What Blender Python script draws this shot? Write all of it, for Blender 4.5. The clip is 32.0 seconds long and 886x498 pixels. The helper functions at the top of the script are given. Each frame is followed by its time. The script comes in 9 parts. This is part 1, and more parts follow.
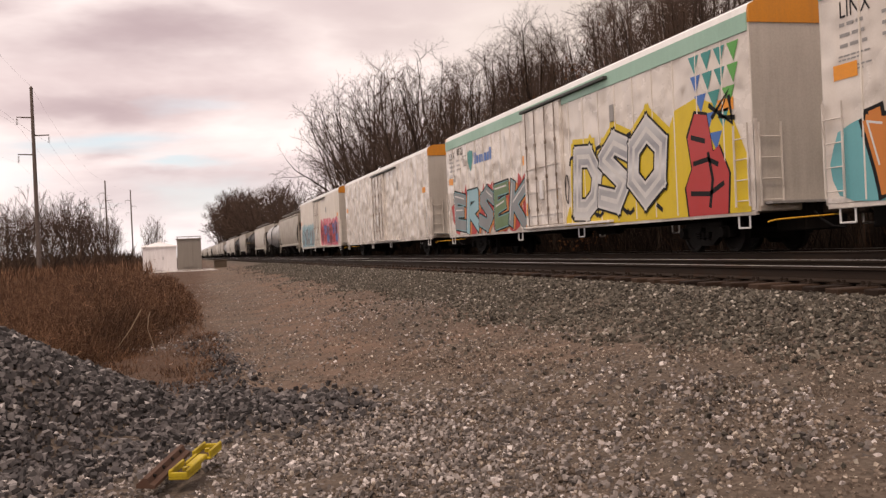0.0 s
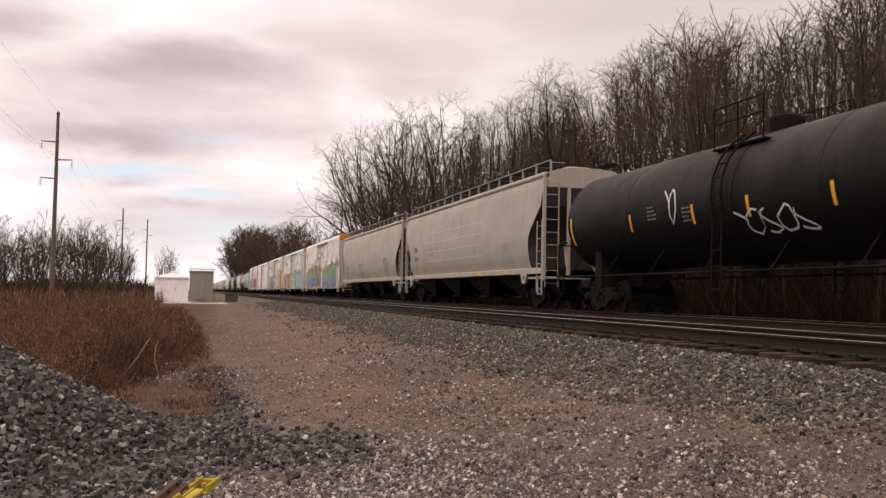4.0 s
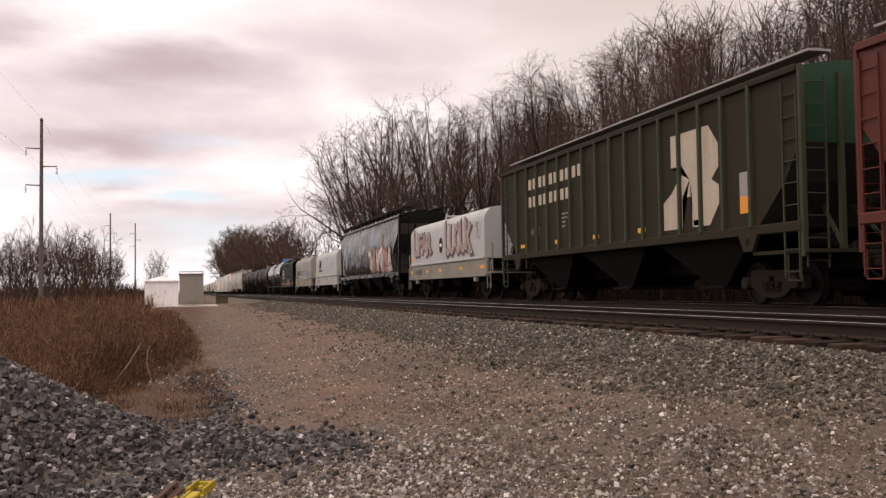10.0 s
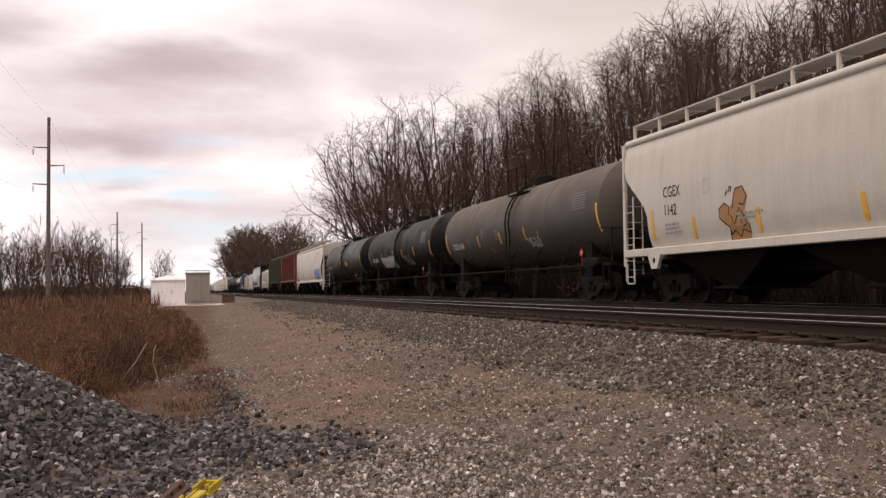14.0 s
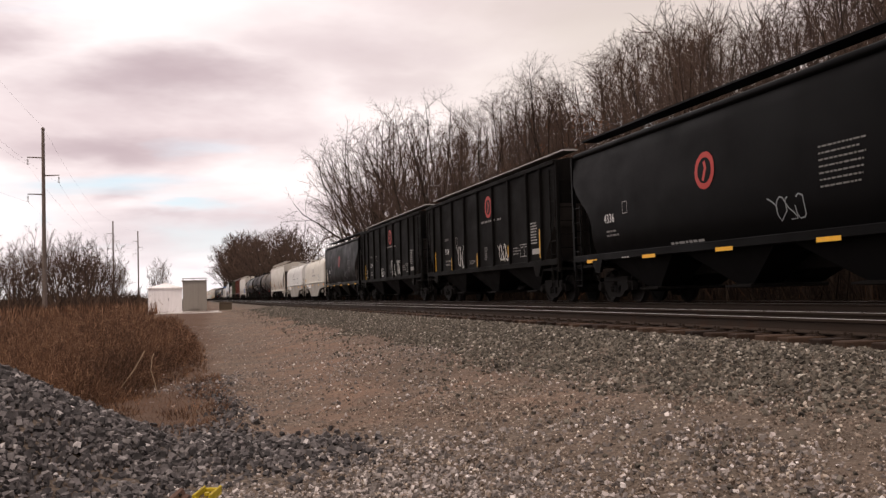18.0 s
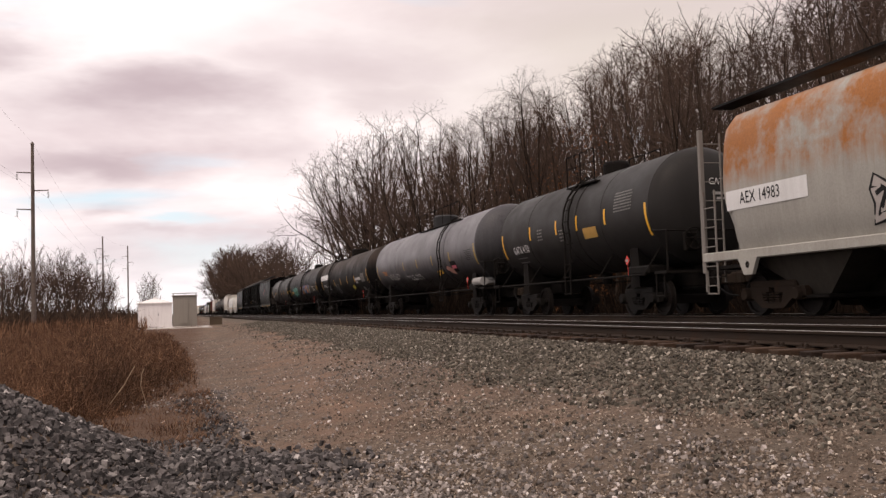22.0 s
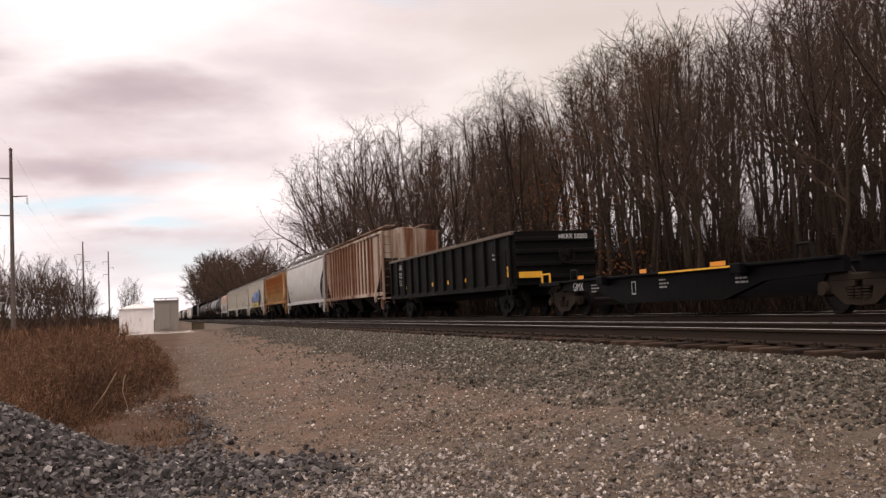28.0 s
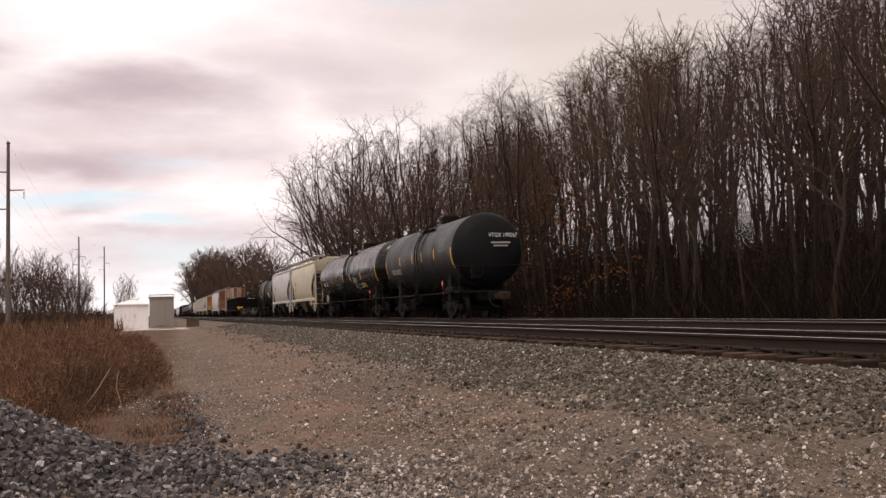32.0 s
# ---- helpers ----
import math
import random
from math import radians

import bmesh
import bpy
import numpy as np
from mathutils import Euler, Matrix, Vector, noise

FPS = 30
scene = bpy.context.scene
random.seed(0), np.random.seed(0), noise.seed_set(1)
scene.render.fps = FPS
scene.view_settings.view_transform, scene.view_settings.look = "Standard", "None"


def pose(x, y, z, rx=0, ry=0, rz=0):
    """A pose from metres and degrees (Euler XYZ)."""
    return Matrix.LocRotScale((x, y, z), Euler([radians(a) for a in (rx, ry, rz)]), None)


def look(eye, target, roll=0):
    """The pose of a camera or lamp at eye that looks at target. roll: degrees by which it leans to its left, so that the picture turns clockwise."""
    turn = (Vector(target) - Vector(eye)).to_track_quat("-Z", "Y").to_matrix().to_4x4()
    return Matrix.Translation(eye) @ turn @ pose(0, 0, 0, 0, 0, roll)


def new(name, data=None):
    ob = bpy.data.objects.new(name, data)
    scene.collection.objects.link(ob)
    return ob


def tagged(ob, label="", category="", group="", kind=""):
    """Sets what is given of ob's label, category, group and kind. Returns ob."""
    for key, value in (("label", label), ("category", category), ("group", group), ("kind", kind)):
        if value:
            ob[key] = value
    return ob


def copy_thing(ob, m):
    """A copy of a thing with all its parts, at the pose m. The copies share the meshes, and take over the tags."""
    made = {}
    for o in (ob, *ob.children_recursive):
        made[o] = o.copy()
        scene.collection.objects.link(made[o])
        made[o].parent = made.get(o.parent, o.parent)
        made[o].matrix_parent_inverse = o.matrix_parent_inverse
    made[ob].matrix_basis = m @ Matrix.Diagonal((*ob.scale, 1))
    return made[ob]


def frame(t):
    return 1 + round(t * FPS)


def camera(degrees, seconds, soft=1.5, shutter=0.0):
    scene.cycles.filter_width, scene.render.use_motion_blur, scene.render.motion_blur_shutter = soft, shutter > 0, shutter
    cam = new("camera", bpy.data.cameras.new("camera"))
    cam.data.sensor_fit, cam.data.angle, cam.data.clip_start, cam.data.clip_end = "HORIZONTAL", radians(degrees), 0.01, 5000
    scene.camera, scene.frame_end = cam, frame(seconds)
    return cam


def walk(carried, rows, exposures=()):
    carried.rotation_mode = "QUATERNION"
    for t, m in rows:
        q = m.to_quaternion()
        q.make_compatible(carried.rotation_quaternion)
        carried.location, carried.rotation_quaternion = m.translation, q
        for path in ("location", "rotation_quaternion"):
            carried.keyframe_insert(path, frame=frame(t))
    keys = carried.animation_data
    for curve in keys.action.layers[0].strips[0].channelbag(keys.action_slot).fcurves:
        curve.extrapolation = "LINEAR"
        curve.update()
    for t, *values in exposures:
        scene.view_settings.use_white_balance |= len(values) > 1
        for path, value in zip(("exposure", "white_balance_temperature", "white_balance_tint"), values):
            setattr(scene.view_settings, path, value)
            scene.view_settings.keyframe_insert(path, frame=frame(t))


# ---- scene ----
from math import sin, cos, pi, sqrt, tan, atan2, hypot

# The camera stands still on the gravel and is turned by hand.
EYE = (0.0, 0.0, 1.455)


def aimed(yaw, pitch, lean):
    """Degrees to the left of the track's line, up, and of lean."""
    a, b = radians(yaw), radians(pitch)
    ahead = Vector((-sin(a) * cos(b), cos(a) * cos(b), sin(b)))
    return look(EYE, Vector(EYE) + ahead, lean)


cam = camera(49.0, 32.0, soft=1.4)
walk(cam, [
    (0.0, aimed(-15.04, -0.16, -2.58)), (0.5, aimed(-14.70, -0.24, -3.07)), (1.0, aimed(-14.37, 0.10, -2.12)),
    (1.5, aimed(-14.30, 0.49, -1.73)), (2.0, aimed(-14.23, 1.07, -0.41)), (2.5, aimed(-14.14, 1.75, 0.09)),
    (3.0, aimed(-14.30, 2.40, 0.88)), (3.5, aimed(-14.33, 2.63, 1.06)), (5.5, aimed(-14.38, 2.76, 1.19)),
    (6.0, aimed(-14.44, 2.84, 1.38)), (6.5, aimed(-14.53, 2.87, 0.98)), (7.0, aimed(-14.61, 2.86, 0.71)),
    (7.5, aimed(-14.16, 2.58, 0.39)), (8.0, aimed(-13.85, 2.13, -0.24)), (8.5, aimed(-14.01, 2.12, -0.87)),
    (9.0, aimed(-14.37, 2.15, -1.20)), (9.5, aimed(-14.73, 2.08, -1.35)), (10.0, aimed(-14.95, 2.38, -0.79)),
    (10.5, aimed(-14.95, 2.26, -0.85)), (11.0, aimed(-14.78, 2.08, -0.74)), (11.5, aimed(-14.63, 2.06, -0.67)),
    (12.0, aimed(-14.62, 2.14, -0.77)), (12.5, aimed(-14.63, 2.25, -0.78)), (13.0, aimed(-14.63, 2.31, -0.96)),
    (13.5, aimed(-14.63, 2.36, -0.80)), (14.0, aimed(-14.59, 2.35, -0.69)), (14.5, aimed(-14.51, 2.36, -0.56)),
    (16.5, aimed(-14.50, 2.26, -1.05)), (17.0, aimed(-14.56, 2.26, -1.50)), (17.5, aimed(-14.70, 2.37, -1.41)),
    (18.0, aimed(-14.80, 2.56, -1.63)), (18.5, aimed(-14.91, 2.73, -1.86)), (19.0, aimed(-15.01, 2.79, -1.63)),
    (19.5, aimed(-15.05, 2.76, -1.30)), (20.0, aimed(-15.11, 2.75, -1.56)), (20.5, aimed(-15.12, 2.84, -1.53)),
    (21.0, aimed(-15.17, 2.99, -1.44)), (21.5, aimed(-15.25, 3.17, -1.51)), (22.0, aimed(-15.37, 3.36, -1.86)),
    (22.5, aimed(-15.49, 3.36, -1.89)), (23.0, aimed(-15.61, 3.39, -1.44)), (23.5, aimed(-15.76, 3.31, -1.88)),
    (24.0, aimed(-15.90, 3.29, -1.96)), (24.5, aimed(-16.03, 3.25, -1.82)), (25.0, aimed(-16.13, 3.23, -2.30)),
    (25.5, aimed(-16.13, 3.32, -2.44)), (27.5, aimed(-16.37, 3.48, -2.53)), (28.0, aimed(-16.41, 3.45, -2.49)),
    (28.5, aimed(-16.40, 3.45, -2.38)), (29.0, aimed(-16.35, 3.40, -1.68)), (29.5, aimed(-16.41, 3.40, -0.96)),
    (30.0, aimed(-16.40, 3.45, -1.16)), (30.5, aimed(-16.46, 3.55, -1.37)), (31.0, aimed(-16.55, 3.59, -1.30)),
    (31.5, aimed(-16.59, 3.58, -1.68)), (32.0, aimed(-16.62, 3.52, -1.50)),
], exposures=[(0, -0.12, 7150, 18), (2.5, -0.12, 7000, 19), (6, -0.07, 6800, 16.5), (10, -0.05, 6800, 15.8), (32, -0.05, 6800, 15.0)])

# ---- light: a bright overcast sky with thin, warm cloud and a veiled sun ----
world = bpy.data.worlds.new("overcast_sky")
scene.world = world
world.use_nodes = True
wt = world.node_tree
wt.nodes.clear()


def wnode(kind, **values):
    n = wt.nodes.new(kind)
    for key, value in values.items():
        n.inputs[key].default_value = value
    return n


def wmath(op, a, b):
    n = wt.nodes.new("ShaderNodeMath")
    n.operation = op
    for i, v in enumerate((a, b)):
        if isinstance(v, (int, float)):
            n.inputs[i].default_value = v
        else:
            wt.links.new(v, n.inputs[i])
    return n.outputs[0]


def wramp(fac, stops):
    n = wt.nodes.new("ShaderNodeValToRGB")
    el = n.color_ramp.elements
    while len(el) < len(stops):
        el.new(0.5)
    for e, (p, c) in zip(el, stops):
        e.position, e.color = p, (*c, 1)
    wt.links.new(fac, n.inputs[0])
    return n.outputs[0]


sky = wt.nodes.new("ShaderNodeTexSky")
sky.sky_type, sky.sun_disc = "NISHITA", False
sky.sun_elevation, sky.sun_rotation = radians(65), radians(-120)
sky.air_density, sky.dust_density = 1.0, 2.0
coords = wt.nodes.new("ShaderNodeTexCoord")
sep = wt.nodes.new("ShaderNodeSeparateXYZ")
wt.links.new(coords.outputs["Generated"], sep.inputs[0])
lift = wmath("ADD", wmath("MAXIMUM", sep.outputs[2], 0.0), 0.17)
comb = wt.nodes.new("ShaderNodeCombineXYZ")
wt.links.new(wmath("DIVIDE", sep.outputs[0], lift), comb.inputs[0])
wt.links.new(wmath("DIVIDE", sep.outputs[1], lift), comb.inputs[1])
mapping = wnode("ShaderNodeMapping", Location=(1.7, 0.35, 0.0), Scale=(0.75, 0.8, 1.0))
wt.links.new(comb.outputs[0], mapping.inputs[0])
big = wnode("ShaderNodeTexNoise", Scale=0.85, Detail=6.0, Roughness=0.52, Distortion=0.25)
wt.links.new(mapping.outputs[0], big.inputs["Vector"])
cloud_base = wramp(big.outputs[0], [(0.32, (1.40, 1.35, 1.34)), (0.49, (1.20, 1.13, 1.13)), (0.60, (0.90, 0.80, 0.82)), (0.72, (0.68, 0.58, 0.61))])
# the darker clouds low over the field, by bearing and height in degrees
bearing = wmath("MULTIPLY", wmath("ARCTAN2", sep.outputs[0], sep.outputs[1]), 57.3)
height = wmath("MULTIPLY", wmath("ARCSINE", sep.outputs[2], 0.0), 57.3)
ragged = wnode("ShaderNodeTexNoise", Scale=3.6, Detail=5.0, Roughness=0.6)
rmap = wnode("ShaderNodeMapping", Scale=(1.0, 1.0, 3.2))
wt.links.new(coords.outputs["Generated"], rmap.inputs[0])
wt.links.new(rmap.outputs[0], ragged.inputs["Vector"])
rsep = wt.nodes.new("ShaderNodeSeparateColor")
wt.links.new(ragged.outputs["Color"], rsep.inputs[0])
bearing = wmath("ADD", bearing, wmath("MULTIPLY", wmath("SUBTRACT", rsep.outputs[0], 0.5), 16.0))
height = wmath("ADD", height, wmath("MULTIPLY", wmath("SUBTRACT", rsep.outputs[1], 0.5), 5.0))


def bank_of_cloud(places):
    total = None
    for az, el, wide, tall, depth in places:
        u = wmath("DIVIDE", wmath("SUBTRACT", bearing, az), wide)
        w = wmath("DIVIDE", wmath("SUBTRACT", height, el), tall)
        d2 = wmath("ADD", wmath("MULTIPLY", u, u), wmath("MULTIPLY", w, w))
        one = wmath("MULTIPLY", wmath("POWER", 2.718, wmath("MULTIPLY", d2, -1.0)), depth)
        total = one if total is None else wmath("MAXIMUM", total, one)
    return total


dark = bank_of_cloud([(-1.0, 12.6, 7.5, 1.7, 0.9), (-4.0, 8.4, 5.0, 1.0, 0.8), (-10.0, 14.8, 5.0, 1.8, 0.8), (12.0, 12.6, 5.0, 1.3, 0.5), (27.0, 16.0, 9.0, 2.6, 0.75), (-2.5, 5.6, 1.8, 0.35, 0.5), (0.6, 4.3, 1.8, 0.3, 0.5), (36.0, 11.0, 8.0, 2.5, 0.6), (9.0, 14.5, 9.0, 2.2, 0.5), (6.0, 9.6, 6.0, 1.1, 0.3), (20.0, 13.0, 8.0, 2.0, 0.35)])
shade = wt.nodes.new("ShaderNodeMix")
shade.data_type = "RGBA"
shade.inputs["B"].default_value = (0.56, 0.46, 0.50, 1)
wt.links.new(dark, shade.inputs["Factor"])
wt.links.new(cloud_base, shade.inputs["A"])
cream = wt.nodes.new("ShaderNodeMix")
cream.data_type = "RGBA"
cream.inputs["B"].default_value = (0.84, 0.79, 0.71, 1)
wt.links.new(bank_of_cloud([(27.0, 14.0, 13.0, 6.0, 0.75)]), cream.inputs["Factor"])
wt.links.new(shade.outputs["Result"], cream.inputs["A"])
cloud = cream.outputs["Result"]
gaps = wnode("ShaderNodeTexNoise", Scale=1.3, Detail=4.0, Roughness=0.5)
gmap = wnode("ShaderNodeMapping", Location=(7.3, 2.2, 0.0), Scale=(0.5, 1.0, 1.0))
wt.links.new(comb.outputs[0], gmap.inputs[0])
wt.links.new(gmap.outputs[0], gaps.inputs["Vector"])
open_sky = wmath("MAXIMUM", wramp(gaps.outputs[0], [(0.62, (0, 0, 0)), (0.74, (0.8, 0.8, 0.8))]), bank_of_cloud([(1.6, 4.9, 1.7, 0.35, 0.85), (1.2, 2.9, 2.8, 0.8, 0.6), (-7.0, 4.4, 1.5, 0.5, 0.5)]))
blue = wt.nodes.new("ShaderNodeMix")
blue.data_type = "RGBA"
skyscaled = wt.nodes.new("ShaderNodeVectorMath")
skyscaled.operation = "SCALE"
skyscaled.inputs["Scale"].default_value = 0.10
wt.links.new(sky.outputs[0], skyscaled.inputs[0])
skylift = wt.nodes.new("ShaderNodeVectorMath")
skylift.operation = "ADD"
skylift.inputs[1].default_value = (0.40, 0.55, 0.60)
wt.links.new(skyscaled.outputs[0], skylift.inputs[0])
wt.links.new(open_sky, blue.inputs["Factor"])
wt.links.new(cloud, blue.inputs["A"])
wt.links.new(skylift.outputs[0], blue.inputs["B"])
back = wnode("ShaderNodeBackground", Strength=1.0)
haze = wramp(wmath("MAXIMUM", sep.outputs[2], 0.0), [(0.0, (0.7, 0.7, 0.7)), (0.04, (0.35, 0.35, 0.35)), (0.12, (0.0, 0.0, 0.0))])
low_sky = wt.nodes.new("ShaderNodeMix")
low_sky.data_type = "RGBA"
low_sky.inputs["B"].default_value = (1.13, 1.16, 1.20, 1)
wt.links.new(haze, low_sky.inputs["Factor"])
wt.links.new(blue.outputs["Result"], low_sky.inputs["A"])
wt.links.new(low_sky.outputs["Result"], back.inputs[0])
wout = wt.nodes.new("ShaderNodeOutputWorld")
wt.links.new(back.outputs[0], wout.inputs[0])

sun = new("sun", bpy.data.lights.new("sun", "SUN"))
sun.data.energy, sun.data.angle, sun.data.color = 1.7, radians(14), (1.0, 0.89, 0.76)
sun.matrix_world = look((-38, -20, 90), (0, 15, 0))

# ---- materials ----
def nodes_of(name):
    m = bpy.data.materials.new(name)
    m.use_nodes = True
    nt = m.node_tree
    return m, nt, nt.nodes["Principled BSDF"]


def tex(nt, kind, vector, **values):
    n = nt.nodes.new(kind)
    for key, value in values.items():
        n.inputs[key].default_value = value
    nt.links.new(vector, n.inputs["Vector"])
    return n


def scaled(nt, vector, scale, location=(0, 0, 0)):
    n = nt.nodes.new("ShaderNodeMapping")
    n.inputs["Scale"].default_value, n.inputs["Location"].default_value = scale, location
    nt.links.new(vector, n.inputs[0])
    return n.outputs[0]


def ramp(nt, fac, stops):
    n = nt.nodes.new("ShaderNodeValToRGB")
    el = n.color_ramp.elements
    while len(el) < len(stops):
        el.new(0.5)
    for e, (p, c) in zip(el, stops):
        c = (c, c, c) if isinstance(c, (int, float)) else c
        e.position, e.color = p, (*c, 1)
    nt.links.new(fac, n.inputs[0])
    return n.outputs[0]


def mix(nt, fac, a, b, blend="MIX"):
    n = nt.nodes.new("ShaderNodeMix")
    n.data_type, n.blend_type = "RGBA", blend
    for key, v in (("Factor", fac), ("A", a), ("B", b)):
        if isinstance(v, (int, float)):
            n.inputs[key].default_value = v
        elif isinstance(v, tuple):
            n.inputs[key].default_value = (*v, 1)
        else:
            nt.links.new(v, n.inputs[key])
    return n.outputs["Result"]


def calc(nt, op, a, b=0.0):
    n = nt.nodes.new("ShaderNodeMath")
    n.operation = op
    for i, v in enumerate((a, b)):
        if isinstance(v, (int, float)):
            n.inputs[i].default_value = v
        else:
            nt.links.new(v, n.inputs[i])
    return n.outputs[0]


def bump(nt, bsdf, height, strength, distance):
    n = nt.nodes.new("ShaderNodeBump")
    n.inputs["Strength"].default_value, n.inputs["Distance"].default_value = strength, distance
    nt.links.new(height, n.inputs["Height"])
    nt.links.new(n.outputs[0], bsdf.inputs["Normal"])


def obj_coords(nt):
    return nt.nodes.new("ShaderNodeTexCoord").outputs["Object"]


MATS = {}


def paint(name, col, rough=0.5, dirt=0.35, rust=0.0, metal=0.0, dirtcol=(0.10, 0.075, 0.055), rustcol=(0.24, 0.085, 0.025), wave=0.0, streak=1.0, gloss=None, upper_from=None, crinkle=0.0):
    """Weathered painted steel: grime in streaks and patches, rust where it is given. On some tanks the rust inputs lay
    a paler tone above.
    """
    if name in MATS:
        return MATS[name]
    if max(col) < 0.05 and dirtcol == (0.10, 0.075, 0.055):
        dirtcol = (0.028, 0.022, 0.018)
    m, nt, b = nodes_of(name)
    v = obj_coords(nt)
    big_n = tex(nt, "ShaderNodeTexNoise", scaled(nt, v, (0.6, 0.6, 0.9)), Scale=1.0, Detail=5.0, Roughness=0.6)
    run = tex(nt, "ShaderNodeTexNoise", scaled(nt, v, (5.0, 5.0, 0.45)), Scale=1.0, Detail=5.0, Roughness=0.65)
    fine = tex(nt, "ShaderNodeTexNoise", v, Scale=24.0, Detail=4.0, Roughness=0.6)
    grime = calc(nt, "MULTIPLY", ramp(nt, big_n.outputs[0], [(0.35, 0.25), (0.7, 1.0)]), ramp(nt, run.outputs[0], [(0.32, 0.0), (0.75, 1.0)]))
    c = mix(nt, calc(nt, "MULTIPLY", grime, dirt), col, dirtcol)
    c = mix(nt, calc(nt, "MULTIPLY", ramp(nt, fine.outputs[0], [(0.35, 1.0), (0.6, 0.0)]), 0.16 * min(1.0, dirt * 2)), c, dirtcol)
    if rust:
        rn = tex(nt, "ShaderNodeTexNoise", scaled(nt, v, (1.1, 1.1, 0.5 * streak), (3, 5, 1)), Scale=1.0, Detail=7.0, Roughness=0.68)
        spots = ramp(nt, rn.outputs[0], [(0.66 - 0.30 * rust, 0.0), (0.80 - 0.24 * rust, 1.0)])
        if upper_from:
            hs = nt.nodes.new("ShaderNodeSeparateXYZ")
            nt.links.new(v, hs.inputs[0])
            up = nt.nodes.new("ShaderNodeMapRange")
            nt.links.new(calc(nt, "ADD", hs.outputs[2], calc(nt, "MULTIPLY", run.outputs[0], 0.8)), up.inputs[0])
            up.inputs[1].default_value, up.inputs[2].default_value = upper_from[0] + 0.4, upper_from[1] + 0.4
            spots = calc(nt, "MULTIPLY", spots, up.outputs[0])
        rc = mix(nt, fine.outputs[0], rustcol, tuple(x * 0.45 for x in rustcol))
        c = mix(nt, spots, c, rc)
    nt.links.new(c, b.inputs["Base Color"])
    r = ramp(nt, big_n.outputs[0], [(0.3, max(0.05, rough - 0.08)), (0.7, min(1.0, rough + 0.15))])
    nt.links.new(r, b.inputs["Roughness"])
    b.inputs["Metallic"].default_value = metal
    b.inputs["Specular IOR Level"].default_value = gloss if gloss is not None else (0.5 if rough < 0.35 else (0.22 if max(col) > 0.03 else 0.07))
    if wave:
        w = tex(nt, "ShaderNodeTexNoise", scaled(nt, v, (1.0, 0.75, 0.75)), Scale=1.7, Detail=1.0)
        bump(nt, b, w.outputs[0], 0.9, wave)
    elif crinkle:
        w = tex(nt, "ShaderNodeTexNoise", scaled(nt, v, (1.0, 1.5, 0.35)), Scale=1.6, Detail=2.0, Roughness=0.45)
        fold = calc(nt, "ABSOLUTE", calc(nt, "SUBTRACT", w.outputs[0], 0.5))
        bump(nt, b, fold, 1.0, crinkle)
    else:
        bump(nt, b, fine.outputs[0], 0.12 if rough > 0.15 else 0.02, 0.01)
    MATS[name] = m
    return m


def rough_stuff(name, stops, scale=3.0, rough=0.9, per="island", relief=0.4, dist=0.01, gloss=0.2):
    """Stone, bark, dry stalks: a colour for each piece, with grain on it."""
    if name in MATS:
        return MATS[name]
    m, nt, b = nodes_of(name)
    v = obj_coords(nt)
    if per == "island":
        pick = nt.nodes.new("ShaderNodeNewGeometry").outputs["Random Per Island"]
    elif per == "object":
        pick = nt.nodes.new("ShaderNodeObjectInfo").outputs["Random"]
    else:
        pick = tex(nt, "ShaderNodeTexNoise", v, Scale=scale * 0.3, Detail=4.0).outputs[0]
    grain = tex(nt, "ShaderNodeTexNoise", v, Scale=scale, Detail=5.0, Roughness=0.65)
    c = ramp(nt, pick, stops)
    c = mix(nt, 1.0, c, ramp(nt, grain.outputs[0], [(0.25, 0.62), (0.75, 1.25)]), "MULTIPLY")
    nt.links.new(c, b.inputs["Base Color"])
    b.inputs["Roughness"].default_value = rough
    b.inputs["Specular IOR Level"].default_value = gloss
    bump(nt, b, grain.outputs[0], relief, dist)
    MATS[name] = m
    return m


def two_tone(name, low, high, z0, z1, rough=0.45):
    """Sprayed paint that fades from one colour to another up the wall."""
    if name in MATS:
        return MATS[name]
    m, nt, b = nodes_of(name)
    v = obj_coords(nt)
    s = nt.nodes.new("ShaderNodeSeparateXYZ")
    nt.links.new(v, s.inputs[0])
    n = tex(nt, "ShaderNodeTexNoise", v, Scale=2.2, Detail=3.0)
    h = calc(nt, "ADD", s.outputs[2], calc(nt, "MULTIPLY", n.outputs[0], 0.7))
    mr = nt.nodes.new("ShaderNodeMapRange")
    nt.links.new(h, mr.inputs[0])
    mr.inputs[1].default_value, mr.inputs[2].default_value = z0 + 0.35, z1 + 0.35
    nt.links.new(mix(nt, mr.outputs[0], low, high), b.inputs["Base Color"])
    b.inputs["Roughness"].default_value = rough
    MATS[name] = m
    return m


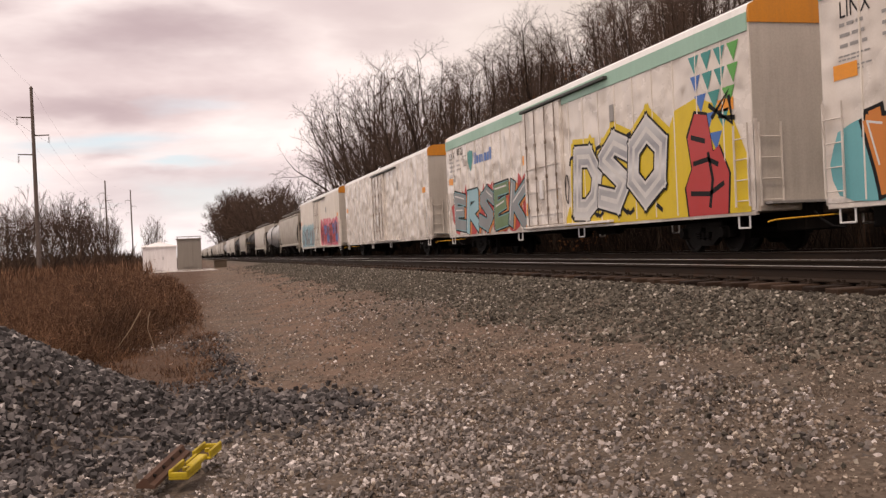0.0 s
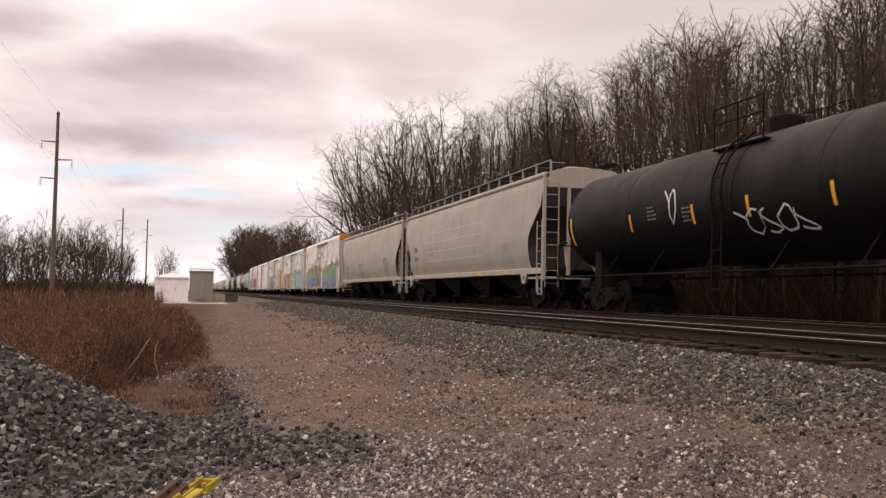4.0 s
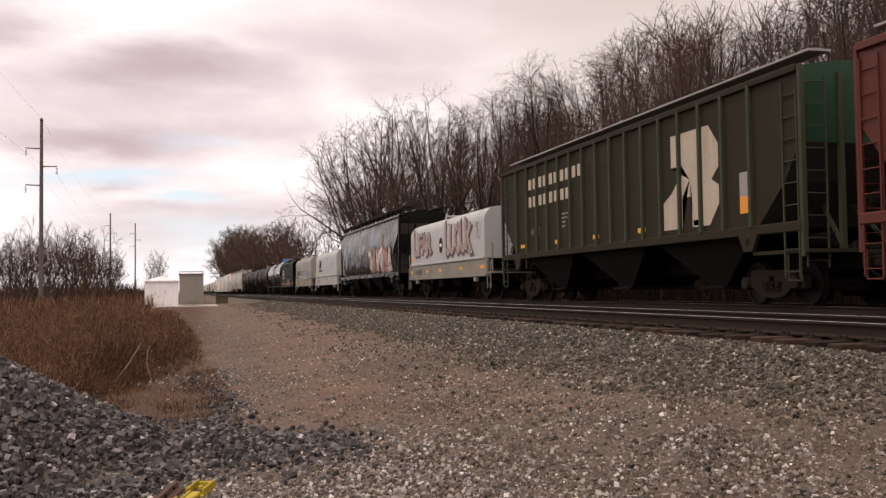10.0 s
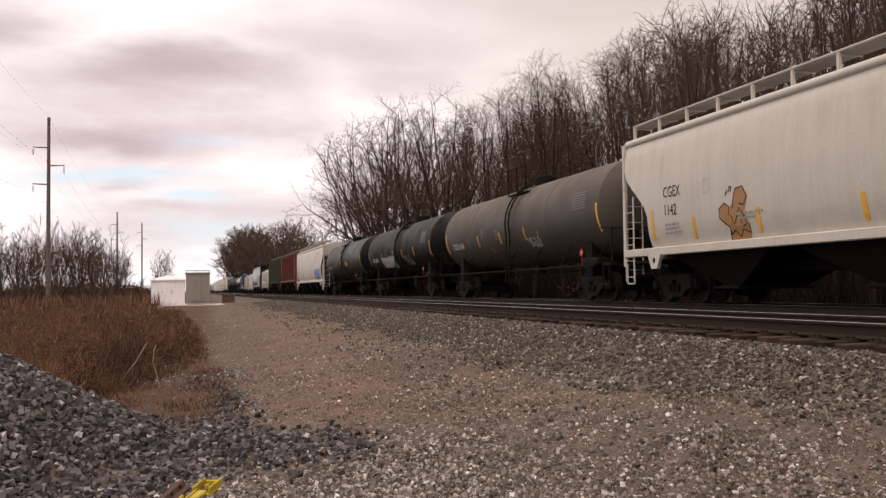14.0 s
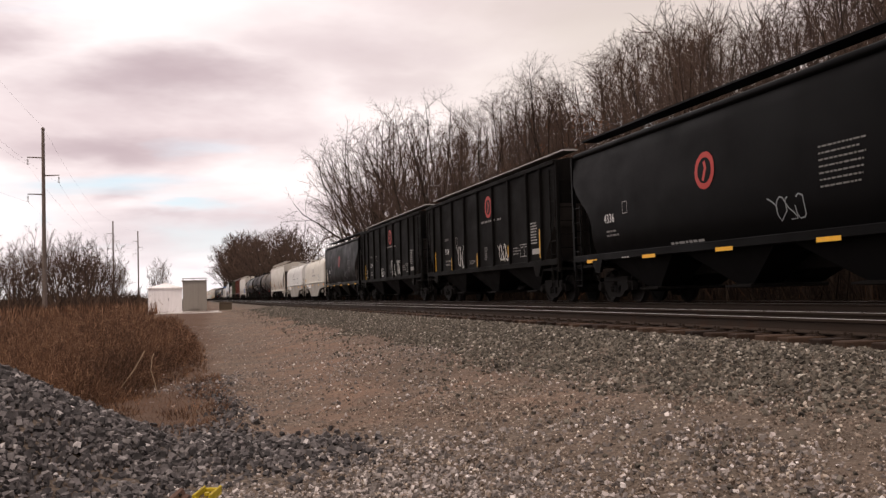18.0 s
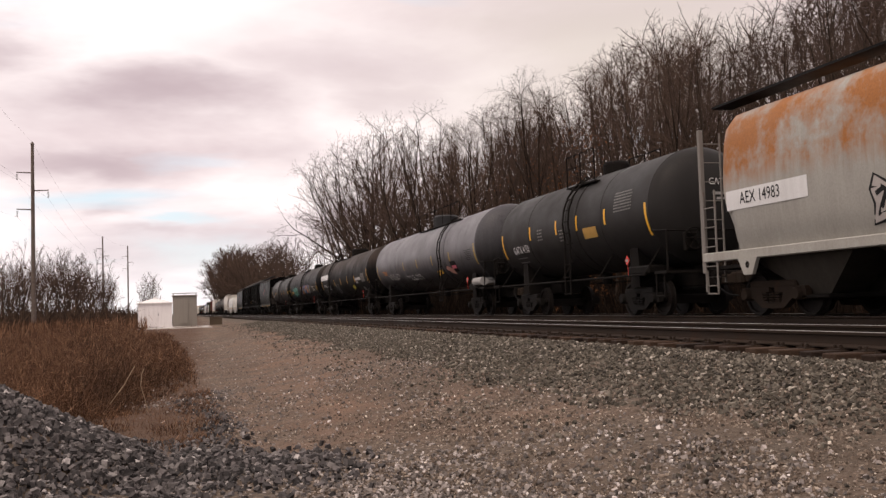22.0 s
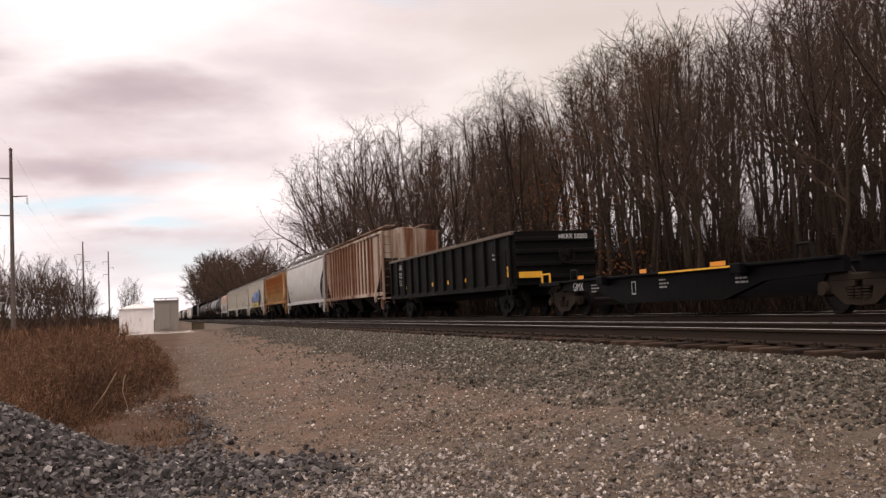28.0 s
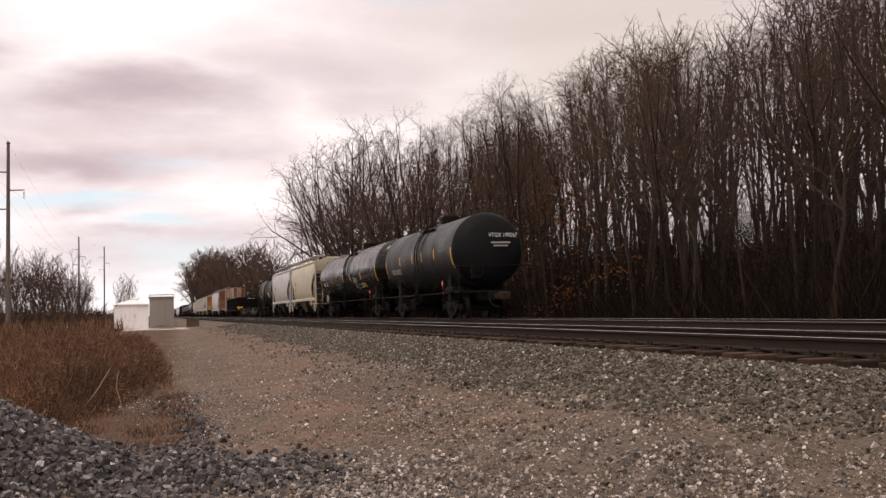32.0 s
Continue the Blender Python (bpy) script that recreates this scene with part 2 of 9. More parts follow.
# ---- mesh building ----
class Geo:
    """Vertices and faces of one part."""

    def __init__(self):
        self.v, self.f = [], []

    def add(self, verts, faces):
        n = len(self.v)
        self.v.extend(verts)
        self.f.extend(tuple(i + n for i in f) for f in faces)
        return self

    def box(self, x0, x1, y0, y1, z0, z1, b=0.0):
        x0, x1 = min(x0, x1), max(x0, x1)
        y0, y1 = min(y0, y1), max(y0, y1)
        z0, z1 = min(z0, z1), max(z0, z1)
        if b <= 0:
            return self.add([(x0, y0, z0), (x1, y0, z0), (x1, y1, z0), (x0, y1, z0), (x0, y0, z1), (x1, y0, z1), (x1, y1, z1), (x0, y1, z1)],
                            [(0, 3, 2, 1), (4, 5, 6, 7), (0, 1, 5, 4), (1, 2, 6, 5), (2, 3, 7, 6), (3, 0, 4, 7)])
        b = min(b, (x1 - x0) / 2.5, (y1 - y0) / 2.5, (z1 - z0) / 2.5)
        verts, idx = [], {}
        for sx in (0, 1):
            for sy in (0, 1):
                for sz in (0, 1):
                    c = ((x0, x1)[sx], (y0, y1)[sy], (z0, z1)[sz])
                    d = (b, -b)[sx], (b, -b)[sy], (b, -b)[sz]
                    for k in range(3):
                        idx[sx, sy, sz, k] = len(verts)
                        verts.append(tuple(c[i] if i == k else c[i] + d[i] for i in range(3)))
        faces = []
        quad = ((0, 0), (1, 0), (1, 1), (0, 1))
        for s in (0, 1):
            fx = [idx[s, a, c, 0] for a, c in quad]
            fy = [idx[a, s, c, 1] for a, c in quad]
            fz = [idx[a, c, s, 2] for a, c in quad]
            faces += [tuple(fx if s else fx[::-1]), tuple(fy[::-1] if s else fy), tuple(fz if s else fz[::-1])]
        for a in (0, 1):
            for c in (0, 1):
                faces.append((idx[0, a, c, 1], idx[1, a, c, 1], idx[1, a, c, 2], idx[0, a, c, 2]))
                faces.append((idx[a, 0, c, 0], idx[a, 1, c, 0], idx[a, 1, c, 2], idx[a, 0, c, 2]))
                faces.append((idx[a, c, 0, 0], idx[a, c, 1, 0], idx[a, c, 1, 1], idx[a, c, 0, 1]))
        for a in (0, 1):
            for c in (0, 1):
                for e in (0, 1):
                    faces.append((idx[a, c, e, 0], idx[a, c, e, 1], idx[a, c, e, 2]))
        return self.add(verts, faces)

    def cyl(self, p, q, r, n=10, r2=None, caps=True):
        p, q = Vector(p), Vector(q)
        d = (q - p).normalized()
        u = d.cross(Vector((0, 0, 1)) if abs(d.z) < 0.9 else Vector((1, 0, 0))).normalized()
        w = d.cross(u)
        r2 = r if r2 is None else r2
        verts = [tuple(c + (u * cos(2 * pi * i / n) + w * sin(2 * pi * i / n)) * s) for c, s in ((p, r), (q, r2)) for i in range(n)]
        faces = [(i, (i + 1) % n, n + (i + 1) % n, n + i) for i in range(n)]
        if caps:
            faces += [tuple(range(n))[::-1], tuple(range(n, 2 * n))]
        return self.add(verts, faces)

    def tube(self, pts, r, n=6):
        for a, b in zip(pts, pts[1:]):
            self.cyl(a, b, r, n)
        return self

    def prism(self, prof, y0, y1):
        """A profile of (x, z), drawn along y."""
        n = len(prof)
        verts = [(x, y, z) for y in (y0, y1) for x, z in prof]
        faces = [(i, (i + 1) % n, n + (i + 1) % n, n + i) for i in range(n)] + [tuple(range(n))[::-1], tuple(range(n, 2 * n))]
        return self.add(verts, faces)

    def slab(self, prof, x0, x1):
        """A profile of (y, z), drawn along x."""
        n = len(prof)
        verts = [(x, y, z) for x in (x0, x1) for y, z in prof]
        faces = [(i, (i + 1) % n, n + (i + 1) % n, n + i) for i in range(n)] + [tuple(range(n))[::-1], tuple(range(n, 2 * n))]
        return self.add(verts, faces)

    def loft(self, rings, closed=True, caps=True):
        n = len(rings[0])
        verts = [p for r in rings for p in r]
        faces = []
        for k in range(len(rings) - 1):
            for i in range(n if closed else n - 1):
                j = (i + 1) % n
                faces.append((k * n + i, k * n + j, (k + 1) * n + j, (k + 1) * n + i))
        if caps:
            faces += [tuple(range(n))[::-1], tuple(range((len(rings) - 1) * n, len(rings) * n))]
        return self.add(verts, faces)

    def lathe_x(self, prof, cy=0.0, cz=0.0, n=24):
        return self.loft([[(x, cy + r * cos(2 * pi * i / n), cz + r * sin(2 * pi * i / n)) for i in range(n)] for x, r in prof])

    def lathe_z(self, prof, cx=0.0, cy=0.0, n=20):
        return self.loft([[(cx + r * cos(2 * pi * i / n), cy + r * sin(2 * pi * i / n), z) for i in range(n)] for z, r in prof])

    def mesh(self, name, mat, smooth=True, angle=32):
        me = bpy.data.meshes.new(name)
        me.from_pydata(self.v, [], self.f)
        bm = bmesh.new()
        bm.from_mesh(me)
        bmesh.ops.recalc_face_normals(bm, faces=bm.faces)
        bm.to_mesh(me)
        bm.free()
        me.materials.append(mat)
        if smooth:
            me.shade_smooth()
            me.set_sharp_from_angle(angle=radians(angle))
        return me


def part(name, geo, mat, parent, label="", at=None, angle=32):
    """Links a Geo, or a mesh that is shared, as one mesh object under a thing or a part."""
    me = geo.mesh(name, mat, angle=angle) if isinstance(geo, Geo) else geo
    ob = new(name, me)
    ob.parent = parent
    if at is not None:
        ob.matrix_basis = at if isinstance(at, Matrix) else pose(*at)
    if label:
        ob["label"] = label
    return ob


def thing(name, label, category, group="", at=None):
    ob = new(name)
    if at is not None:
        ob.matrix_basis = at
    return tagged(ob, label, category, group)


SHARED = {}


def shared(key, make):
    if key not in SHARED:
        SHARED[key] = make()
    return SHARED[key]


def raw_mesh(name, verts, faces, mat, smooth=False):
    """A large mesh from arrays: verts (n, 3), faces (m, k) of one size."""
    me = bpy.data.meshes.new(name)
    k = faces.shape[1]
    me.vertices.add(len(verts))
    me.vertices.foreach_set("co", np.ascontiguousarray(verts, dtype=np.float32).ravel())
    me.loops.add(faces.size)
    me.loops.foreach_set("vertex_index", np.ascontiguousarray(faces, dtype=np.int32).ravel())
    me.polygons.add(len(faces))
    me.polygons.foreach_set("loop_start", np.arange(0, faces.size, k, dtype=np.int32))
    me.update(calc_edges=True)
    me.materials.append(mat)
    if smooth:
        me.shade_smooth()
    else:
        me.shade_flat()
    return me

# ---- the plan: the track runs along y; rails' tops at RAIL ----
RAIL = 1.03
NEAR_TRACK, FAR_TRACK = 7.83, 12.64
BALLAST_TOP = RAIL - 0.215


def smooth(a, b, x):
    t = np.clip((np.asarray(x, float) - a) / (b - a), 0.0, 1.0)
    return t * t * (3 - 2 * t)


def lumps(x, y):
    return 0.035 * np.sin(0.9 * x + 0.31 * y) * np.cos(0.47 * y - 0.6 * x) + 0.02 * np.sin(2.3 * x - 1.1 * y)


def ground_z(x, y):
    """The height of the ground: gravel yard, track bed, and the rise to the sheds."""
    x, y = np.asarray(x, float), np.asarray(y, float)
    far = smooth(22, 75, y)
    base = 0.52 * far * smooth(-40, -8, x) + 0.45 * smooth(0.5, 5.2, x) * (1 - 0.9 * far)
    base = base - 0.25 * smooth(-1.0, -6.0, x) * (1 - smooth(30, 60, y)) * smooth(12, 18, y) + lumps(x, y) * (1 - smooth(60, 120, y))
    heap = 1.36 * np.clip(1 - np.hypot((x + 2.7) / 2.6, (y - 9.7) / 2.9), 0, 1)
    heap = heap + 0.10 * np.exp(-(((x - 0.45) / 0.35) ** 2)) * smooth(8.8, 10.5, y) * (1 - smooth(16, 20, y)) + 0.07 * np.exp(-(((y - 9.2 + 0.3 * x) / 0.6) ** 2)) * smooth(-1, 0, x) * (1 - smooth(0.8, 1.8, x))
    bank = smooth(4.7, 6.35, x) * (1 - smooth(14.5, 16.8, x))
    top = BALLAST_TOP - 0.06 + 0.0 * smooth(6.7, 6.95, x)
    return base + heap + np.maximum(top - base, 0) * bank


def axis(parts):
    return np.unique(np.concatenate([np.arange(a, b, s) for a, b, s in parts]))


gx = axis([(-1500, -300, 200), (-300, -60, 30), (-60, -12, 4), (-12, 18, 0.3), (18, 60, 3), (60, 300, 30), (300, 1501, 200)])
gy = axis([(-1500, -300, 200), (-300, -30, 30), (-30, 4, 2), (4, 40, 0.3), (40, 120, 1.5), (120, 400, 15), (400, 4001, 240)])
X, Y = np.meshgrid(gx, gy, indexing="ij")
Z = ground_z(X, Y)
near = (X > -12) & (X < 16) & (Y > 4) & (Y < 60)
Z = Z + near * np.random.normal(0, 0.008, Z.shape)
nx, ny = len(gx), len(gy)
ii = (np.arange(nx - 1)[:, None] * ny + np.arange(ny - 1)[None, :]).ravel()


def ground_material():
    m, nt, b = nodes_of("gravel_ground")
    v = obj_coords(nt)
    s = nt.nodes.new("ShaderNodeSeparateXYZ")
    nt.links.new(v, s.inputs[0])
    x, y = s.outputs[0], s.outputs[1]
    wob = tex(nt, "ShaderNodeTexNoise", v, Scale=0.35, Detail=4.0).outputs[0]
    mid = tex(nt, "ShaderNodeTexNoise", v, Scale=1.1, Detail=7.0, Roughness=0.65).outputs[0]
    wide = tex(nt, "ShaderNodeTexNoise", scaled(nt, v, (0.5, 0.22, 1.0)), Scale=1.0, Detail=5.0, Roughness=0.6).outputs[0]
    fine = tex(nt, "ShaderNodeTexNoise", v, Scale=18.0, Detail=6.0, Roughness=0.75).outputs[0]
    peb = tex(nt, "ShaderNodeTexVoronoi", v, Scale=26.0, Randomness=1.0)

    def span(value, a, z):
        n = nt.nodes.new("ShaderNodeMapRange")
        n.interpolation_type = "SMOOTHSTEP"
        nt.links.new(value, n.inputs[0])
        n.inputs[1].default_value, n.inputs[2].default_value = a, z
        return n.outputs[0]

    def plus(a, k, c):
        return calc(nt, "ADD", a, calc(nt, "MULTIPLY", c, k))
    gravel = ramp(nt, peb.outputs["Color"], [(0.1, (0.046, 0.037, 0.029)), (0.5, (0.106, 0.083, 0.065)), (0.85, (0.182, 0.144, 0.114)), (0.97, (0.40, 0.33, 0.275))])
    tan_dirt = mix(nt, ramp(nt, plus(fine, 0.7, mid), [(0.55, 0.0), (1.15, 1.0)]), (0.070, 0.044, 0.031), (0.192, 0.122, 0.086))
    dark_dirt = mix(nt, fine, (0.042, 0.032, 0.025), (0.125, 0.093, 0.071))
    road = mix(nt, ramp(nt, plus(mid, 0.6, wide), [(0.66, 0.1), (0.95, 0.75)]), gravel, tan_dirt)
    road = mix(nt, ramp(nt, wide, [(0.50, 0.0), (0.68, 0.7)]), road, dark_dirt)
    # wheel tracks of bare tan soil along the road
    lane = plus(plus(x, 1.6, wob), -0.085, y)
    bare = calc(nt, "MULTIPLY", calc(nt, "MULTIPLY", span(lane, 0.2, 1.0), span(lane, 3.0, 1.6)), span(y, 9.0, 13.0))
    c = mix(nt, calc(nt, "MULTIPLY", bare, ramp(nt, mid, [(0.38, 0.15), (0.62, 0.72)])), road, tan_dirt)
    grey = mix(nt, peb.outputs["Distance"], (0.150, 0.124, 0.098), (0.048, 0.039, 0.031))
    c = mix(nt, span(plus(x, 2.5, wob), 5.2, 7.6), c, grey)
    c = mix(nt, calc(nt, "MULTIPLY", span(plus(plus(y, 3.0, wob), 0.35, x), 12.2, 9.6), 0.6), c, grey)
    # brown soil with dead grass left of the road
    soil = calc(nt, "MULTIPLY", span(plus(plus(plus(x, -0.02, y), 2.2, wob), 1.2, mid), 2.35, 1.15), span(y, 9.8, 11.0))
    brown = mix(nt, ramp(nt, fine, [(0.35, 0.0), (0.65, 1.0)]), (0.054, 0.030, 0.020), (0.118, 0.070, 0.045))
    c = mix(nt, calc(nt, "MULTIPLY", soil, ramp(nt, mid, [(0.3, 0.6), (0.55, 1.0)])), c, brown)
    # near-black brown track bed and the dark floor of the wood
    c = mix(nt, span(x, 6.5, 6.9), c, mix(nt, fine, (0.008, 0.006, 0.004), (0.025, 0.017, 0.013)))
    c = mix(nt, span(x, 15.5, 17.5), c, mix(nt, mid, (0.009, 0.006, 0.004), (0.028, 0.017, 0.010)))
    nt.links.new(c, b.inputs["Base Color"])
    b.inputs["Roughness"].default_value = 0.97
    b.inputs["Specular IOR Level"].default_value = 0.15
    h = calc(nt, "ADD", calc(nt, "MULTIPLY", peb.outputs["Distance"], -0.6), fine)
    bump(nt, b, h, 0.7, 0.03)
    return m


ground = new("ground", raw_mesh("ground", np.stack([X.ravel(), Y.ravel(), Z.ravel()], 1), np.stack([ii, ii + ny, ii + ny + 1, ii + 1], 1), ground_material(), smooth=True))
tagged(ground, "brown-grey gravel yard with tan wheel tracks beside the railway", "ground", kind="structure")


# ---- loose stone ----
def octa():
    v = np.array([(1, 0, 0), (-1, 0, 0), (0, 1, 0), (0, -1, 0), (0, 0, 1), (0, 0, -1)], float)
    f = np.array([(0, 2, 4), (2, 1, 4), (1, 3, 4), (3, 0, 4), (2, 0, 5), (1, 2, 5), (3, 1, 5), (0, 3, 5)])
    return v, f


def block():
    v = np.array([(a, b, c) for a in (-1, 1) for b in (-1, 1) for c in (-1, 1)], float) * 0.62
    f = np.array([(0, 1, 3), (0, 3, 2), (4, 6, 7), (4, 7, 5), (0, 4, 5), (0, 5, 1), (2, 3, 7), (2, 7, 6), (0, 2, 6), (0, 6, 4), (1, 5, 7), (1, 7, 3)])
    return v, f


def stones(name, px, py, size, mat, label, category, sink=0.25, base=None, solid=block, jag=0.34, tumble=0.25):
    """Broken stone, scattered on the ground as one object."""
    v, f = solid()
    n = len(px)
    shape = v[None] * (1 + np.random.uniform(-jag, jag, (n, len(v), 3)))
    shape = shape * np.stack([np.random.uniform(0.75, 1.3, n), np.random.uniform(0.6, 1.0, n), np.random.uniform(0.45, 0.8, n)], 1)[:, None, :]
    a = np.random.uniform(0, 2 * pi, (n, 3)) * np.array([tumble, tumble, 1.0])
    ca, sa = np.cos(a), np.sin(a)
    one, zero = np.ones(n), np.zeros(n)
    rx = np.array([[one, zero, zero], [zero, ca[:, 0], -sa[:, 0]], [zero, sa[:, 0], ca[:, 0]]]).transpose(2, 0, 1)
    ry = np.array([[ca[:, 1], zero, sa[:, 1]], [zero, one, zero], [-sa[:, 1], zero, ca[:, 1]]]).transpose(2, 0, 1)
    rz = np.array([[ca[:, 2], -sa[:, 2], zero], [sa[:, 2], ca[:, 2], zero], [zero, zero, one]]).transpose(2, 0, 1)
    shape = np.einsum("nij,nkj->nki", rz @ ry @ rx, shape) * size[:, None, None] / 2
    pz = ground_z(px, py) if base is None else base
    place = np.stack([px, py, pz + size * sink * np.random.uniform(0.2, 1.0, n)], 1)
    verts = (shape + place[:, None, :]).reshape(-1, 3)
    faces = (f[None] + (np.arange(n) * len(v))[:, None, None]).reshape(-1, 3)
    ob = new(name, raw_mesh(name, verts, faces, mat))
    return tagged(ob, label, category, kind="stuff")


GREY_STONE = rough_stuff("grey_stone", [(0.0, (0.030, 0.0275, 0.027)), (0.5, (0.079, 0.071, 0.069)), (0.85, (0.148, 0.131, 0.127)), (0.97, (0.22, 0.20, 0.19)), (1.0, (0.46, 0.42, 0.40))], 18.0)
PALE_STONE = rough_stuff("pale_stone", [(0.0, (0.070, 0.060, 0.054)), (0.45, (0.172, 0.148, 0.133)), (0.75, (0.290, 0.252, 0.228)), (0.94, (0.450, 0.395, 0.365)), (1.0, (0.68, 0.62, 0.585))], 18.0)
YARD_STONE = rough_stuff("yard_stone", [(0.0, (0.088, 0.067, 0.052)), (0.5, (0.170, 0.129, 0.100)), (0.82, (0.256, 0.202, 0.160)), (0.95, (0.410, 0.345, 0.280)), (1.0, (0.658, 0.575, 0.490))], 18.0)
BANK_STONE = rough_stuff("bank_stone", [(0.0, (0.042, 0.036, 0.029)), (0.5, (0.096, 0.083, 0.066)), (0.88, (0.158, 0.138, 0.111)), (0.97, (0.270, 0.236, 0.195)), (1.0, (0.50, 0.45, 0.39))], 18.0)
rnd = np.random.default_rng(4)


def pick(n, x0, x1, y0, y1, keep):
    x, y = rnd.uniform(x0, x1, n), rnd.uniform(y0, y1, n)
    k = rnd.uniform(0, 1, n) < keep(x, y)
    k &= ~((np.abs(x - 0.245 * (y - 6.6) + 0.06) < 0.12) & (np.abs(y - 6.7) < 0.34))   # loose rail parts lie here
    return x[k], y[k]


def patches(x, y):
    return 0.5 + 0.5 * np.sin(1.9 * x + 0.8 * y + 1.3 * np.sin(0.9 * y)) * np.sin(1.3 * y - 1.1 * x + 1.7 * np.sin(0.8 * x))


def mixed(n, lo, hi):
    """Sizes of crushed stone: many small, few large."""
    return lo + (hi - lo) * rnd.uniform(0, 1, n) ** 2.0


# the heap of fresh ballast and its spread
hx, hy = pick(44000, -5.4, 1.9, 5.9, 13.5, lambda x, y: np.clip(3.2 - 2.7 * np.hypot((x + 2.6) / 2.7, (y - 9.5) / 3.2), 0, 1) + 0.9 * np.exp(-(((y - 9.2 + 0.3 * x) / 0.75) ** 2)) * (x > -1.2) * (1 - smooth(0.9, 1.8, x)))
stones("ballast_heap", hx, hy, 0.034 + 0.066 * rnd.uniform(0, 1, len(hx)) ** 1.3, GREY_STONE, "heap of dark grey crushed ballast stones", "gravel", sink=0.42, tumble=0.6)
# a dark ridge of ballast between soil and road
kx, ky = pick(5200, -0.6, 1.6, 9.2, 22.0, lambda x, y: np.exp(-(((x - 0.42 + 0.12 * np.sin(0.9 * y)) / 0.27) ** 2)) * (1 - smooth(15, 20, y)))
stones("ballast_ridge", kx, ky, mixed(len(kx), 0.03, 0.085), GREY_STONE, "low ridge of dark grey ballast beside the road", "gravel")
# pale stones at the foot of the heap and over the yard's front
px, py = pick(52000, -2.0, 4.0, 4.2, 10.6, lambda x, y: (1 - smooth(6.8, 9.8, y + 0.25 * x - 0.4)) * smooth(-2.0, -0.1, x + 0.75 * (7 - y)) * (1 - 0.75 * smooth(1.2, 3.2, x)) * (0.45 + 0.55 * patches(x, y)))
stones("pale_gravel", px, py, mixed(len(px), 0.018, 0.062), PALE_STONE, "pale crushed stones strewn over the gravel yard", "gravel")
wx, wy = pick(1500, -1.3, 0.9, 13.5, 19.0, lambda x, y: np.exp(-(((y - 16.6 + 0.5 * x) / 0.8) ** 2)))
stones("pale_stone_strip", wx, wy, mixed(len(wx), 0.02, 0.06), PALE_STONE, "strip of pale stones across the soil", "gravel")
# gravel over the yard
rx_, ry_ = pick(56000, 0.5, 7.2, 3.6, 17.0, lambda x, y: (0.30 + 0.70 * patches(0.7 * x, 0.6 * y)) * (1 - 0.7 * smooth(9, 16, y)) * (1 - 0.65 * np.exp(-(((x - 1.6 - 0.085 * (y - 10)) / 0.8) ** 2)) * smooth(9, 11, y)))
size, close = mixed(len(rx_), 0.014, 0.046), ry_ < 8.5
stones("yard_gravel", rx_[close], ry_[close], size[close], YARD_STONE, "brown-grey gravel spread over the yard", "gravel")
stones("yard_gravel_beyond", rx_[~close], ry_[~close], size[~close], YARD_STONE, "brown-grey gravel towards the road", "gravel", solid=octa, jag=0.3)
gx_, gy_ = pick(46000, -0.2, 6.8, 3.9, 9.6, lambda x, y: (1 - 0.6 * smooth(7.5, 9.6, y)) * (0.45 + 0.55 * patches(1.3 * x + 2, 0.9 * y + 1)))
stones("fine_gravel", gx_, gy_, mixed(len(gx_), 0.010, 0.026), YARD_STONE, "fine gravel ground into the yard", "gravel", solid=octa, jag=0.35)
qx, qy = pick(9000, 0.6, 6.6, 4.0, 20.0, lambda x, y: 0.25 + 0.75 * patches(0.9 * x + 1, 0.5 * y) ** 2)
stones("yard_stones", qx, qy, mixed(len(qx), 0.02, 0.065), PALE_STONE, "scattered pale stones on the gravel yard", "gravel", sink=0.15)
fx, fy = pick(15000, -0.6, 6.2, 14.0, 46.0, lambda x, y: np.clip(1.3 - y / 46, 0.15, 1) * (0.25 + 0.75 * patches(0.6 * x, 0.3 * y)))
stones("road_gravel", fx, fy, mixed(len(fx), 0.016, 0.055), PALE_STONE, "fine stones on the gravel road", "gravel", solid=octa, jag=0.4)
# the bank of the track
bx, by = pick(112000, 2.9, 6.52, 4.2, 75.0, lambda x, y: np.clip(1.15 - y / 75, 0.10, 1) * (0.03 + 0.97 * smooth(3.9, 5.3, x + 0.5 * np.sin(0.8 * y) * np.sin(0.31 * y))))
close = by < 22
size = (0.032 + 0.038 * rnd.uniform(0, 1, len(bx)) ** 1.2) * (1 + 0.007 * by)
stones("ballast_bank", bx[close], by[close], size[close], BANK_STONE, "brown-grey ballast stones on the bank of the track", "ballast", sink=0.35, tumble=0.6)
stones("ballast_bank_beyond", bx[~close], by[~close], size[~close], BANK_STONE, "brown-grey ballast stones along the far bank", "ballast", solid=octa, sink=0.35, jag=0.3, tumble=0.6)
cx_, cy_ = pick(9000, 6.7, 15.2, 4.0, 60.0, lambda x, y: np.clip(1.1 - y / 65, 0.1, 1))
stones("track_ballast", cx_, cy_, rnd.uniform(0.04, 0.075, len(cx_)), rough_stuff("dark_ballast", [(0.0, (0.011, 0.008, 0.006)), (0.8, (0.030, 0.022, 0.016)), (1.0, (0.054, 0.042, 0.033))], 18.0), "dark brown ballast between the rails and tracks", "ballast", solid=octa, sink=0.0, base=np.full(len(cx_), BALLAST_TOP))

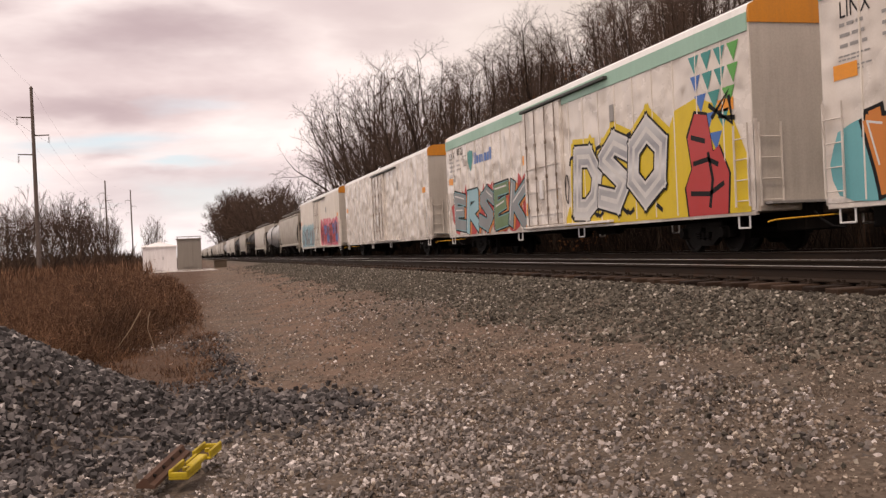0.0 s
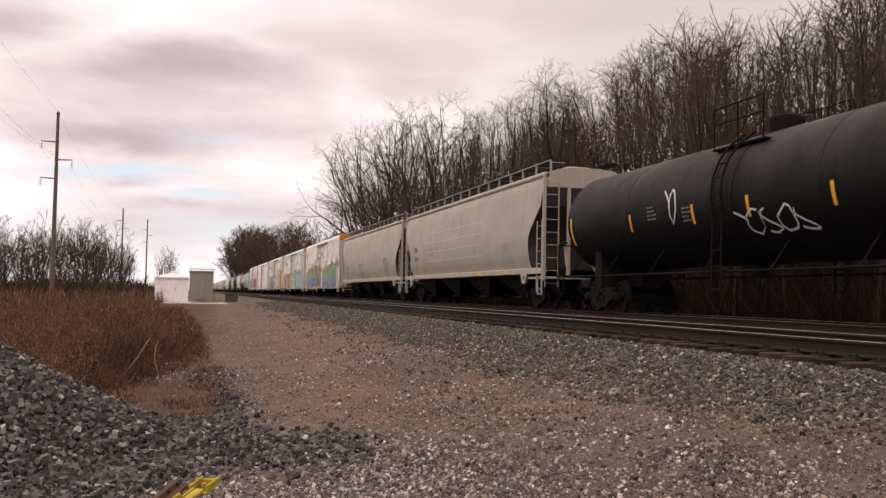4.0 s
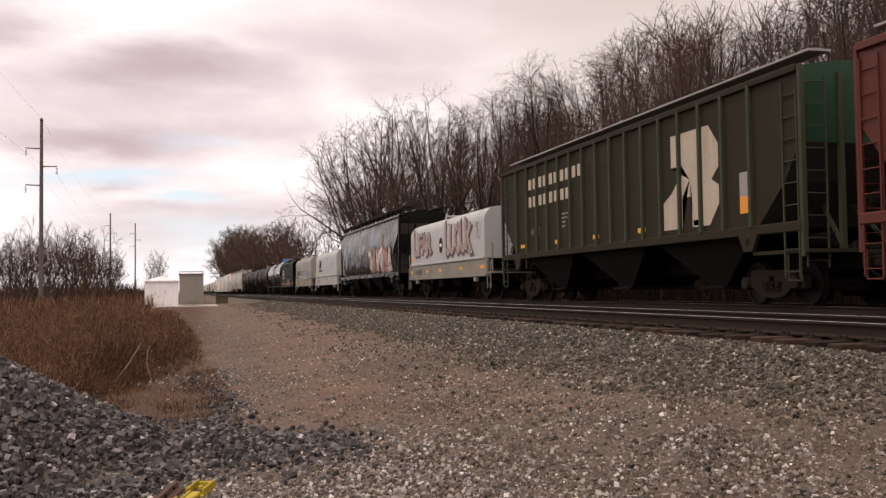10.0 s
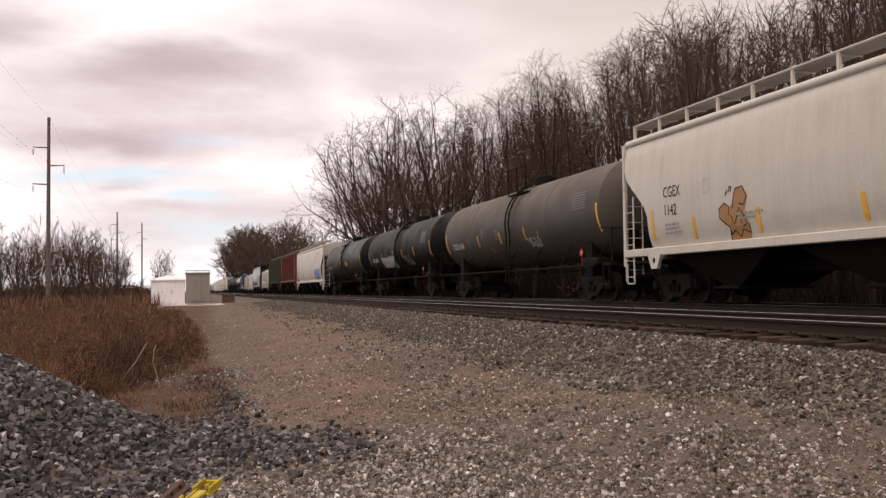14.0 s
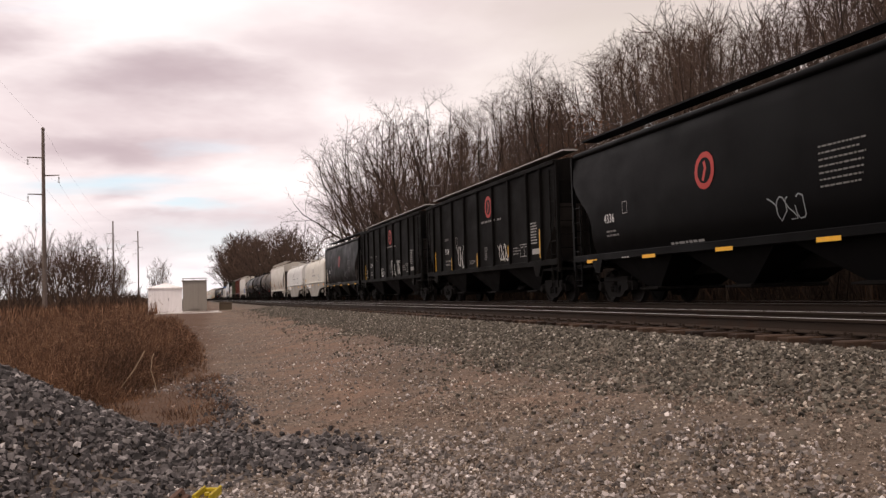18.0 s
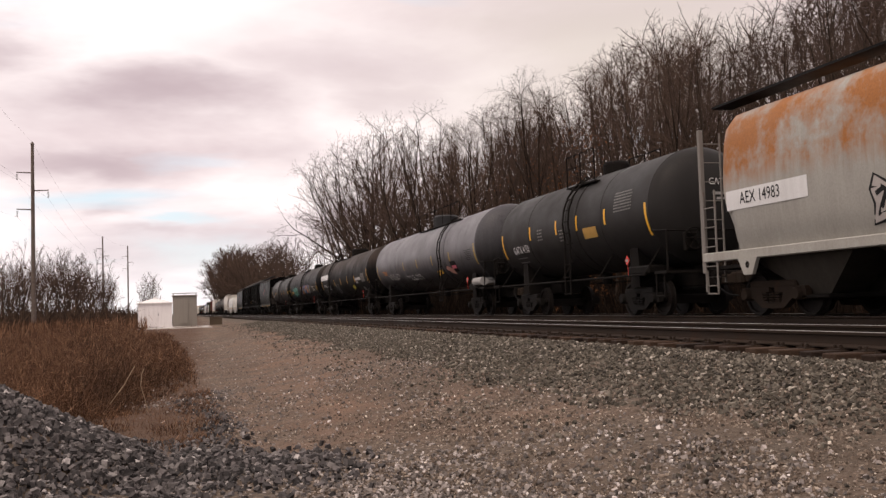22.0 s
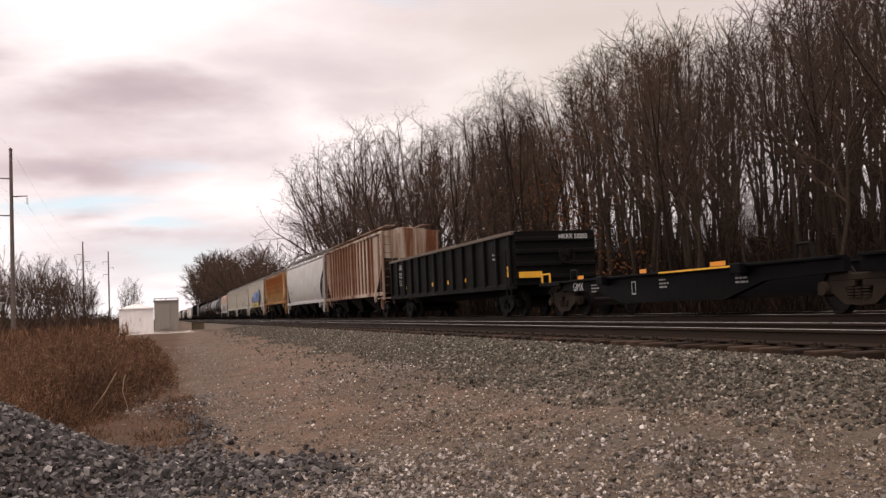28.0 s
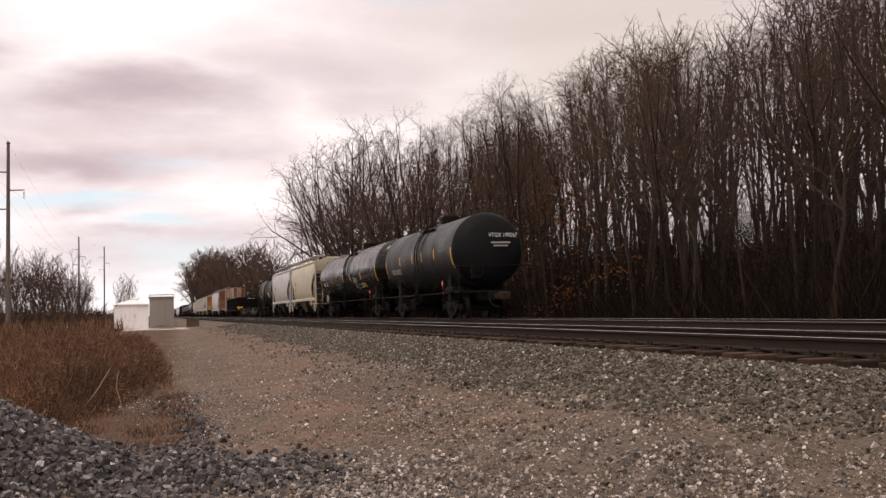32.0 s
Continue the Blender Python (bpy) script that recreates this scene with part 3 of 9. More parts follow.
# ---- tracks ----
STEEL = paint("rail_steel", (0.030, 0.021, 0.016), 0.7, 0.5, rust=0.4, rustcol=(0.05, 0.027, 0.017), dirtcol=(0.03, 0.022, 0.017))
SHINE = paint("worn_rail_head", (0.50, 0.48, 0.46), 0.34, 0.3, metal=1.0)
TIE = rough_stuff("old_tie_wood", [(0.0, (0.014, 0.008, 0.005)), (0.6, (0.032, 0.018, 0.011)), (1.0, (0.060, 0.036, 0.023))], 30.0, per="object")


def rail_profile(cx):
    half = [(0.070, 0.0), (0.070, 0.012), (0.010, 0.035), (0.009, 0.125), (0.035, 0.140), (0.037, 0.166), (0.031, 0.1715)]
    return [(cx + x, z) for x, z in half] + [(cx - x, z) for x, z in half[::-1]]


BED_STONE = rough_stuff("dark_bed_stone", [(0.0, (0.012, 0.009, 0.007)), (1.0, (0.03, 0.022, 0.017))], 18.0, per="noise")


def track(name, centre, y0, y1, tie0, tie1, label):
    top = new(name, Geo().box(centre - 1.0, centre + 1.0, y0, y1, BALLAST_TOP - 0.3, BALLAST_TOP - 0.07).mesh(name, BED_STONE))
    tagged(top, label, "railway track", kind="structure")
    foot = RAIL - 0.1725
    for sx in (-0.7525, 0.7525):
        g = Geo().prism([(x, z + foot) for x, z in rail_profile(centre + sx)], y0, y1)
        r = part("rail", g, STEEL, top)
        part("rail_head", Geo().prism([(centre + sx + a, RAIL + b) for a, b in ((-0.030, -0.003), (-0.026, 0.001), (0.0, 0.003), (0.026, 0.001), (0.030, -0.003))], y0, y1), SHINE, r, "bright worn running surface")
    tie = Geo().box(-1.3, 1.3, -0.115, 0.115, -0.18, 0.0, 0.012).mesh("tie", TIE)
    plate = Geo()
    for sx in (-0.7525, 0.7525):
        plate.box(sx - 0.18, sx + 0.18, -0.09, 0.09, 0.0, 0.016)
        for ox in (-0.13, 0.13):
            for oy in (-0.05, 0.05):
                plate.box(sx + ox - 0.014, sx + ox + 0.014, oy - 0.014, oy + 0.014, 0.016, 0.055)
    plate = plate.mesh("tie_plate", STEEL)
    n, rest = 0, Geo()
    y = y0 + 0.3
    while y < y1:
        jx, jr = random.uniform(-0.05, 0.05), random.uniform(-0.025, 0.025)
        if tie0 < y < tie1:
            t = part("tie", tie, TIE, top, at=pose(centre + jx, y, foot - 0.016 + random.uniform(-0.008, 0.004), 0, 0, jr * 57))
            part("tie_plate", plate, STEEL, t)
        elif y < 260 and y > -20:
            rest.box(centre - 1.3 + jx, centre + 1.3 + jx, y - 0.115, y + 0.115, foot - 0.19, foot - 0.016)
        y += 0.53
    if rest.v:
        ob = part("ties_beyond", rest, TIE, top)
        ob["kind"] = "stuff"
    return top


track("railway_track_1", NEAR_TRACK, -60, 900, 4, 62, "empty near track with rusty rails on weathered wooden ties")
track("railway_track_2", FAR_TRACK, -60, 900, 8, 34, "far track carrying the freight train, rusty rails on wooden ties")

# ---- freight train: car space has its origin between the rails at their tops, y forward (away from the camera) ----
SPEED = 27.68
TRAIN = []
IRON = paint("truck_iron", (0.008, 0.007, 0.0065), 0.7, 0.5, rust=0.12, rustcol=(0.028, 0.016, 0.011), dirtcol=(0.018, 0.015, 0.012))
BROWN_IRON = paint("rusty_truck_iron", (0.026, 0.018, 0.013), 0.75, 0.6, rust=0.4, rustcol=(0.07, 0.038, 0.022))
WHEEL = paint("wheel_steel", (0.009, 0.0075, 0.007), 0.6, 0.5, dirtcol=(0.020, 0.015, 0.012))
BLACK = paint("black_steel", (0.006, 0.006, 0.0065), 0.5, 0.35, dirtcol=(0.022, 0.018, 0.015))
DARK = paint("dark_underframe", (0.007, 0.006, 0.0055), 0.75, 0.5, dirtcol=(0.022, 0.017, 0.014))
YELLOW = paint("reflector_yellow", (0.78, 0.40, 0.03), 0.45, 0.3)
WHITE = paint("white_marking", (0.72, 0.71, 0.70), 0.5, 0.25)
INK = paint("black_marking", (0.02, 0.02, 0.022), 0.5, 0.2)
GREYINK = paint("grey_marking", (0.30, 0.29, 0.28), 0.6, 0.25)
ORANGE = paint("orange_marking", (0.80, 0.30, 0.03), 0.45, 0.25)
REDINK = paint("red_marking", (0.55, 0.05, 0.04), 0.5, 0.2)
DIMINK = paint("dim_grey_marking", (0.16, 0.155, 0.15), 0.6, 0.25)
GREEN = paint("green_brake_wheel", (0.03, 0.20, 0.10), 0.5, 0.3)
GRATE = paint("galvanised_grating", (0.30, 0.29, 0.28), 0.55, 0.4)


def side_frame_geo():
    g = Geo()
    for s in (-1, 1):
        g.slab([(s * 0.1, 0.60), (s * 1.06, 0.60), (s * 1.10, 0.52), (s * 1.10, 0.36), (s * 1.0, 0.34), (s * 0.98, 0.50), (s * 0.76, 0.50), (s * 0.72, 0.36), (s * 0.66, 0.36), (s * 0.38, 0.18), (s * 0.0, 0.16), (s * 0.0, 0.28), (s * 0.30, 0.29), (s * 0.36, 0.48), (s * 0.1, 0.50)][::s], -0.07, 0.07)
    g.box(-0.07, 0.07, -0.78, 0.78, 0.58, 0.73, 0.03)
    for y in (-0.87, 0.87):
        g.lathe_x([(-0.16, 0.02), (-0.16, 0.11), (-0.12, 0.135), (0.05, 0.135)], y, 0.457, 12)
    for y in (-0.2, 0.0, 0.2):
        for k in range(4):
            g.box(-0.1, 0.1, y - 0.075, y + 0.075, 0.29 + k * 0.052, 0.32 + k * 0.052)
    return g


def wheelset_geo():
    g = Geo()
    g.cyl((-0.95, 0, 0.457), (0.95, 0, 0.457), 0.085, 10)
    for s in (-1, 1):
        x = s * 0.72
        g.lathe_x([(x - s * 0.02, 0.10), (x - s * 0.02, 0.38), (x - s * 0.045, 0.40), (x - s * 0.045, 0.485), (x - s * 0.015, 0.485), (x, 0.457), (x + s * 0.09, 0.45), (x + s * 0.09, 0.39), (x + s * 0.05, 0.37), (x + s * 0.02, 0.14), (x + s * 0.06, 0.12), (x + s * 0.06, 0.05)], 0.0, 0.457, 14)
    return g


def trucks(car, places, iron=None):
    iron = iron or IRON
    frame_m = shared(("frame", iron.name), lambda: side_frame_geo().mesh("side_frame", iron))
    wheel_m = shared("wheelset", lambda: wheelset_geo().mesh("wheelset", WHEEL))
    bol_m = shared("bolster", lambda: Geo().box(-0.95, 0.95, -0.2, 0.2, 0.42, 0.68, 0.03).cyl((0, 0, 0.66), (0, 0, 0.82), 0.22, 14).box(-0.6, 0.6, -1.02, -0.98, 0.3, 0.42).mesh("truck", DARK))
    for y in places:
        t = part("truck", bol_m, DARK, car, at=(0, y, 0))
        for x in (-0.98, 0.98):
            part("side_frame", frame_m, iron, t, at=(x, 0, 0) if x < 0 else pose(x, 0, 0, 0, 0, 180))
        for dy in (-0.87, 0.87):
            part("wheelset", wheel_m, WHEEL, t, at=(0, dy, 0))


def coupler(car, y, s):
    def make():
        g = Geo().box(-0.11, 0.11, -0.3, 0.62, 0.74, 0.96, 0.03)
        g.box(-0.19, 0.13, 0.55, 0.90, 0.70, 1.02, 0.05).box(-0.22, -0.12, 0.75, 1.02, 0.72, 1.0, 0.04)
        return g.mesh("coupler", BROWN_IRON)
    part("coupler", shared("coupler", make), BROWN_IRON, car, at=pose(0, y, 0, 0, 0, 0 if s > 0 else 180))

    def hose():
        pts = [(0.35, 0.1, 0.80), (0.36, 0.35, 0.62), (0.30, 0.60, 0.48), (0.20, 0.85, 0.45)]
        return Geo().tube(pts, 0.024, 6).mesh("air_hose", BLACK)
    part("air_hose", shared("hose", hose), BLACK, car, at=pose(0, y, 0, 0, 0, 0 if s > 0 else 180))


def ladder(car, x, y, z0, z1, mat, along="y", w=0.42, name="ladder", step=0.42):
    """Two stiles with rungs, standing off the wall."""
    key = ("ladder", round(z0, 2), round(z1, 2), mat.name, along, w)

    def make():
        g = Geo()
        a, b = ((0, -w / 2), (0, w / 2)) if along == "y" else ((-w / 2, 0), (w / 2, 0))
        for p in (a, b):
            g.box(p[0] - 0.016, p[0] + 0.016, p[1] - 0.016, p[1] + 0.016, z0, z1)
        z = z0 + 0.12
        while z < z1 - 0.05:
            g.cyl((*a, z), (*b, z), 0.013, 6)
            z += step
        return g.mesh(name, mat)
    return part(name, shared(key, make), mat, car, at=(x, y, 0))


def brake_wheel(car, y, z, mat, x=-0.62, r=0.28):
    def make():
        g = Geo()
        n = 20
        ring = [(r * cos(2 * pi * i / n), 0.0, r * sin(2 * pi * i / n)) for i in range(n + 1)]
        g.tube(ring, 0.022, 6)
        for i in range(6):
            a = 2 * pi * i / 6
            g.cyl((0, 0, 0), (r * cos(a), 0, r * sin(a)), 0.014, 5)
        g.cyl((0, -0.05, 0), (0, 0.22, 0), 0.05, 8)
        g.box(-0.16, 0.16, 0.12, 0.30, -0.3, 0.16, 0.03)
        return g.mesh("brake_wheel", mat)
    part("brake_wheel", shared(("bw", mat.name, r), make), mat, car, at=(x, y, z))


def stirrups(car, ys, mat, x=1.5, z=0.92, drop=0.5):
    key = ("stirrup", mat.name, round(z, 2), drop)
    m = shared(key, lambda: Geo().tube([(0, -0.2, z), (0, -0.2, z - drop), (0, 0.2, z - drop), (0, 0.2, z)], 0.02, 6).mesh("step", mat))
    for y in ys:
        for s in (-1, 1):
            part("step", m, mat, car, at=(s * x, y, 0))


# ---- markings: flat paint on a side, given by the distance along it (right as read) and the height ----
def flat(x):
    return lambda z: x


def decal(car, name, verts, faces, mat, y, prof, off=0.006, side=-1, label=""):
    """2D shapes (a, z) on the side that faces the camera; a runs to the right as read, from y."""
    if not faces:
        return None
    me = bpy.data.meshes.new(name)
    me.from_pydata([(side * (prof(z) + off), y + side * a, z) for a, z in verts], [], faces)
    me.materials.append(mat)
    ob = new(name, me)
    ob.parent = car
    if label:
        ob["label"] = label
    return ob


def rects(items):
    v, f = [], []
    for a0, a1, z0, z1 in items:
        k = max(1, round((z1 - z0) / 0.13))
        n = len(v)
        for i in range(k + 1):
            z = z0 + (z1 - z0) * i / k
            v += [(a0, z), (a1, z)]
        f += [(n + 2 * i, n + 2 * i + 1, n + 2 * i + 3, n + 2 * i + 2) for i in range(k)]
    return v, f


def bars(car, y, z, w, h, rows, mat, prof, off=0.006, ragged=0.4, name="stencil_lines"):
    """Small print that cannot be read: a bar for each line of it."""
    step = h / rows
    for i in range(rows):
        end, x, words = w * (1 - random.uniform(0, ragged)), 0.0, []
        z1 = z + h - step * i
        while x < end:
            run = min(end - x, step * random.uniform(0.8, 2.6))
            words.append((x, x + max(run, 0.02), z1 - step * 0.46, z1))
            x += run + step * 0.4
        decal(car, name[:-1] if name.endswith("lines") else name, *rects(words), mat, y, prof, off)


def font_mesh(text, offset=0.0, space=1.0):
    def make():
        cu = bpy.data.curves.new("lettering", "FONT")
        cu.body, cu.size, cu.resolution_u, cu.offset, cu.space_character = text, 1.0, 2, offset, space
        cu.fill_mode = "FRONT"
        ob = bpy.data.objects.new("lettering", cu)
        me = bpy.data.meshes.new_from_object(ob)
        v = [(p.co.x, p.co.y) for p in me.vertices]
        f = [tuple(p.vertices) for p in me.polygons]
        bpy.data.objects.remove(ob)
        bpy.data.curves.remove(cu)
        bpy.data.meshes.remove(me)
        return v, f
    return shared(("font", text, offset, space), make)


def lettering(car, text, y, z, h, mat, prof, off=0.007, stretch=0.85, space=1.0, name="lettering"):
    """Built-in letters, capitals h high; returns how far they run."""
    v, f = font_mesh(text, 0.0, space)
    k = h / 0.72
    decal(car, name, [(a * k * stretch, z + b * k) for a, b in v], f, mat, y, prof, off)
    return max((a for a, b in v), default=0) * k * stretch


def end_lettering(car, text, x, yend, z, h, mat):
    v, f = font_mesh(text)
    k = h / 0.72
    me = bpy.data.meshes.new("lettering")
    me.from_pydata([(x + a * k * 0.85, yend - 0.008, z + b * k) for a, b in v], [], f)
    me.materials.append(mat)
    ob = new("lettering", me)
    ob.parent = car


def blob(cx, cz, rx, rz, rng, k=14, jag=0.28, spiky=False):
    pts = []
    for i in range(k):
        a = 2 * pi * i / k
        r = 1 + rng.uniform(-jag, jag)
        if spiky and i % 2:
            r *= 0.72
        pts.append((cx + rx * r * cos(a), cz + rz * r * sin(a)))
    return pts


def fan(lists):
    v, f = [], []
    for pts in lists:
        cx, cz = sum(p[0] for p in pts) / len(pts), sum(p[1] for p in pts) / len(pts)
        n = len(v)
        v.append((cx, cz))
        for s in (0.5, 1.0):
            v += [(cx + (x - cx) * s, cz + (z - cz) * s) for x, z in pts]
        k = len(pts)
        for i in range(k):
            j = (i + 1) % k
            f.append((n, n + 1 + i, n + 1 + j))
            f.append((n + 1 + i, n + 1 + k + i, n + 1 + k + j, n + 1 + j))
    return v, f


def strokes(lines, w):
    """Ribbons of one width along lines, mitred at the bends."""
    v, f = [], []
    for pts in lines:
        shut = len(pts) > 3 and pts[0] == pts[-1]
        k, n = len(pts), len(v)
        for i in range(k):
            a = pts[i - 1] if i else (pts[-2] if shut else pts[0])
            b = pts[i + 1] if i < k - 1 else (pts[1] if shut else pts[-1])
            l1, l2 = hypot(pts[i][0] - a[0], pts[i][1] - a[1]) or 1, hypot(b[0] - pts[i][0], b[1] - pts[i][1]) or 1
            tx = (pts[i][0] - a[0]) / l1 + (b[0] - pts[i][0]) / l2
            tz = (pts[i][1] - a[1]) / l1 + (b[1] - pts[i][1]) / l2
            l = hypot(tx, tz) or 1
            ox, oz = -tz / l * w / 2, tx / l * w / 2
            v += [(pts[i][0] + ox, pts[i][1] + oz), (pts[i][0] - ox, pts[i][1] - oz)]
        f += [(n + 2 * i, n + 2 * i + 1, n + 2 * i + 3, n + 2 * i + 2) for i in range(k - 1)]
    return v, f


def graffiti(car, y, z, w, h, n, fill, edge, prof, cloud=None, shine=None, seed=1, spiky=True):
    """A sprayed piece of unreadable, interlocked shapes: cloud, dark edge, fill and light cuts."""
    rng = random.Random(seed)
    step = w / n
    shapes, cuts, cl = [], [], []
    for i in range(n):
        cx, cz = (i + 0.5) * step, z + h / 2 + rng.uniform(-0.06, 0.06) * h
        lean = rng.uniform(-0.15, 0.15) * step
        up = [(cx - step * 0.42 + lean, z + rng.uniform(0, 0.12) * h), (cx - step * 0.10, z + rng.uniform(0.10, 0.25) * h), (cx + step * 0.30, z + rng.uniform(-0.02, 0.10) * h),
              (cx + step * 0.56, z + rng.uniform(0.25, 0.4) * h), (cx + step * 0.40, z + 0.55 * h), (cx + step * 0.58 - lean, z + rng.uniform(0.78, 1.0) * h), (cx + step * 0.12, z + rng.uniform(0.72, 0.86) * h),
              (cx - step * 0.30, z + rng.uniform(0.86, 1.06) * h), (cx - step * 0.54 - lean, z + rng.uniform(0.66, 0.8) * h), (cx - step * 0.34, z + 0.45 * h)]
        if not spiky:
            up = blob(cx, cz, step * 0.56, h * 0.5, rng, 12, 0.12)
        shapes.append(up)
        cuts.append([(cx - step * 0.18, z + h * rng.uniform(0.3, 0.4)), (cx + step * rng.uniform(-0.1, 0.2), z + h * rng.uniform(0.55, 0.75))])
        cuts.append([(cx + step * 0.18, z + h * 0.22), (cx + step * 0.1, z + h * 0.42)])
        if rng.random() < 0.7:
            cuts.append([(cx - step * 0.3, z + h * 0.62), (cx - step * 0.05, z + h * 0.70), (cx + step * 0.15, z + h * 0.60)])
        cl.append(blob(cx, cz, step * 0.78, h * 0.66, rng, 16, 0.12))

    def grown(pts, s):
        cx, cz = sum(p[0] for p in pts) / len(pts), sum(p[1] for p in pts) / len(pts)
        out = []
        for x, zz in pts:
            l = hypot(x - cx, zz - cz) or 1
            out.append((x + (x - cx) / l * s, zz + (zz - cz) / l * s))
        return out
    low = z - 0.06
    if cloud:
        for k, pts in enumerate(cl):
            decal(car, "graffiti_cloud", *fan([[(a, max(b, low)) for a, b in pts]]), cloud, y, prof, 0.008 + 0.0002 * k)
    shapes = [[(a, max(b, low)) for a, b in pts] for pts in shapes]
    for i, pts in enumerate(shapes):
        d = i * 0.0012
        decal(car, "graffiti_edge", *fan([grown(pts, 0.055)]), edge, y, prof, 0.012 + d)
        decal(car, "graffiti_fill", *fan([pts]), fill[i % len(fill)] if isinstance(fill, (list, tuple)) else fill, y, prof, 0.0125 + d)
        if isinstance(fill, (list, tuple)) and spiky:
            mx, mz = sum(a for a, b in pts) / len(pts), sum(b for a, b in pts) / len(pts)
            decal(car, "graffiti_fill", *fan([[(mx + (a - mx) * 0.62, mz + 0.14 * h + (b - mz) * 0.55) for a, b in pts]]), fill[(i + 1) % len(fill)], y, prof, 0.0129 + d)
    decal(car, "graffiti_cuts", *strokes(cuts, min(0.09, step * 0.14)), edge, y, prof, 0.014 + n * 0.0012)
    if shine:
        decal(car, "graffiti_shine", *strokes([[(a + 0.04, b + 0.02), (c + 0.04, d + 0.02)] for (a, b), (c, d), *_ in cuts], 0.03), shine, y, prof, 0.0155 + n * 0.0012)


def piece(car, text, y, z, w, h, fill, prof, edge, rim=None, block=None, cloud=None, seed=1, gap=1.16, tops=None, lean=0.0, shift=1.0, rim_w=0.026):
    """Big sprayed letters: each with a dark block behind, a light rim and a fading fill."""
    rng = random.Random(seed)
    wide = {"I": 0.5, "1": 0.6, "M": 1.3}
    sizes = [wide.get(ch, 1.0) for ch in text]
    unit_w = w / sum(sizes)
    starts = [unit_w * sum(sizes[:i]) for i in range(len(text))]
    step = unit_w
    if cloud:
        for i in range(len(text) + 1):
            c = blob(i * step + rng.uniform(-0.2, 0.2) * step, z + h * rng.uniform(0.45, 0.8), step * rng.uniform(0.5, 0.8), h * rng.uniform(0.28, 0.42), rng, 16, 0.12)
            decal(car, "graffiti_cloud", *fan([[(a, max(b, 0.93)) for a, b in c]]), cloud, y, prof, 0.0075 + 0.0002 * i)
    for i, ch in enumerate(text):
        hh = h * (tops[i] if tops else rng.uniform(0.9, 1.06))
        x0, z0 = starts[i], z + rng.uniform(0, 0.05) * h
        cell = unit_w * sizes[i]
        bend, d = rng.uniform(-0.10, 0.10), i * 0.0016
        v0, _ = font_mesh(ch)
        ax, bx_ = min(a for a, b in v0), max(a for a, b in v0)
        az, bz = min(b for a, b in v0), max(b for a, b in v0)
        layers = [(edge, 0.085, (0.12 * shift, -0.06 * shift), 0.0110 - 0.5 * d)]
        if block:
            layers.append((block, 0.040, (0.10, -0.03), 0.0113))
            layers.append((edge, 0.045, (0.0, 0.0), 0.0117))
        if rim:
            layers.append((rim, rim_w, (0, 0), 0.0123))
        layers.append((fill[i % len(fill)] if isinstance(fill, (list, tuple)) else fill, 0.012, (0, 0), 0.0126))
        for mat, grow, (ox, oz), off in layers:
            v, f = font_mesh(ch, grow)
            out = []
            for a, b in v:
                s, t = (a - ax) / (bx_ - ax), (b - az) / (bz - az)
                tip = 0.16 * max(0.0, t - 0.6) * (1 - 2 * abs(s - 0.35)) - 0.10 * max(0.0, 0.35 - t) * (1 - 2 * abs(s - 0.7))
                out.append((x0 + cell * gap * (s + bend * (t - 0.5) + lean * (t - 0.5)) + ox * step, z0 + hh * (t + 1.6 * tip + 0.12 * (s - 0.5) * (1 if i % 2 else -1)) + oz * h))
            decal(car, "graffiti_letter", [(a, max(b, 0.88)) for a, b in out], f, mat, y, prof, off + d)


LETTERS = {
    "M": [[(0.0, 0.0), (0.1, 0.95), (0.5, 0.42), (0.86, 1.0), (1.0, 0.0)]], "P": [[(0.1, 0.0), (0.1, 0.98), (0.8, 0.95), (0.88, 0.6), (0.2, 0.45)]],
    "A": [[(0.0, 0.0), (0.4, 1.0), (0.66, 0.98), (1.0, 0.0)], [(0.22, 0.34), (0.8, 0.36)]], "L": [[(0.15, 1.0), (0.1, 0.12), (0.95, 0.16)]],
    "E": [[(0.98, 0.9), (0.15, 0.95), (0.08, 0.1), (0.95, 0.1)], [(0.15, 0.5), (0.75, 0.54)]], "I": [[(0.5, 0.0), (0.55, 0.8)], [(0.52, 0.97), (0.62, 1.03)]],
    "N": [[(0.05, 0.0), (0.1, 1.0), (0.88, 0.05), (0.95, 1.05)]], "U": [[(0.05, 1.0), (0.08, 0.2), (0.45, 0.04), (0.85, 0.2), (0.98, 1.05)]],
    "T": [[(0.0, 0.88), (1.05, 1.0)], [(0.52, 0.95), (0.46, 0.0)]], "R": [[(0.1, 0.0), (0.1, 0.98), (0.8, 0.92), (0.85, 0.6), (0.25, 0.48), (1.0, 0.0)]],
    "K": [[(0.1, 0.0), (0.12, 1.0)], [(0.95, 1.0), (0.25, 0.5), (1.0, 0.0)]], "S": [[(0.95, 0.85), (0.5, 1.0), (0.1, 0.76), (0.88, 0.34), (0.6, 0.04), (0.02, 0.14)]],
    "D": [[(0.1, 0.05), (0.14, 0.98), (0.62, 0.94), (0.95, 0.6), (0.84, 0.2), (0.5, 0.03), (0.1, 0.05)]],
    "O": [[(0.5, 1.0), (0.1, 0.76), (0.06, 0.28), (0.46, 0.0), (0.9, 0.24), (0.94, 0.72), (0.5, 1.0)]],
}


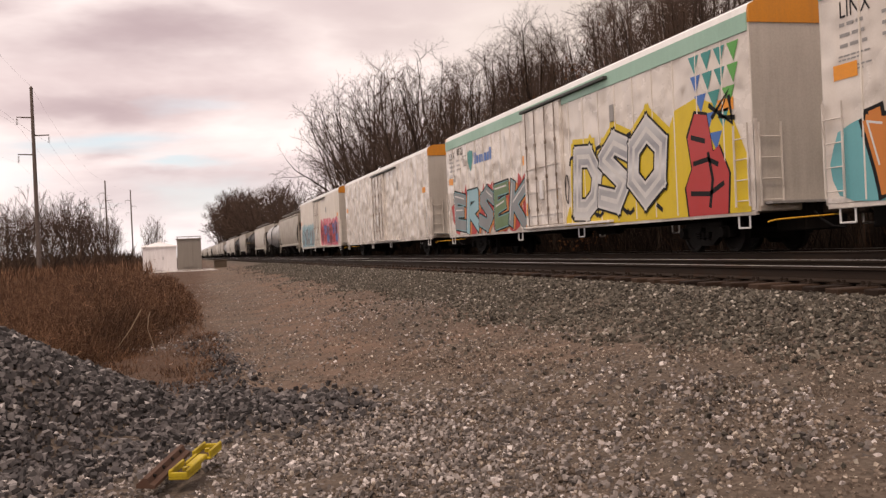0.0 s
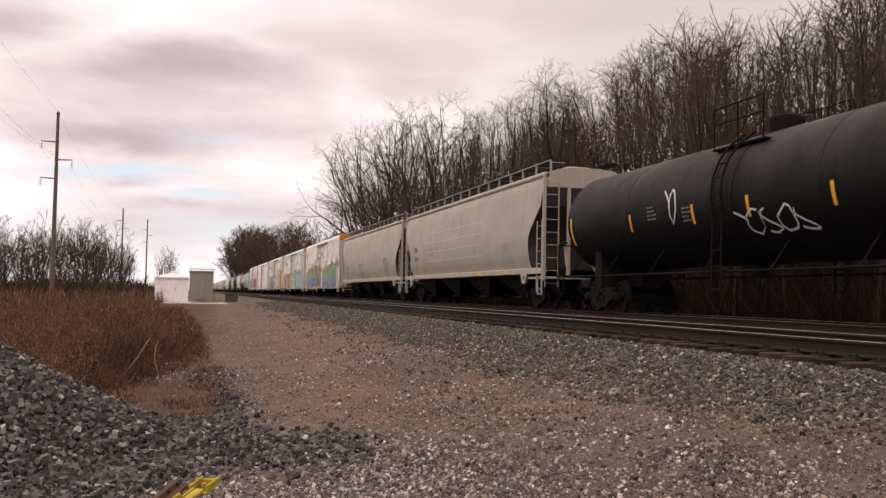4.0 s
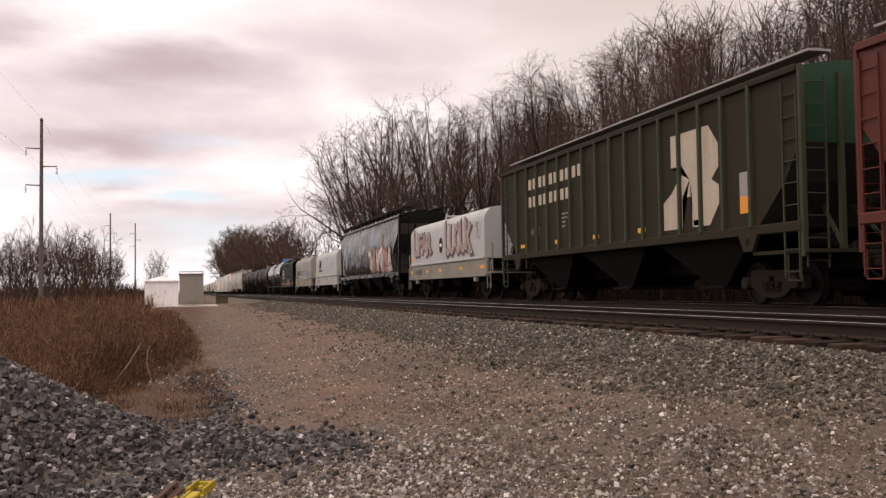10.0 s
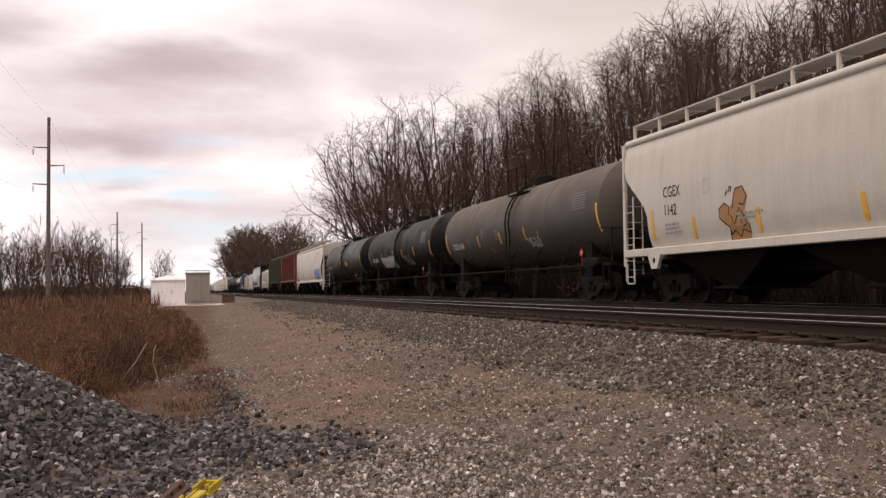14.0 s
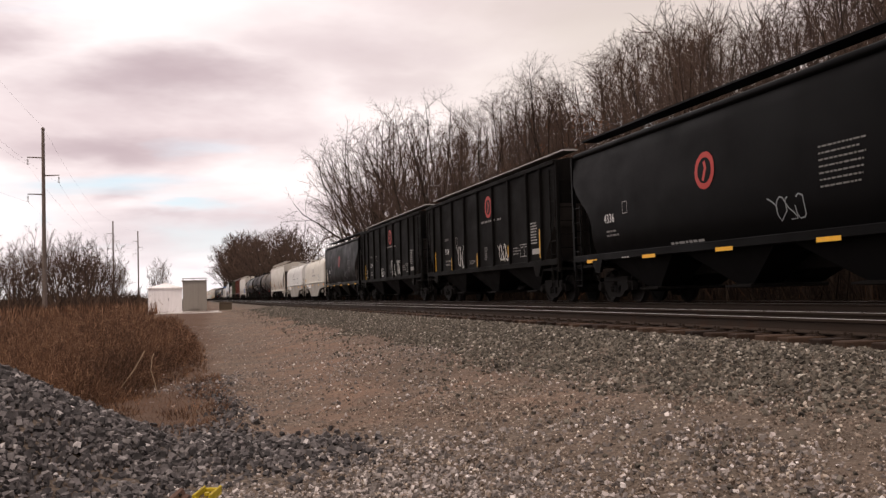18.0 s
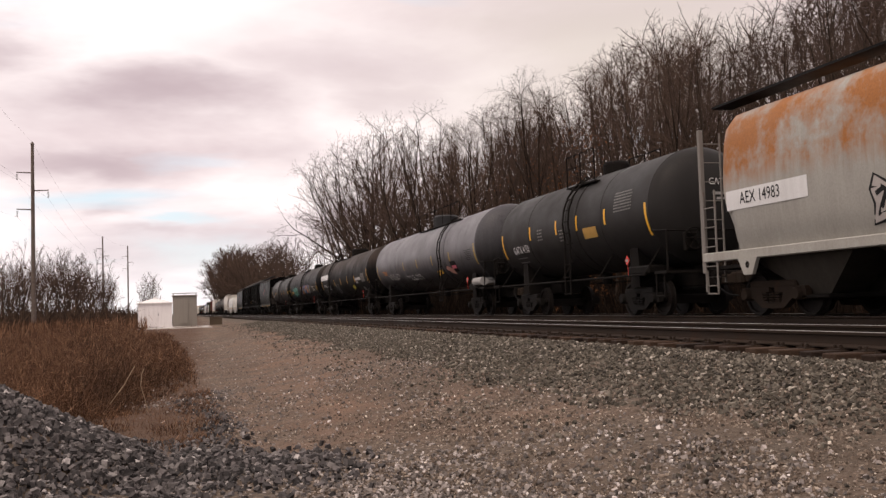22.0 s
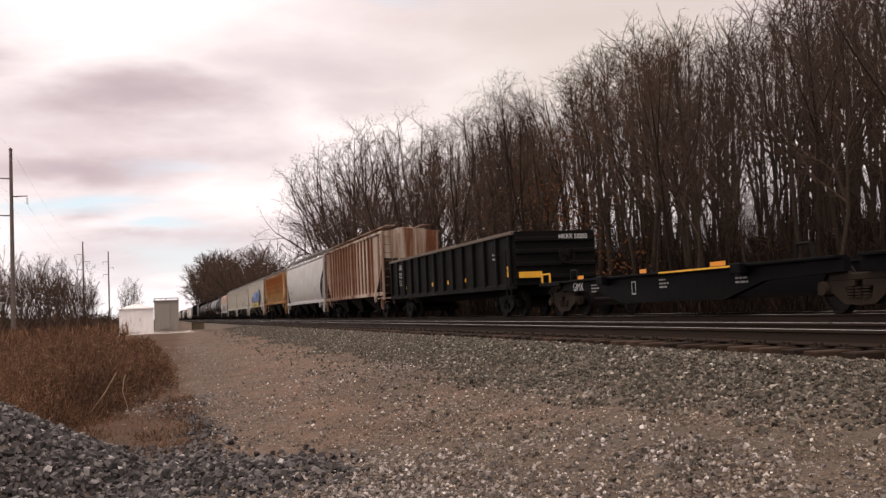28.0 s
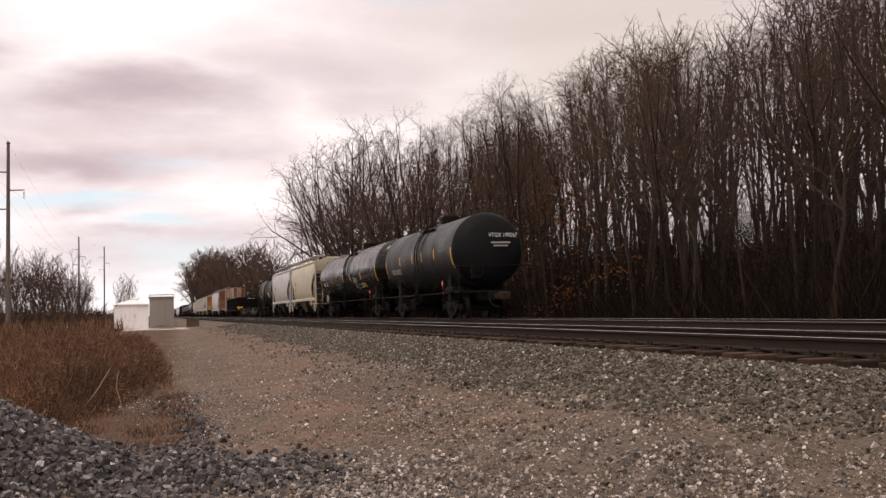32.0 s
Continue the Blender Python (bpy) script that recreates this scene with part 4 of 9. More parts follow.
def fat_lines(lines, w):
    """Broad square-ended strokes, one quad for each stretch."""
    out = []
    for pts in lines:
        for (a, b), (c, d) in zip(pts, pts[1:]):
            l = hypot(c - a, d - b) or 1
            ux, uz = (c - a) / l * w / 2, (d - b) / l * w / 2
            a, b, c, d = a - ux * 0.75, b - uz * 0.75, c + ux * 0.75, d + uz * 0.75
            k = max(1, int(l / 0.4))
            for i in range(k):
                p, q = i / k, (i + 1) / k
                x0, z0, x1, z1 = a + (c - a) * p, b + (d - b) * p, a + (c - a) * q, b + (d - b) * q
                out.append([(x0 - uz, z0 + ux), (x0 + uz, z0 - ux), (x1 + uz, z1 - ux), (x1 - uz, z1 + ux)])
    return out


def layered(car, name, quads, mat, y, prof, off, low):
    """Overlapping strokes of paint, each a hair proud of the last."""
    v, f = [], []
    for k, q in enumerate(quads):
        n = len(v)
        v += [(-(prof(max(z, low)) + off + 0.00012 * k), y - a, max(z, low)) for a, z in q]
        f.append(tuple(range(n, n + len(q))))
    me = bpy.data.meshes.new(name)
    me.from_pydata(v, [], f)
    me.materials.append(mat)
    new(name, me).parent = car


def wildstyle(car, text, y, z, w, h, fill, prof, edge, rim=None, core=None, seed=1, lean=0.15, pen=0.30, rise=0.0, low=0.82, block=None):
    """Fat, leaning, interlocked sprayed forms; a number in place of text makes that many unreadable ones."""
    rng = random.Random(seed)
    n = text if isinstance(text, int) else len(text)
    step = w / n
    for i in range(n):
        if isinstance(text, int):
            lines = []
            for k in range(2):
                pts = [(rng.uniform(-0.15, 0.35), rng.choice((0.0, 0.1, 0.9)))]
                for q in range(3):
                    pts.append((rng.uniform(0.1, 1.05), (0.95, 0.45, 0.05)[(q + i + k) % 3] + rng.uniform(-0.12, 0.12)))
                lines.append(pts)
        else:
            lines = LETTERS[text[i]]
        tall = h * rng.uniform(0.88, 1.08) * (1 + rise * (i / max(1, n - 1) - 0.5))
        wide, x0, z0 = step * 1.02, i * step, z + h * rng.uniform(-0.03, 0.05)
        tilt = lean * rng.uniform(0.3, 1.6) * (1 if i % 3 else -0.5)
        lines = [[(x0 + wide * (0.08 + 0.84 * a + tilt * (b - 0.5)), z0 + tall * (b + 0.10 * (a - 0.5) * (1 if i % 2 else -1))) for a, b in pts] for pts in lines]
        broad = min(pen * step, 0.30 * h)
        off = 0.0115 + i * 0.0034
        if block:
            layered(car, "graffiti_block", fat_lines([[(a + 0.13 * step, b - 0.05 * h) for a, b in pts] for pts in lines], broad + 0.06), block, y, prof, off - 0.0012, low)
        layered(car, "graffiti_edge", fat_lines(lines, broad + 0.17), edge, y, prof, off, low)
        if rim:
            layered(car, "graffiti_rim", fat_lines(lines, broad + 0.055), rim, y, prof, off + 0.0014, low)
        layered(car, "graffiti_fill", fat_lines(lines, broad), fill[i % len(fill)] if isinstance(fill, (list, tuple)) else fill, y, prof, off + 0.0022, low)
        if core:
            layered(car, "graffiti_shine", fat_lines([[(a - 0.2 * broad, b + 0.15 * broad) for a, b in pts[:2]] for pts in lines], broad * 0.14), core, y, prof, off + 0.0030, low)


def spray_bands(name, stops, z0, z1, rough=0.45):
    """Sprayed paint that fades through several colours up the wall, with a wavering edge."""
    m, nt, b = nodes_of(name)
    v = obj_coords(nt)
    sx = nt.nodes.new("ShaderNodeSeparateXYZ")
    nt.links.new(v, sx.inputs[0])
    n = tex(nt, "ShaderNodeTexNoise", v, Scale=1.6, Detail=3.0)
    mr = nt.nodes.new("ShaderNodeMapRange")
    nt.links.new(calc(nt, "ADD", sx.outputs[2], calc(nt, "MULTIPLY", n.outputs[0], 0.4)), mr.inputs[0])
    mr.inputs[1].default_value, mr.inputs[2].default_value = z0 + 0.2, z1 + 0.2
    nt.links.new(ramp(nt, mr.outputs[0], stops), b.inputs["Base Color"])
    b.inputs["Roughness"].default_value = rough
    return m


def tag_scrawl(car, y, z, w, h, mat, prof, seed=1, pen=0.05, loops=5):
    """A quick one-line tag: a looping, unreadable line."""
    rng = random.Random(seed)
    lines = []
    for k in range(loops):
        x0 = w * k / loops
        pts = []
        for i in range(9):
            a = 2 * pi * i / 8 * rng.uniform(0.8, 1.1)
            pts.append((x0 + w / loops * (0.5 + 0.55 * cos(a + k)), z + h * (0.5 + 0.48 * sin(a * (1 + k % 2) * 0.5 + k))))
        lines.append(pts)
    decal(car, "graffiti_tag", *strokes(lines, pen), mat, y, prof, 0.012)


def place_car(car, front, rear):
    """Front and rear of the body along the train at 0 s."""
    TRAIN.append((car, (front + rear) / 2))
    return car


def frame_parts(car, L, mat, ends=(1, -1), z=0.98, sill=0.3):
    """Centre sill, couplers and buffers' strikers."""
    part("centre_sill", Geo().box(-0.22, 0.22, -L / 2 - 0.15, L / 2 + 0.15, 0.70, 1.02, 0.02), mat, car)
    for s in ends:
        coupler(car, s * (L / 2 + 0.1), s)


# ---- insulated box cars ----
def reefer(front, rear, label, stripe=None, orange_end=True, body=None, mark="", number="", crest=False, art=None, brakes=None):
    L = front - rear
    body = body or paint("white_reefer_paint", (0.645, 0.585, 0.525), 0.22, 0.2, wave=0.2, dirtcol=(0.28, 0.22, 0.165))
    car = thing("refrigerated_box_car", label, "box car", "cars of the freight train")
    W, Z0, Z1 = 1.55, 0.84, 4.86
    prof = flat(W)
    part("body", Geo().box(-W, W, -L / 2, L / 2, Z0, Z1, 0.03), body, car)
    # a roof with rounded shoulders
    rp = [(-W - 0.005, Z1 - 0.02), (-W + 0.03, Z1 + 0.12), (-W + 0.25, Z1 + 0.24), (0, Z1 + 0.31), (W - 0.25, Z1 + 0.24), (W - 0.03, Z1 + 0.12), (W + 0.005, Z1 - 0.02)]
    part("roof", Geo().prism(rp, -L / 2 - 0.02, L / 2 + 0.02), paint("white_roof_paint", (0.80, 0.79, 0.77), 0.4, 0.2), car)
    for x in (-W + 0.055, W - 0.055):
        part("side_sill", Geo().box(x - 0.045, x + 0.045, -L / 2 + 0.02, L / 2 - 0.02, Z0 - 0.07, Z0 + 0.02, 0.01), body, car)
    seam = shared(("seam", Z0, Z1), lambda: Geo().box(-0.012, 0.012, -0.02, 0.02, Z0 + 0.05, Z1 - 0.02).mesh("panel_seam", body))
    k = int(L / 1.02)
    for i in range(1, k):
        y = -L / 2 + i * L / k
        if abs(y) > 1.9:
            part("panel_seam", seam, body, car, at=(-W, y, 0))
    # plug door with lock rods, on its rails
    d = part("door", Geo().box(-W - 0.09, -W + 0.02, -1.6, 1.6, Z0 + 0.10, Z1 - 0.22, 0.025), body, car, "white plug door")
    rod = paint("rusty_lock_rod", (0.26, 0.21, 0.175), 0.6, 0.5, rust=0.2, rustcol=(0.12, 0.07, 0.045))
    for y in (-1.25, -0.45, 0.45, 1.25):
        part("lock_rod", Geo().cyl((-W - 0.12, y, Z0 + 0.12), (-W - 0.12, y, Z1 - 0.24), 0.019, 8), rod, d)
    for y in (-1.25, -0.45, 0.45, 1.25):
        for z in (1.45, 2.45, 3.5):
            part("rod_bracket", Geo().box(-W - 0.15, -W - 0.08, y - 0.04, y + 0.04, z - 0.055, z + 0.055, 0.012), rod, d)
    for z, y0, y1 in ((2.02, -1.5, 1.5), (2.78, -1.5, 1.5), (1.28, -1.5, 1.5)):
        part("cross_bar", Geo().box(-W - 0.115, -W - 0.085, y0, y1, z - 0.015, z + 0.015), body, d)
    for y in (-1.6, 1.6):
        part("door_frame", Geo().box(-W - 0.05, -W + 0.01, y - 0.06, y + 0.06, Z0 + 0.05, Z1 - 0.2, 0.01), body, car)
    part("handle", Geo().box(-W - 0.17, -W - 0.09, -0.14, 0.08, 1.75, 2.35, 0.02), WHITE, d)
    decal(car, "reflector", *rects([(0, 0.11, 1.7, 2.2)]), YELLOW, -1.15, flat(W + 0.09), 0.006)
    decal(car, "reflector", *rects([(0, 0.11, 1.3, 1.7)]), ORANGE, 1.5, flat(W + 0.09), 0.006)
    part("door_rail", Geo().box(-W - 0.14, -W + 0.01, -4.9, 1.75, Z1 - 0.20, Z1 - 0.12, 0.01), paint("dark_door_rail", (0.05, 0.06, 0.055), 0.5, 0.4), car)
    part("door_rail", Geo().box(-W - 0.13, -W + 0.01, -4.9, 1.75, Z0 + 0.02, Z0 + 0.09, 0.01), body, car)
    if stripe:
        part("stripe", Geo().box(-W - 0.024, -W + 0.01, -L / 2 + 0.03, L / 2 - 0.03, Z1 - 0.40, Z1 - 0.03, 0.004), stripe, car, "pale green stripe under the roof")
    for s in (-1, 1):
        yy = s * L / 2
        if orange_end:
            zb = Z1 - 0.24
            prof_end = [(-W - 0.004, zb), (-W - 0.004, Z1)] + [(x, z + 0.006) for x, z in rp[1:-1]] + [(W + 0.004, Z1), (W + 0.004, zb)]
            part("end_panel", Geo().prism(prof_end, yy - 0.035, yy + 0.035), paint("orange_end_paint", (0.62, 0.235, 0.02), 0.5, 0.35), car, "orange band across the top of the end")
        # End sheet: dirt, plus the shade between cars put into its white.
        part("end_sheet", Geo().box(-W + 0.02, W - 0.02, yy - 0.012, yy + 0.014, Z0 + 0.02, Z1 - 0.2), paint("shaded_dirty_white_end", (0.50, 0.455, 0.40), 0.5, 0.4, dirtcol=(0.16, 0.12, 0.09)), car)
        for x in (-W + 0.06, W - 0.06):
            part("end_post", Geo().box(x - 0.04, x + 0.04, yy - 0.03 * s, yy + 0.03 * s, Z0, 2.7), body, car)
        part("crossover_platform", Geo().box(-1.35, 1.35, yy, yy + 0.28 * s, 0.98, 1.03), GRATE, car)
        ladder(car, -1.2, yy + 0.07 * s, 0.95, 2.62, body, "x", w=0.5)
        ladder(car, -W - 0.07, yy - 0.34 * s, 0.95, 2.62, body, "y", w=0.5)
        part("draft_box", Geo().box(-0.5, 0.5, yy - 0.9 * s, yy + 0.12 * s, 0.42, 1.0, 0.03), DARK, car)
    brake_wheel(car, -L / 2 - 0.28, 2.05, brakes or GREEN, x=0.45)
    part("cut_lever", Geo().tube([(-1.35, -L / 2 - 0.1, 0.62), (-1.3, -L / 2 - 0.35, 0.66), (0.1, -L / 2 - 0.45, 0.72)], 0.018, 6), YELLOW, car)
    stirrups(car, (-L / 2 + 0.5, L / 2 - 0.5, -2.6, 2.6), WHITE, 1.5, 0.84, 0.32)
    part("air_tank", Geo().cyl((0.5, 1.6, 0.72), (0.5, 3.4, 0.72), 0.22, 12), DARK, car)
    part("air_tank", Geo().cyl((-0.6, -2.0, 0.75), (-0.6, -3.2, 0.75), 0.2, 12), DARK, car)
    frame_parts(car, L, DARK)
    trucks(car, (-L / 2 + 2.9, L / 2 - 2.9))
    for yy in (L / 2 - 0.35, -L / 2 + 1.25):
        decal(car, "placard", *rects([(0, 0.62, 2.98, 3.24)]), ORANGE, yy, prof, 0.009)
    decal(car, "placard", *rects([(0, 0.22, 3.0, 3.3)]), ORANGE, 1.95, prof, 0.009)
    part("sticker_box", Geo().box(-W - 0.03, -W + 0.01, -5.2, -4.95, 3.5, 3.95, 0.01), GREYINK, car)
    if mark:
        run = lettering(car, mark, L / 2 - 0.55, 4.02, 0.30, INK, prof)
        lettering(car, number, L / 2 - 0.55 - run - 0.35, 4.10, 0.30, INK, prof)
        for k in range(3):
            bars(car, L / 2 - 0.55, 3.80 - 0.18 * k, 0.75, 0.13, 1, GREYINK, prof, ragged=0.2)
            bars(car, L / 2 - 1.6, 3.80 - 0.18 * k, 0.62, 0.13, 1, GREYINK, prof, ragged=0.2)
        for k in range(2):
            bars(car, L / 2 - 0.5, 3.25 - 0.2 * k, 0.9, 0.13, 2, GREYINK, prof)
        end_lettering(car, mark[:3], 0.55, -L / 2, 4.0, 0.16, INK)
        decal(car, "stencil_box", *strokes([[(0, 3.62), (0.42, 3.62), (0.42, 4.0), (0, 4.0), (0, 3.62)]], 0.025), INK, L / 2 - 2.55, prof)
    if crest:
        # a shield of small blue and green triangles by the end, and the owner's sign as plain shapes
        cols = [paint("crest_blue", (0.04, 0.14, 0.42), 0.4, 0.1), paint("crest_teal", (0.04, 0.26, 0.24), 0.4, 0.1), paint("crest_green", (0.10, 0.36, 0.08), 0.4, 0.1)]
        for r in range(5):
            zt = 4.36 - 0.44 * r
            half = (1.05, 1.0, 0.85, 0.6, 0.3)[r]
            k = max(1, round(half * 2 / 0.5))
            for i in range(k):
                a = -half + i * 2 * half / k
                w = 2 * half / k
                m = cols[0 if i == 0 and r else (2 if i >= k - 1 and r < 3 else 1)]
                decal(car, "crest_triangle", [(a + 0.02, zt), (a + w - 0.06, zt), (a + w / 2, zt - 0.40)], [(0, 2, 1)], m, -L / 2 + 1.35, prof, 0.009)
        decal(car, "owner_sign", *fan([[(0.0, 4.08), (0.35, 4.14), (0.7, 4.08), (0.68, 3.7), (0.35, 3.3), (0.02, 3.7)]]), cols[1], L / 2 - 3.2, prof, 0.009)
        decal(car, "owner_sign", *rects([(0.85 + 0.33 * i, 1.10 + 0.33 * i, 3.55, 3.55 + (0.44 if i in (0, 6) else 0.30)) for i in range(7)]), cols[0], L / 2 - 3.2, prof, 0.009)
    if art:
        art(car, L, prof)
    return place_car(car, front, rear)


# ---- covered hoppers ----
def hopper(front, rear, label, col, ztop=4.35, curved=True, ribs=0, bays=3, under=None, sill=None, rails=True, railmat=None, mark="", number="", ink=None, art=None, dashes=(), flats=None, round_end=False,
           endmat=None, post=None, iron=None, name="covered_hopper_car", category="hopper car", ladders=True, frame_out=0.0, cut=1.75, roofdark=None, rib_at=(), ribmat=None, zs=1.36, rib_deep=0.09):
    L = front - rear
    car = thing(name, label, category, "cars of the freight train")
    under, sill, post, ink = under or col, sill or col, post or col, ink or INK
    endmat = endmat or col
    if curved:
        pts = [(1.40, zs), (1.50, 1.65), (1.54, 1.9), (1.56, 2.15), (1.575, 2.42), (1.58, 2.7), (1.575, 2.95), (1.56, 3.2), (1.54, 3.45), (1.51, ztop - 0.55), (1.44, ztop - 0.22), (1.30, ztop - 0.05), (1.0, ztop + 0.06), (0.45, ztop + 0.13)]
    else:
        pts = [(1.50, zs), (1.50, 1.8), (1.50, 2.4), (1.50, 3.1), (1.50, ztop - 0.4), (1.50, ztop - 0.12), (1.46, ztop), (1.0, ztop + 0.08), (0.45, ztop + 0.14)]

    def prof(z):
        for (xa, za), (xb, zb) in zip(pts, pts[1:]):
            if za <= z <= zb:
                return xa + (xb - xa) * (z - za) / (zb - za)
        return pts[0][0] if z < zs else pts[-1][0]
    Le = L / 2 - 0.06 - frame_out

    def ye(z):
        zc = (0.82 if curved and not round_end else 0.62) * ztop
        if z >= zc:
            return Le
        t = (zc - z) / (zc - zs)
        if curved:
            t = min(1.0, t / 0.64)
            return Le - 0.76 * cut * t * t * (3 - 2 * t)
        return Le - cut * t
    section = [(-x, z) for x, z in pts] + [(x, z) for x, z in pts[::-1]]
    fr = [-1, -0.985, -0.95, -0.6, -0.2, 0.2, 0.6, 0.95, 0.985, 1]
    if round_end:
        fr = [-1, -0.99, -0.965, -0.93, -0.6, -0.2, 0.2, 0.6, 0.93, 0.965, 0.99, 1]
    rings = []
    for q in fr:
        ring = []
        for x, z in section:
            s = 1.0
            if round_end and abs(q) > 0.93:
                e = (abs(q) - 0.93) / 0.07
                s = sqrt(max(0.0, 1 - (0.72 * e) ** 2))
            ring.append((x * (0.35 + 0.65 * s) if round_end else x, q * ye(z), zs + (z - zs) * (0.55 + 0.45 * s) if round_end else z))
        rings.append(ring)
    n = len(section)
    g = Geo().loft(rings, closed=False, caps=False)
    part("body", g, col, car, angle=40)
    # Slope sheets: grime, and the shade under the overhang painted into the colour.
    grime = paint("grimy_shaded_end_sheet", (0.055, 0.046, 0.040), 0.7, 0.6, rust=0.1, dirtcol=(0.02, 0.017, 0.014))
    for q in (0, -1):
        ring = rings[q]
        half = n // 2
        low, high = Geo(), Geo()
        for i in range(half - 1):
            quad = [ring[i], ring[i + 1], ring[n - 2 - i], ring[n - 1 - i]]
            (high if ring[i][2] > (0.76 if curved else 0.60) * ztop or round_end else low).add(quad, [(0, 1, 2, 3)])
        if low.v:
            part("slope_sheet", low, grime, car, "slope sheet at the end, darkened by grime and painted shade")
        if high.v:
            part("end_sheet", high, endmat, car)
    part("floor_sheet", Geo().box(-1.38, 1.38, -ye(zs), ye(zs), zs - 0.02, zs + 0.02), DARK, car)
    # side sills with jacking pads
    for s in (-1, 1):
        part("side_sill", Geo().box(s * 1.38, s * 1.56, -L / 2, L / 2, zs - 0.18, zs + 0.02, 0.02), sill, car)
        for q in (-1, 1):
            yp = q * (L / 2 - 1.75)
            part("jacking_pad", Geo().slab([(yp - 0.34, zs - 0.16), (yp - 0.15, zs - 0.5), (yp + 0.15, zs - 0.5), (yp + 0.34, zs - 0.16)], min(s * 1.50, s * 1.58), max(s * 1.50, s * 1.58)), sill, car)
            part("jacking_hole", Geo().lathe_x([(s * 1.578, 0.005), (s * 1.583, 0.005), (s * 1.583, 0.07), (s * 1.57, 0.07)], yp, zs - 0.3, 10), DARK, car)
    # ends: platform, posts, ladders, shear plate
    for q in (-1, 1):
        y = q * L / 2
        part("end_platform", Geo().box(-1.5, 1.5, y - 1.7 * q, y + 0.12 * q, 1.02, 1.09), sill if q < 0 else DARK, car)
        for s in (-1, 1):
            part("corner_post", Geo().box(s * 1.44, s * 1.54, y - 0.05, y + 0.05, 0.95, ztop - (0.15 if curved else 0.0), 0.01), post, car)
            part("end_post", Geo().box(s * 0.55, s * 0.65, y - 0.06 * q - 0.05, y - 0.06 * q + 0.05, 1.05, ztop - 0.5 if curved else ztop - 0.1), post, car)
        part("slope_brace", Geo().cyl((-0.55, y - 0.1 * q, 1.1), (-0.3, y - 1.2 * q, 2.2), 0.05, 6).cyl((0.55, y - 0.1 * q, 1.1), (0.3, y - 1.2 * q, 2.2), 0.05, 6), post, car)
        if ladders:
            ladder(car, -1.53, y - 0.32 * q, 0.55, 0.64 * ztop if curved else ztop - 0.25, post, "y", 0.46)
            ladder(car, -1.22, y + 0.03 * q, 0.75, ztop - 0.2, post, "x", 0.46)
            ladder(car, 1.22, y + 0.03 * q, 0.75, ztop - 0.2, post, "x", 0.46)
    brake_wheel(car, -L / 2 - 0.05, 1.95, DARK, x=0.2, r=0.27)
    stirrups(car, (-L / 2 + 0.3, L / 2 - 0.3), post, 1.5, 1.0, 0.5)
    # hopper bays with outlet gates
    y0, y1 = -ye(zs) + 0.25, ye(zs) - 0.25
    step = (y1 - y0) / bays
    for i in range(bays):
        a, b = y0 + i * step, y0 + (i + 1) * step
        m = (a + b) / 2
        g = Geo()
        for s in (-1, 1):
            g.add([(s * 1.38, a + 0.06, zs - 0.03), (s * 1.38, b - 0.06, zs - 0.03), (s * 0.10, b - 0.06, zs - 0.03), (s * 0.10, a + 0.06, zs - 0.03),
                   (s * 0.85, m - 0.30, 0.42), (s * 0.85, m + 0.30, 0.42), (s * 0.18, m + 0.30, 0.42), (s * 0.18, m - 0.30, 0.42)],
                  [(0, 1, 2, 3), (7, 6, 5, 4), (0, 4, 5, 1), (1, 5, 6, 2), (2, 6, 7, 3), (3, 7, 4, 0)])
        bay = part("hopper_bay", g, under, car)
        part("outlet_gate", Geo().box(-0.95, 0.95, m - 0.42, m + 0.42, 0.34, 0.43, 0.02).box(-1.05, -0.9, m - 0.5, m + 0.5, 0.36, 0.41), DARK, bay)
    # roof: hatches, running boards on brackets
    for i in range(4):
        a = -Le + 0.6 + i * (2 * Le - 1.2) / 4
        part("hatch_cover", Geo().box(-0.42, 0.42, a + 0.08, a + (2 * Le - 1.2) / 4 - 0.08, ztop + 0.12, ztop + 0.26, 0.04), col, car)
    rm = railmat or GRATE
    zb = ztop + 0.30
    for s in (-1, 1):
        part("running_board", Geo().box(s * 0.72, s * 1.22, -L / 2 + 0.1, L / 2 - 0.1, zb, zb + 0.045), roofdark or GRATE, car)
    if curved and not round_end:
        for s in (-1, 1):
            part("roof_roll", Geo().cyl((s * 1.40, -Le, ztop - 0.14), (s * 1.40, Le, ztop - 0.14), 0.10, 12), col, car, "rounded roll along the roof's edge")
    if rails:
        brk = shared(("bracket", ztop, rm.name), lambda: Geo().box(-0.03, 0.03, -0.035, 0.035, ztop - 0.05, zb + 0.05).box(-0.02, 0.5, -0.02, 0.02, zb - 0.03, zb).mesh("bracket", rm))
        k = max(8, int(L / 1.35))
        for i in range(k + 1):
            y = -L / 2 + 0.12 + i * (L - 0.24) / k
            part("bracket", brk, rm, car, at=(-1.23, y, 0))
        part("roof_rail", Geo().cyl((-1.25, -L / 2 + 0.1, zb + 0.05), (-1.25, L / 2 - 0.1, zb + 0.05), 0.022, 6), rm, car)
        part("roof_edge", Geo().box(-prof(ztop - 0.20) - 0.03, -prof(ztop - 0.20) + 0.06, -Le, Le, ztop - 0.22, ztop - 0.12, 0.01), rm if rm is not GRATE else col, car)
    if ribs:
        ribmat = ribmat or col
        rib = shared(("rib", ztop, zs, ribmat.name), lambda: Geo().box(-rib_deep, 0.02, -0.05, 0.05, zs - 0.02, ztop - 0.06, 0.015).mesh("rib", ribmat))
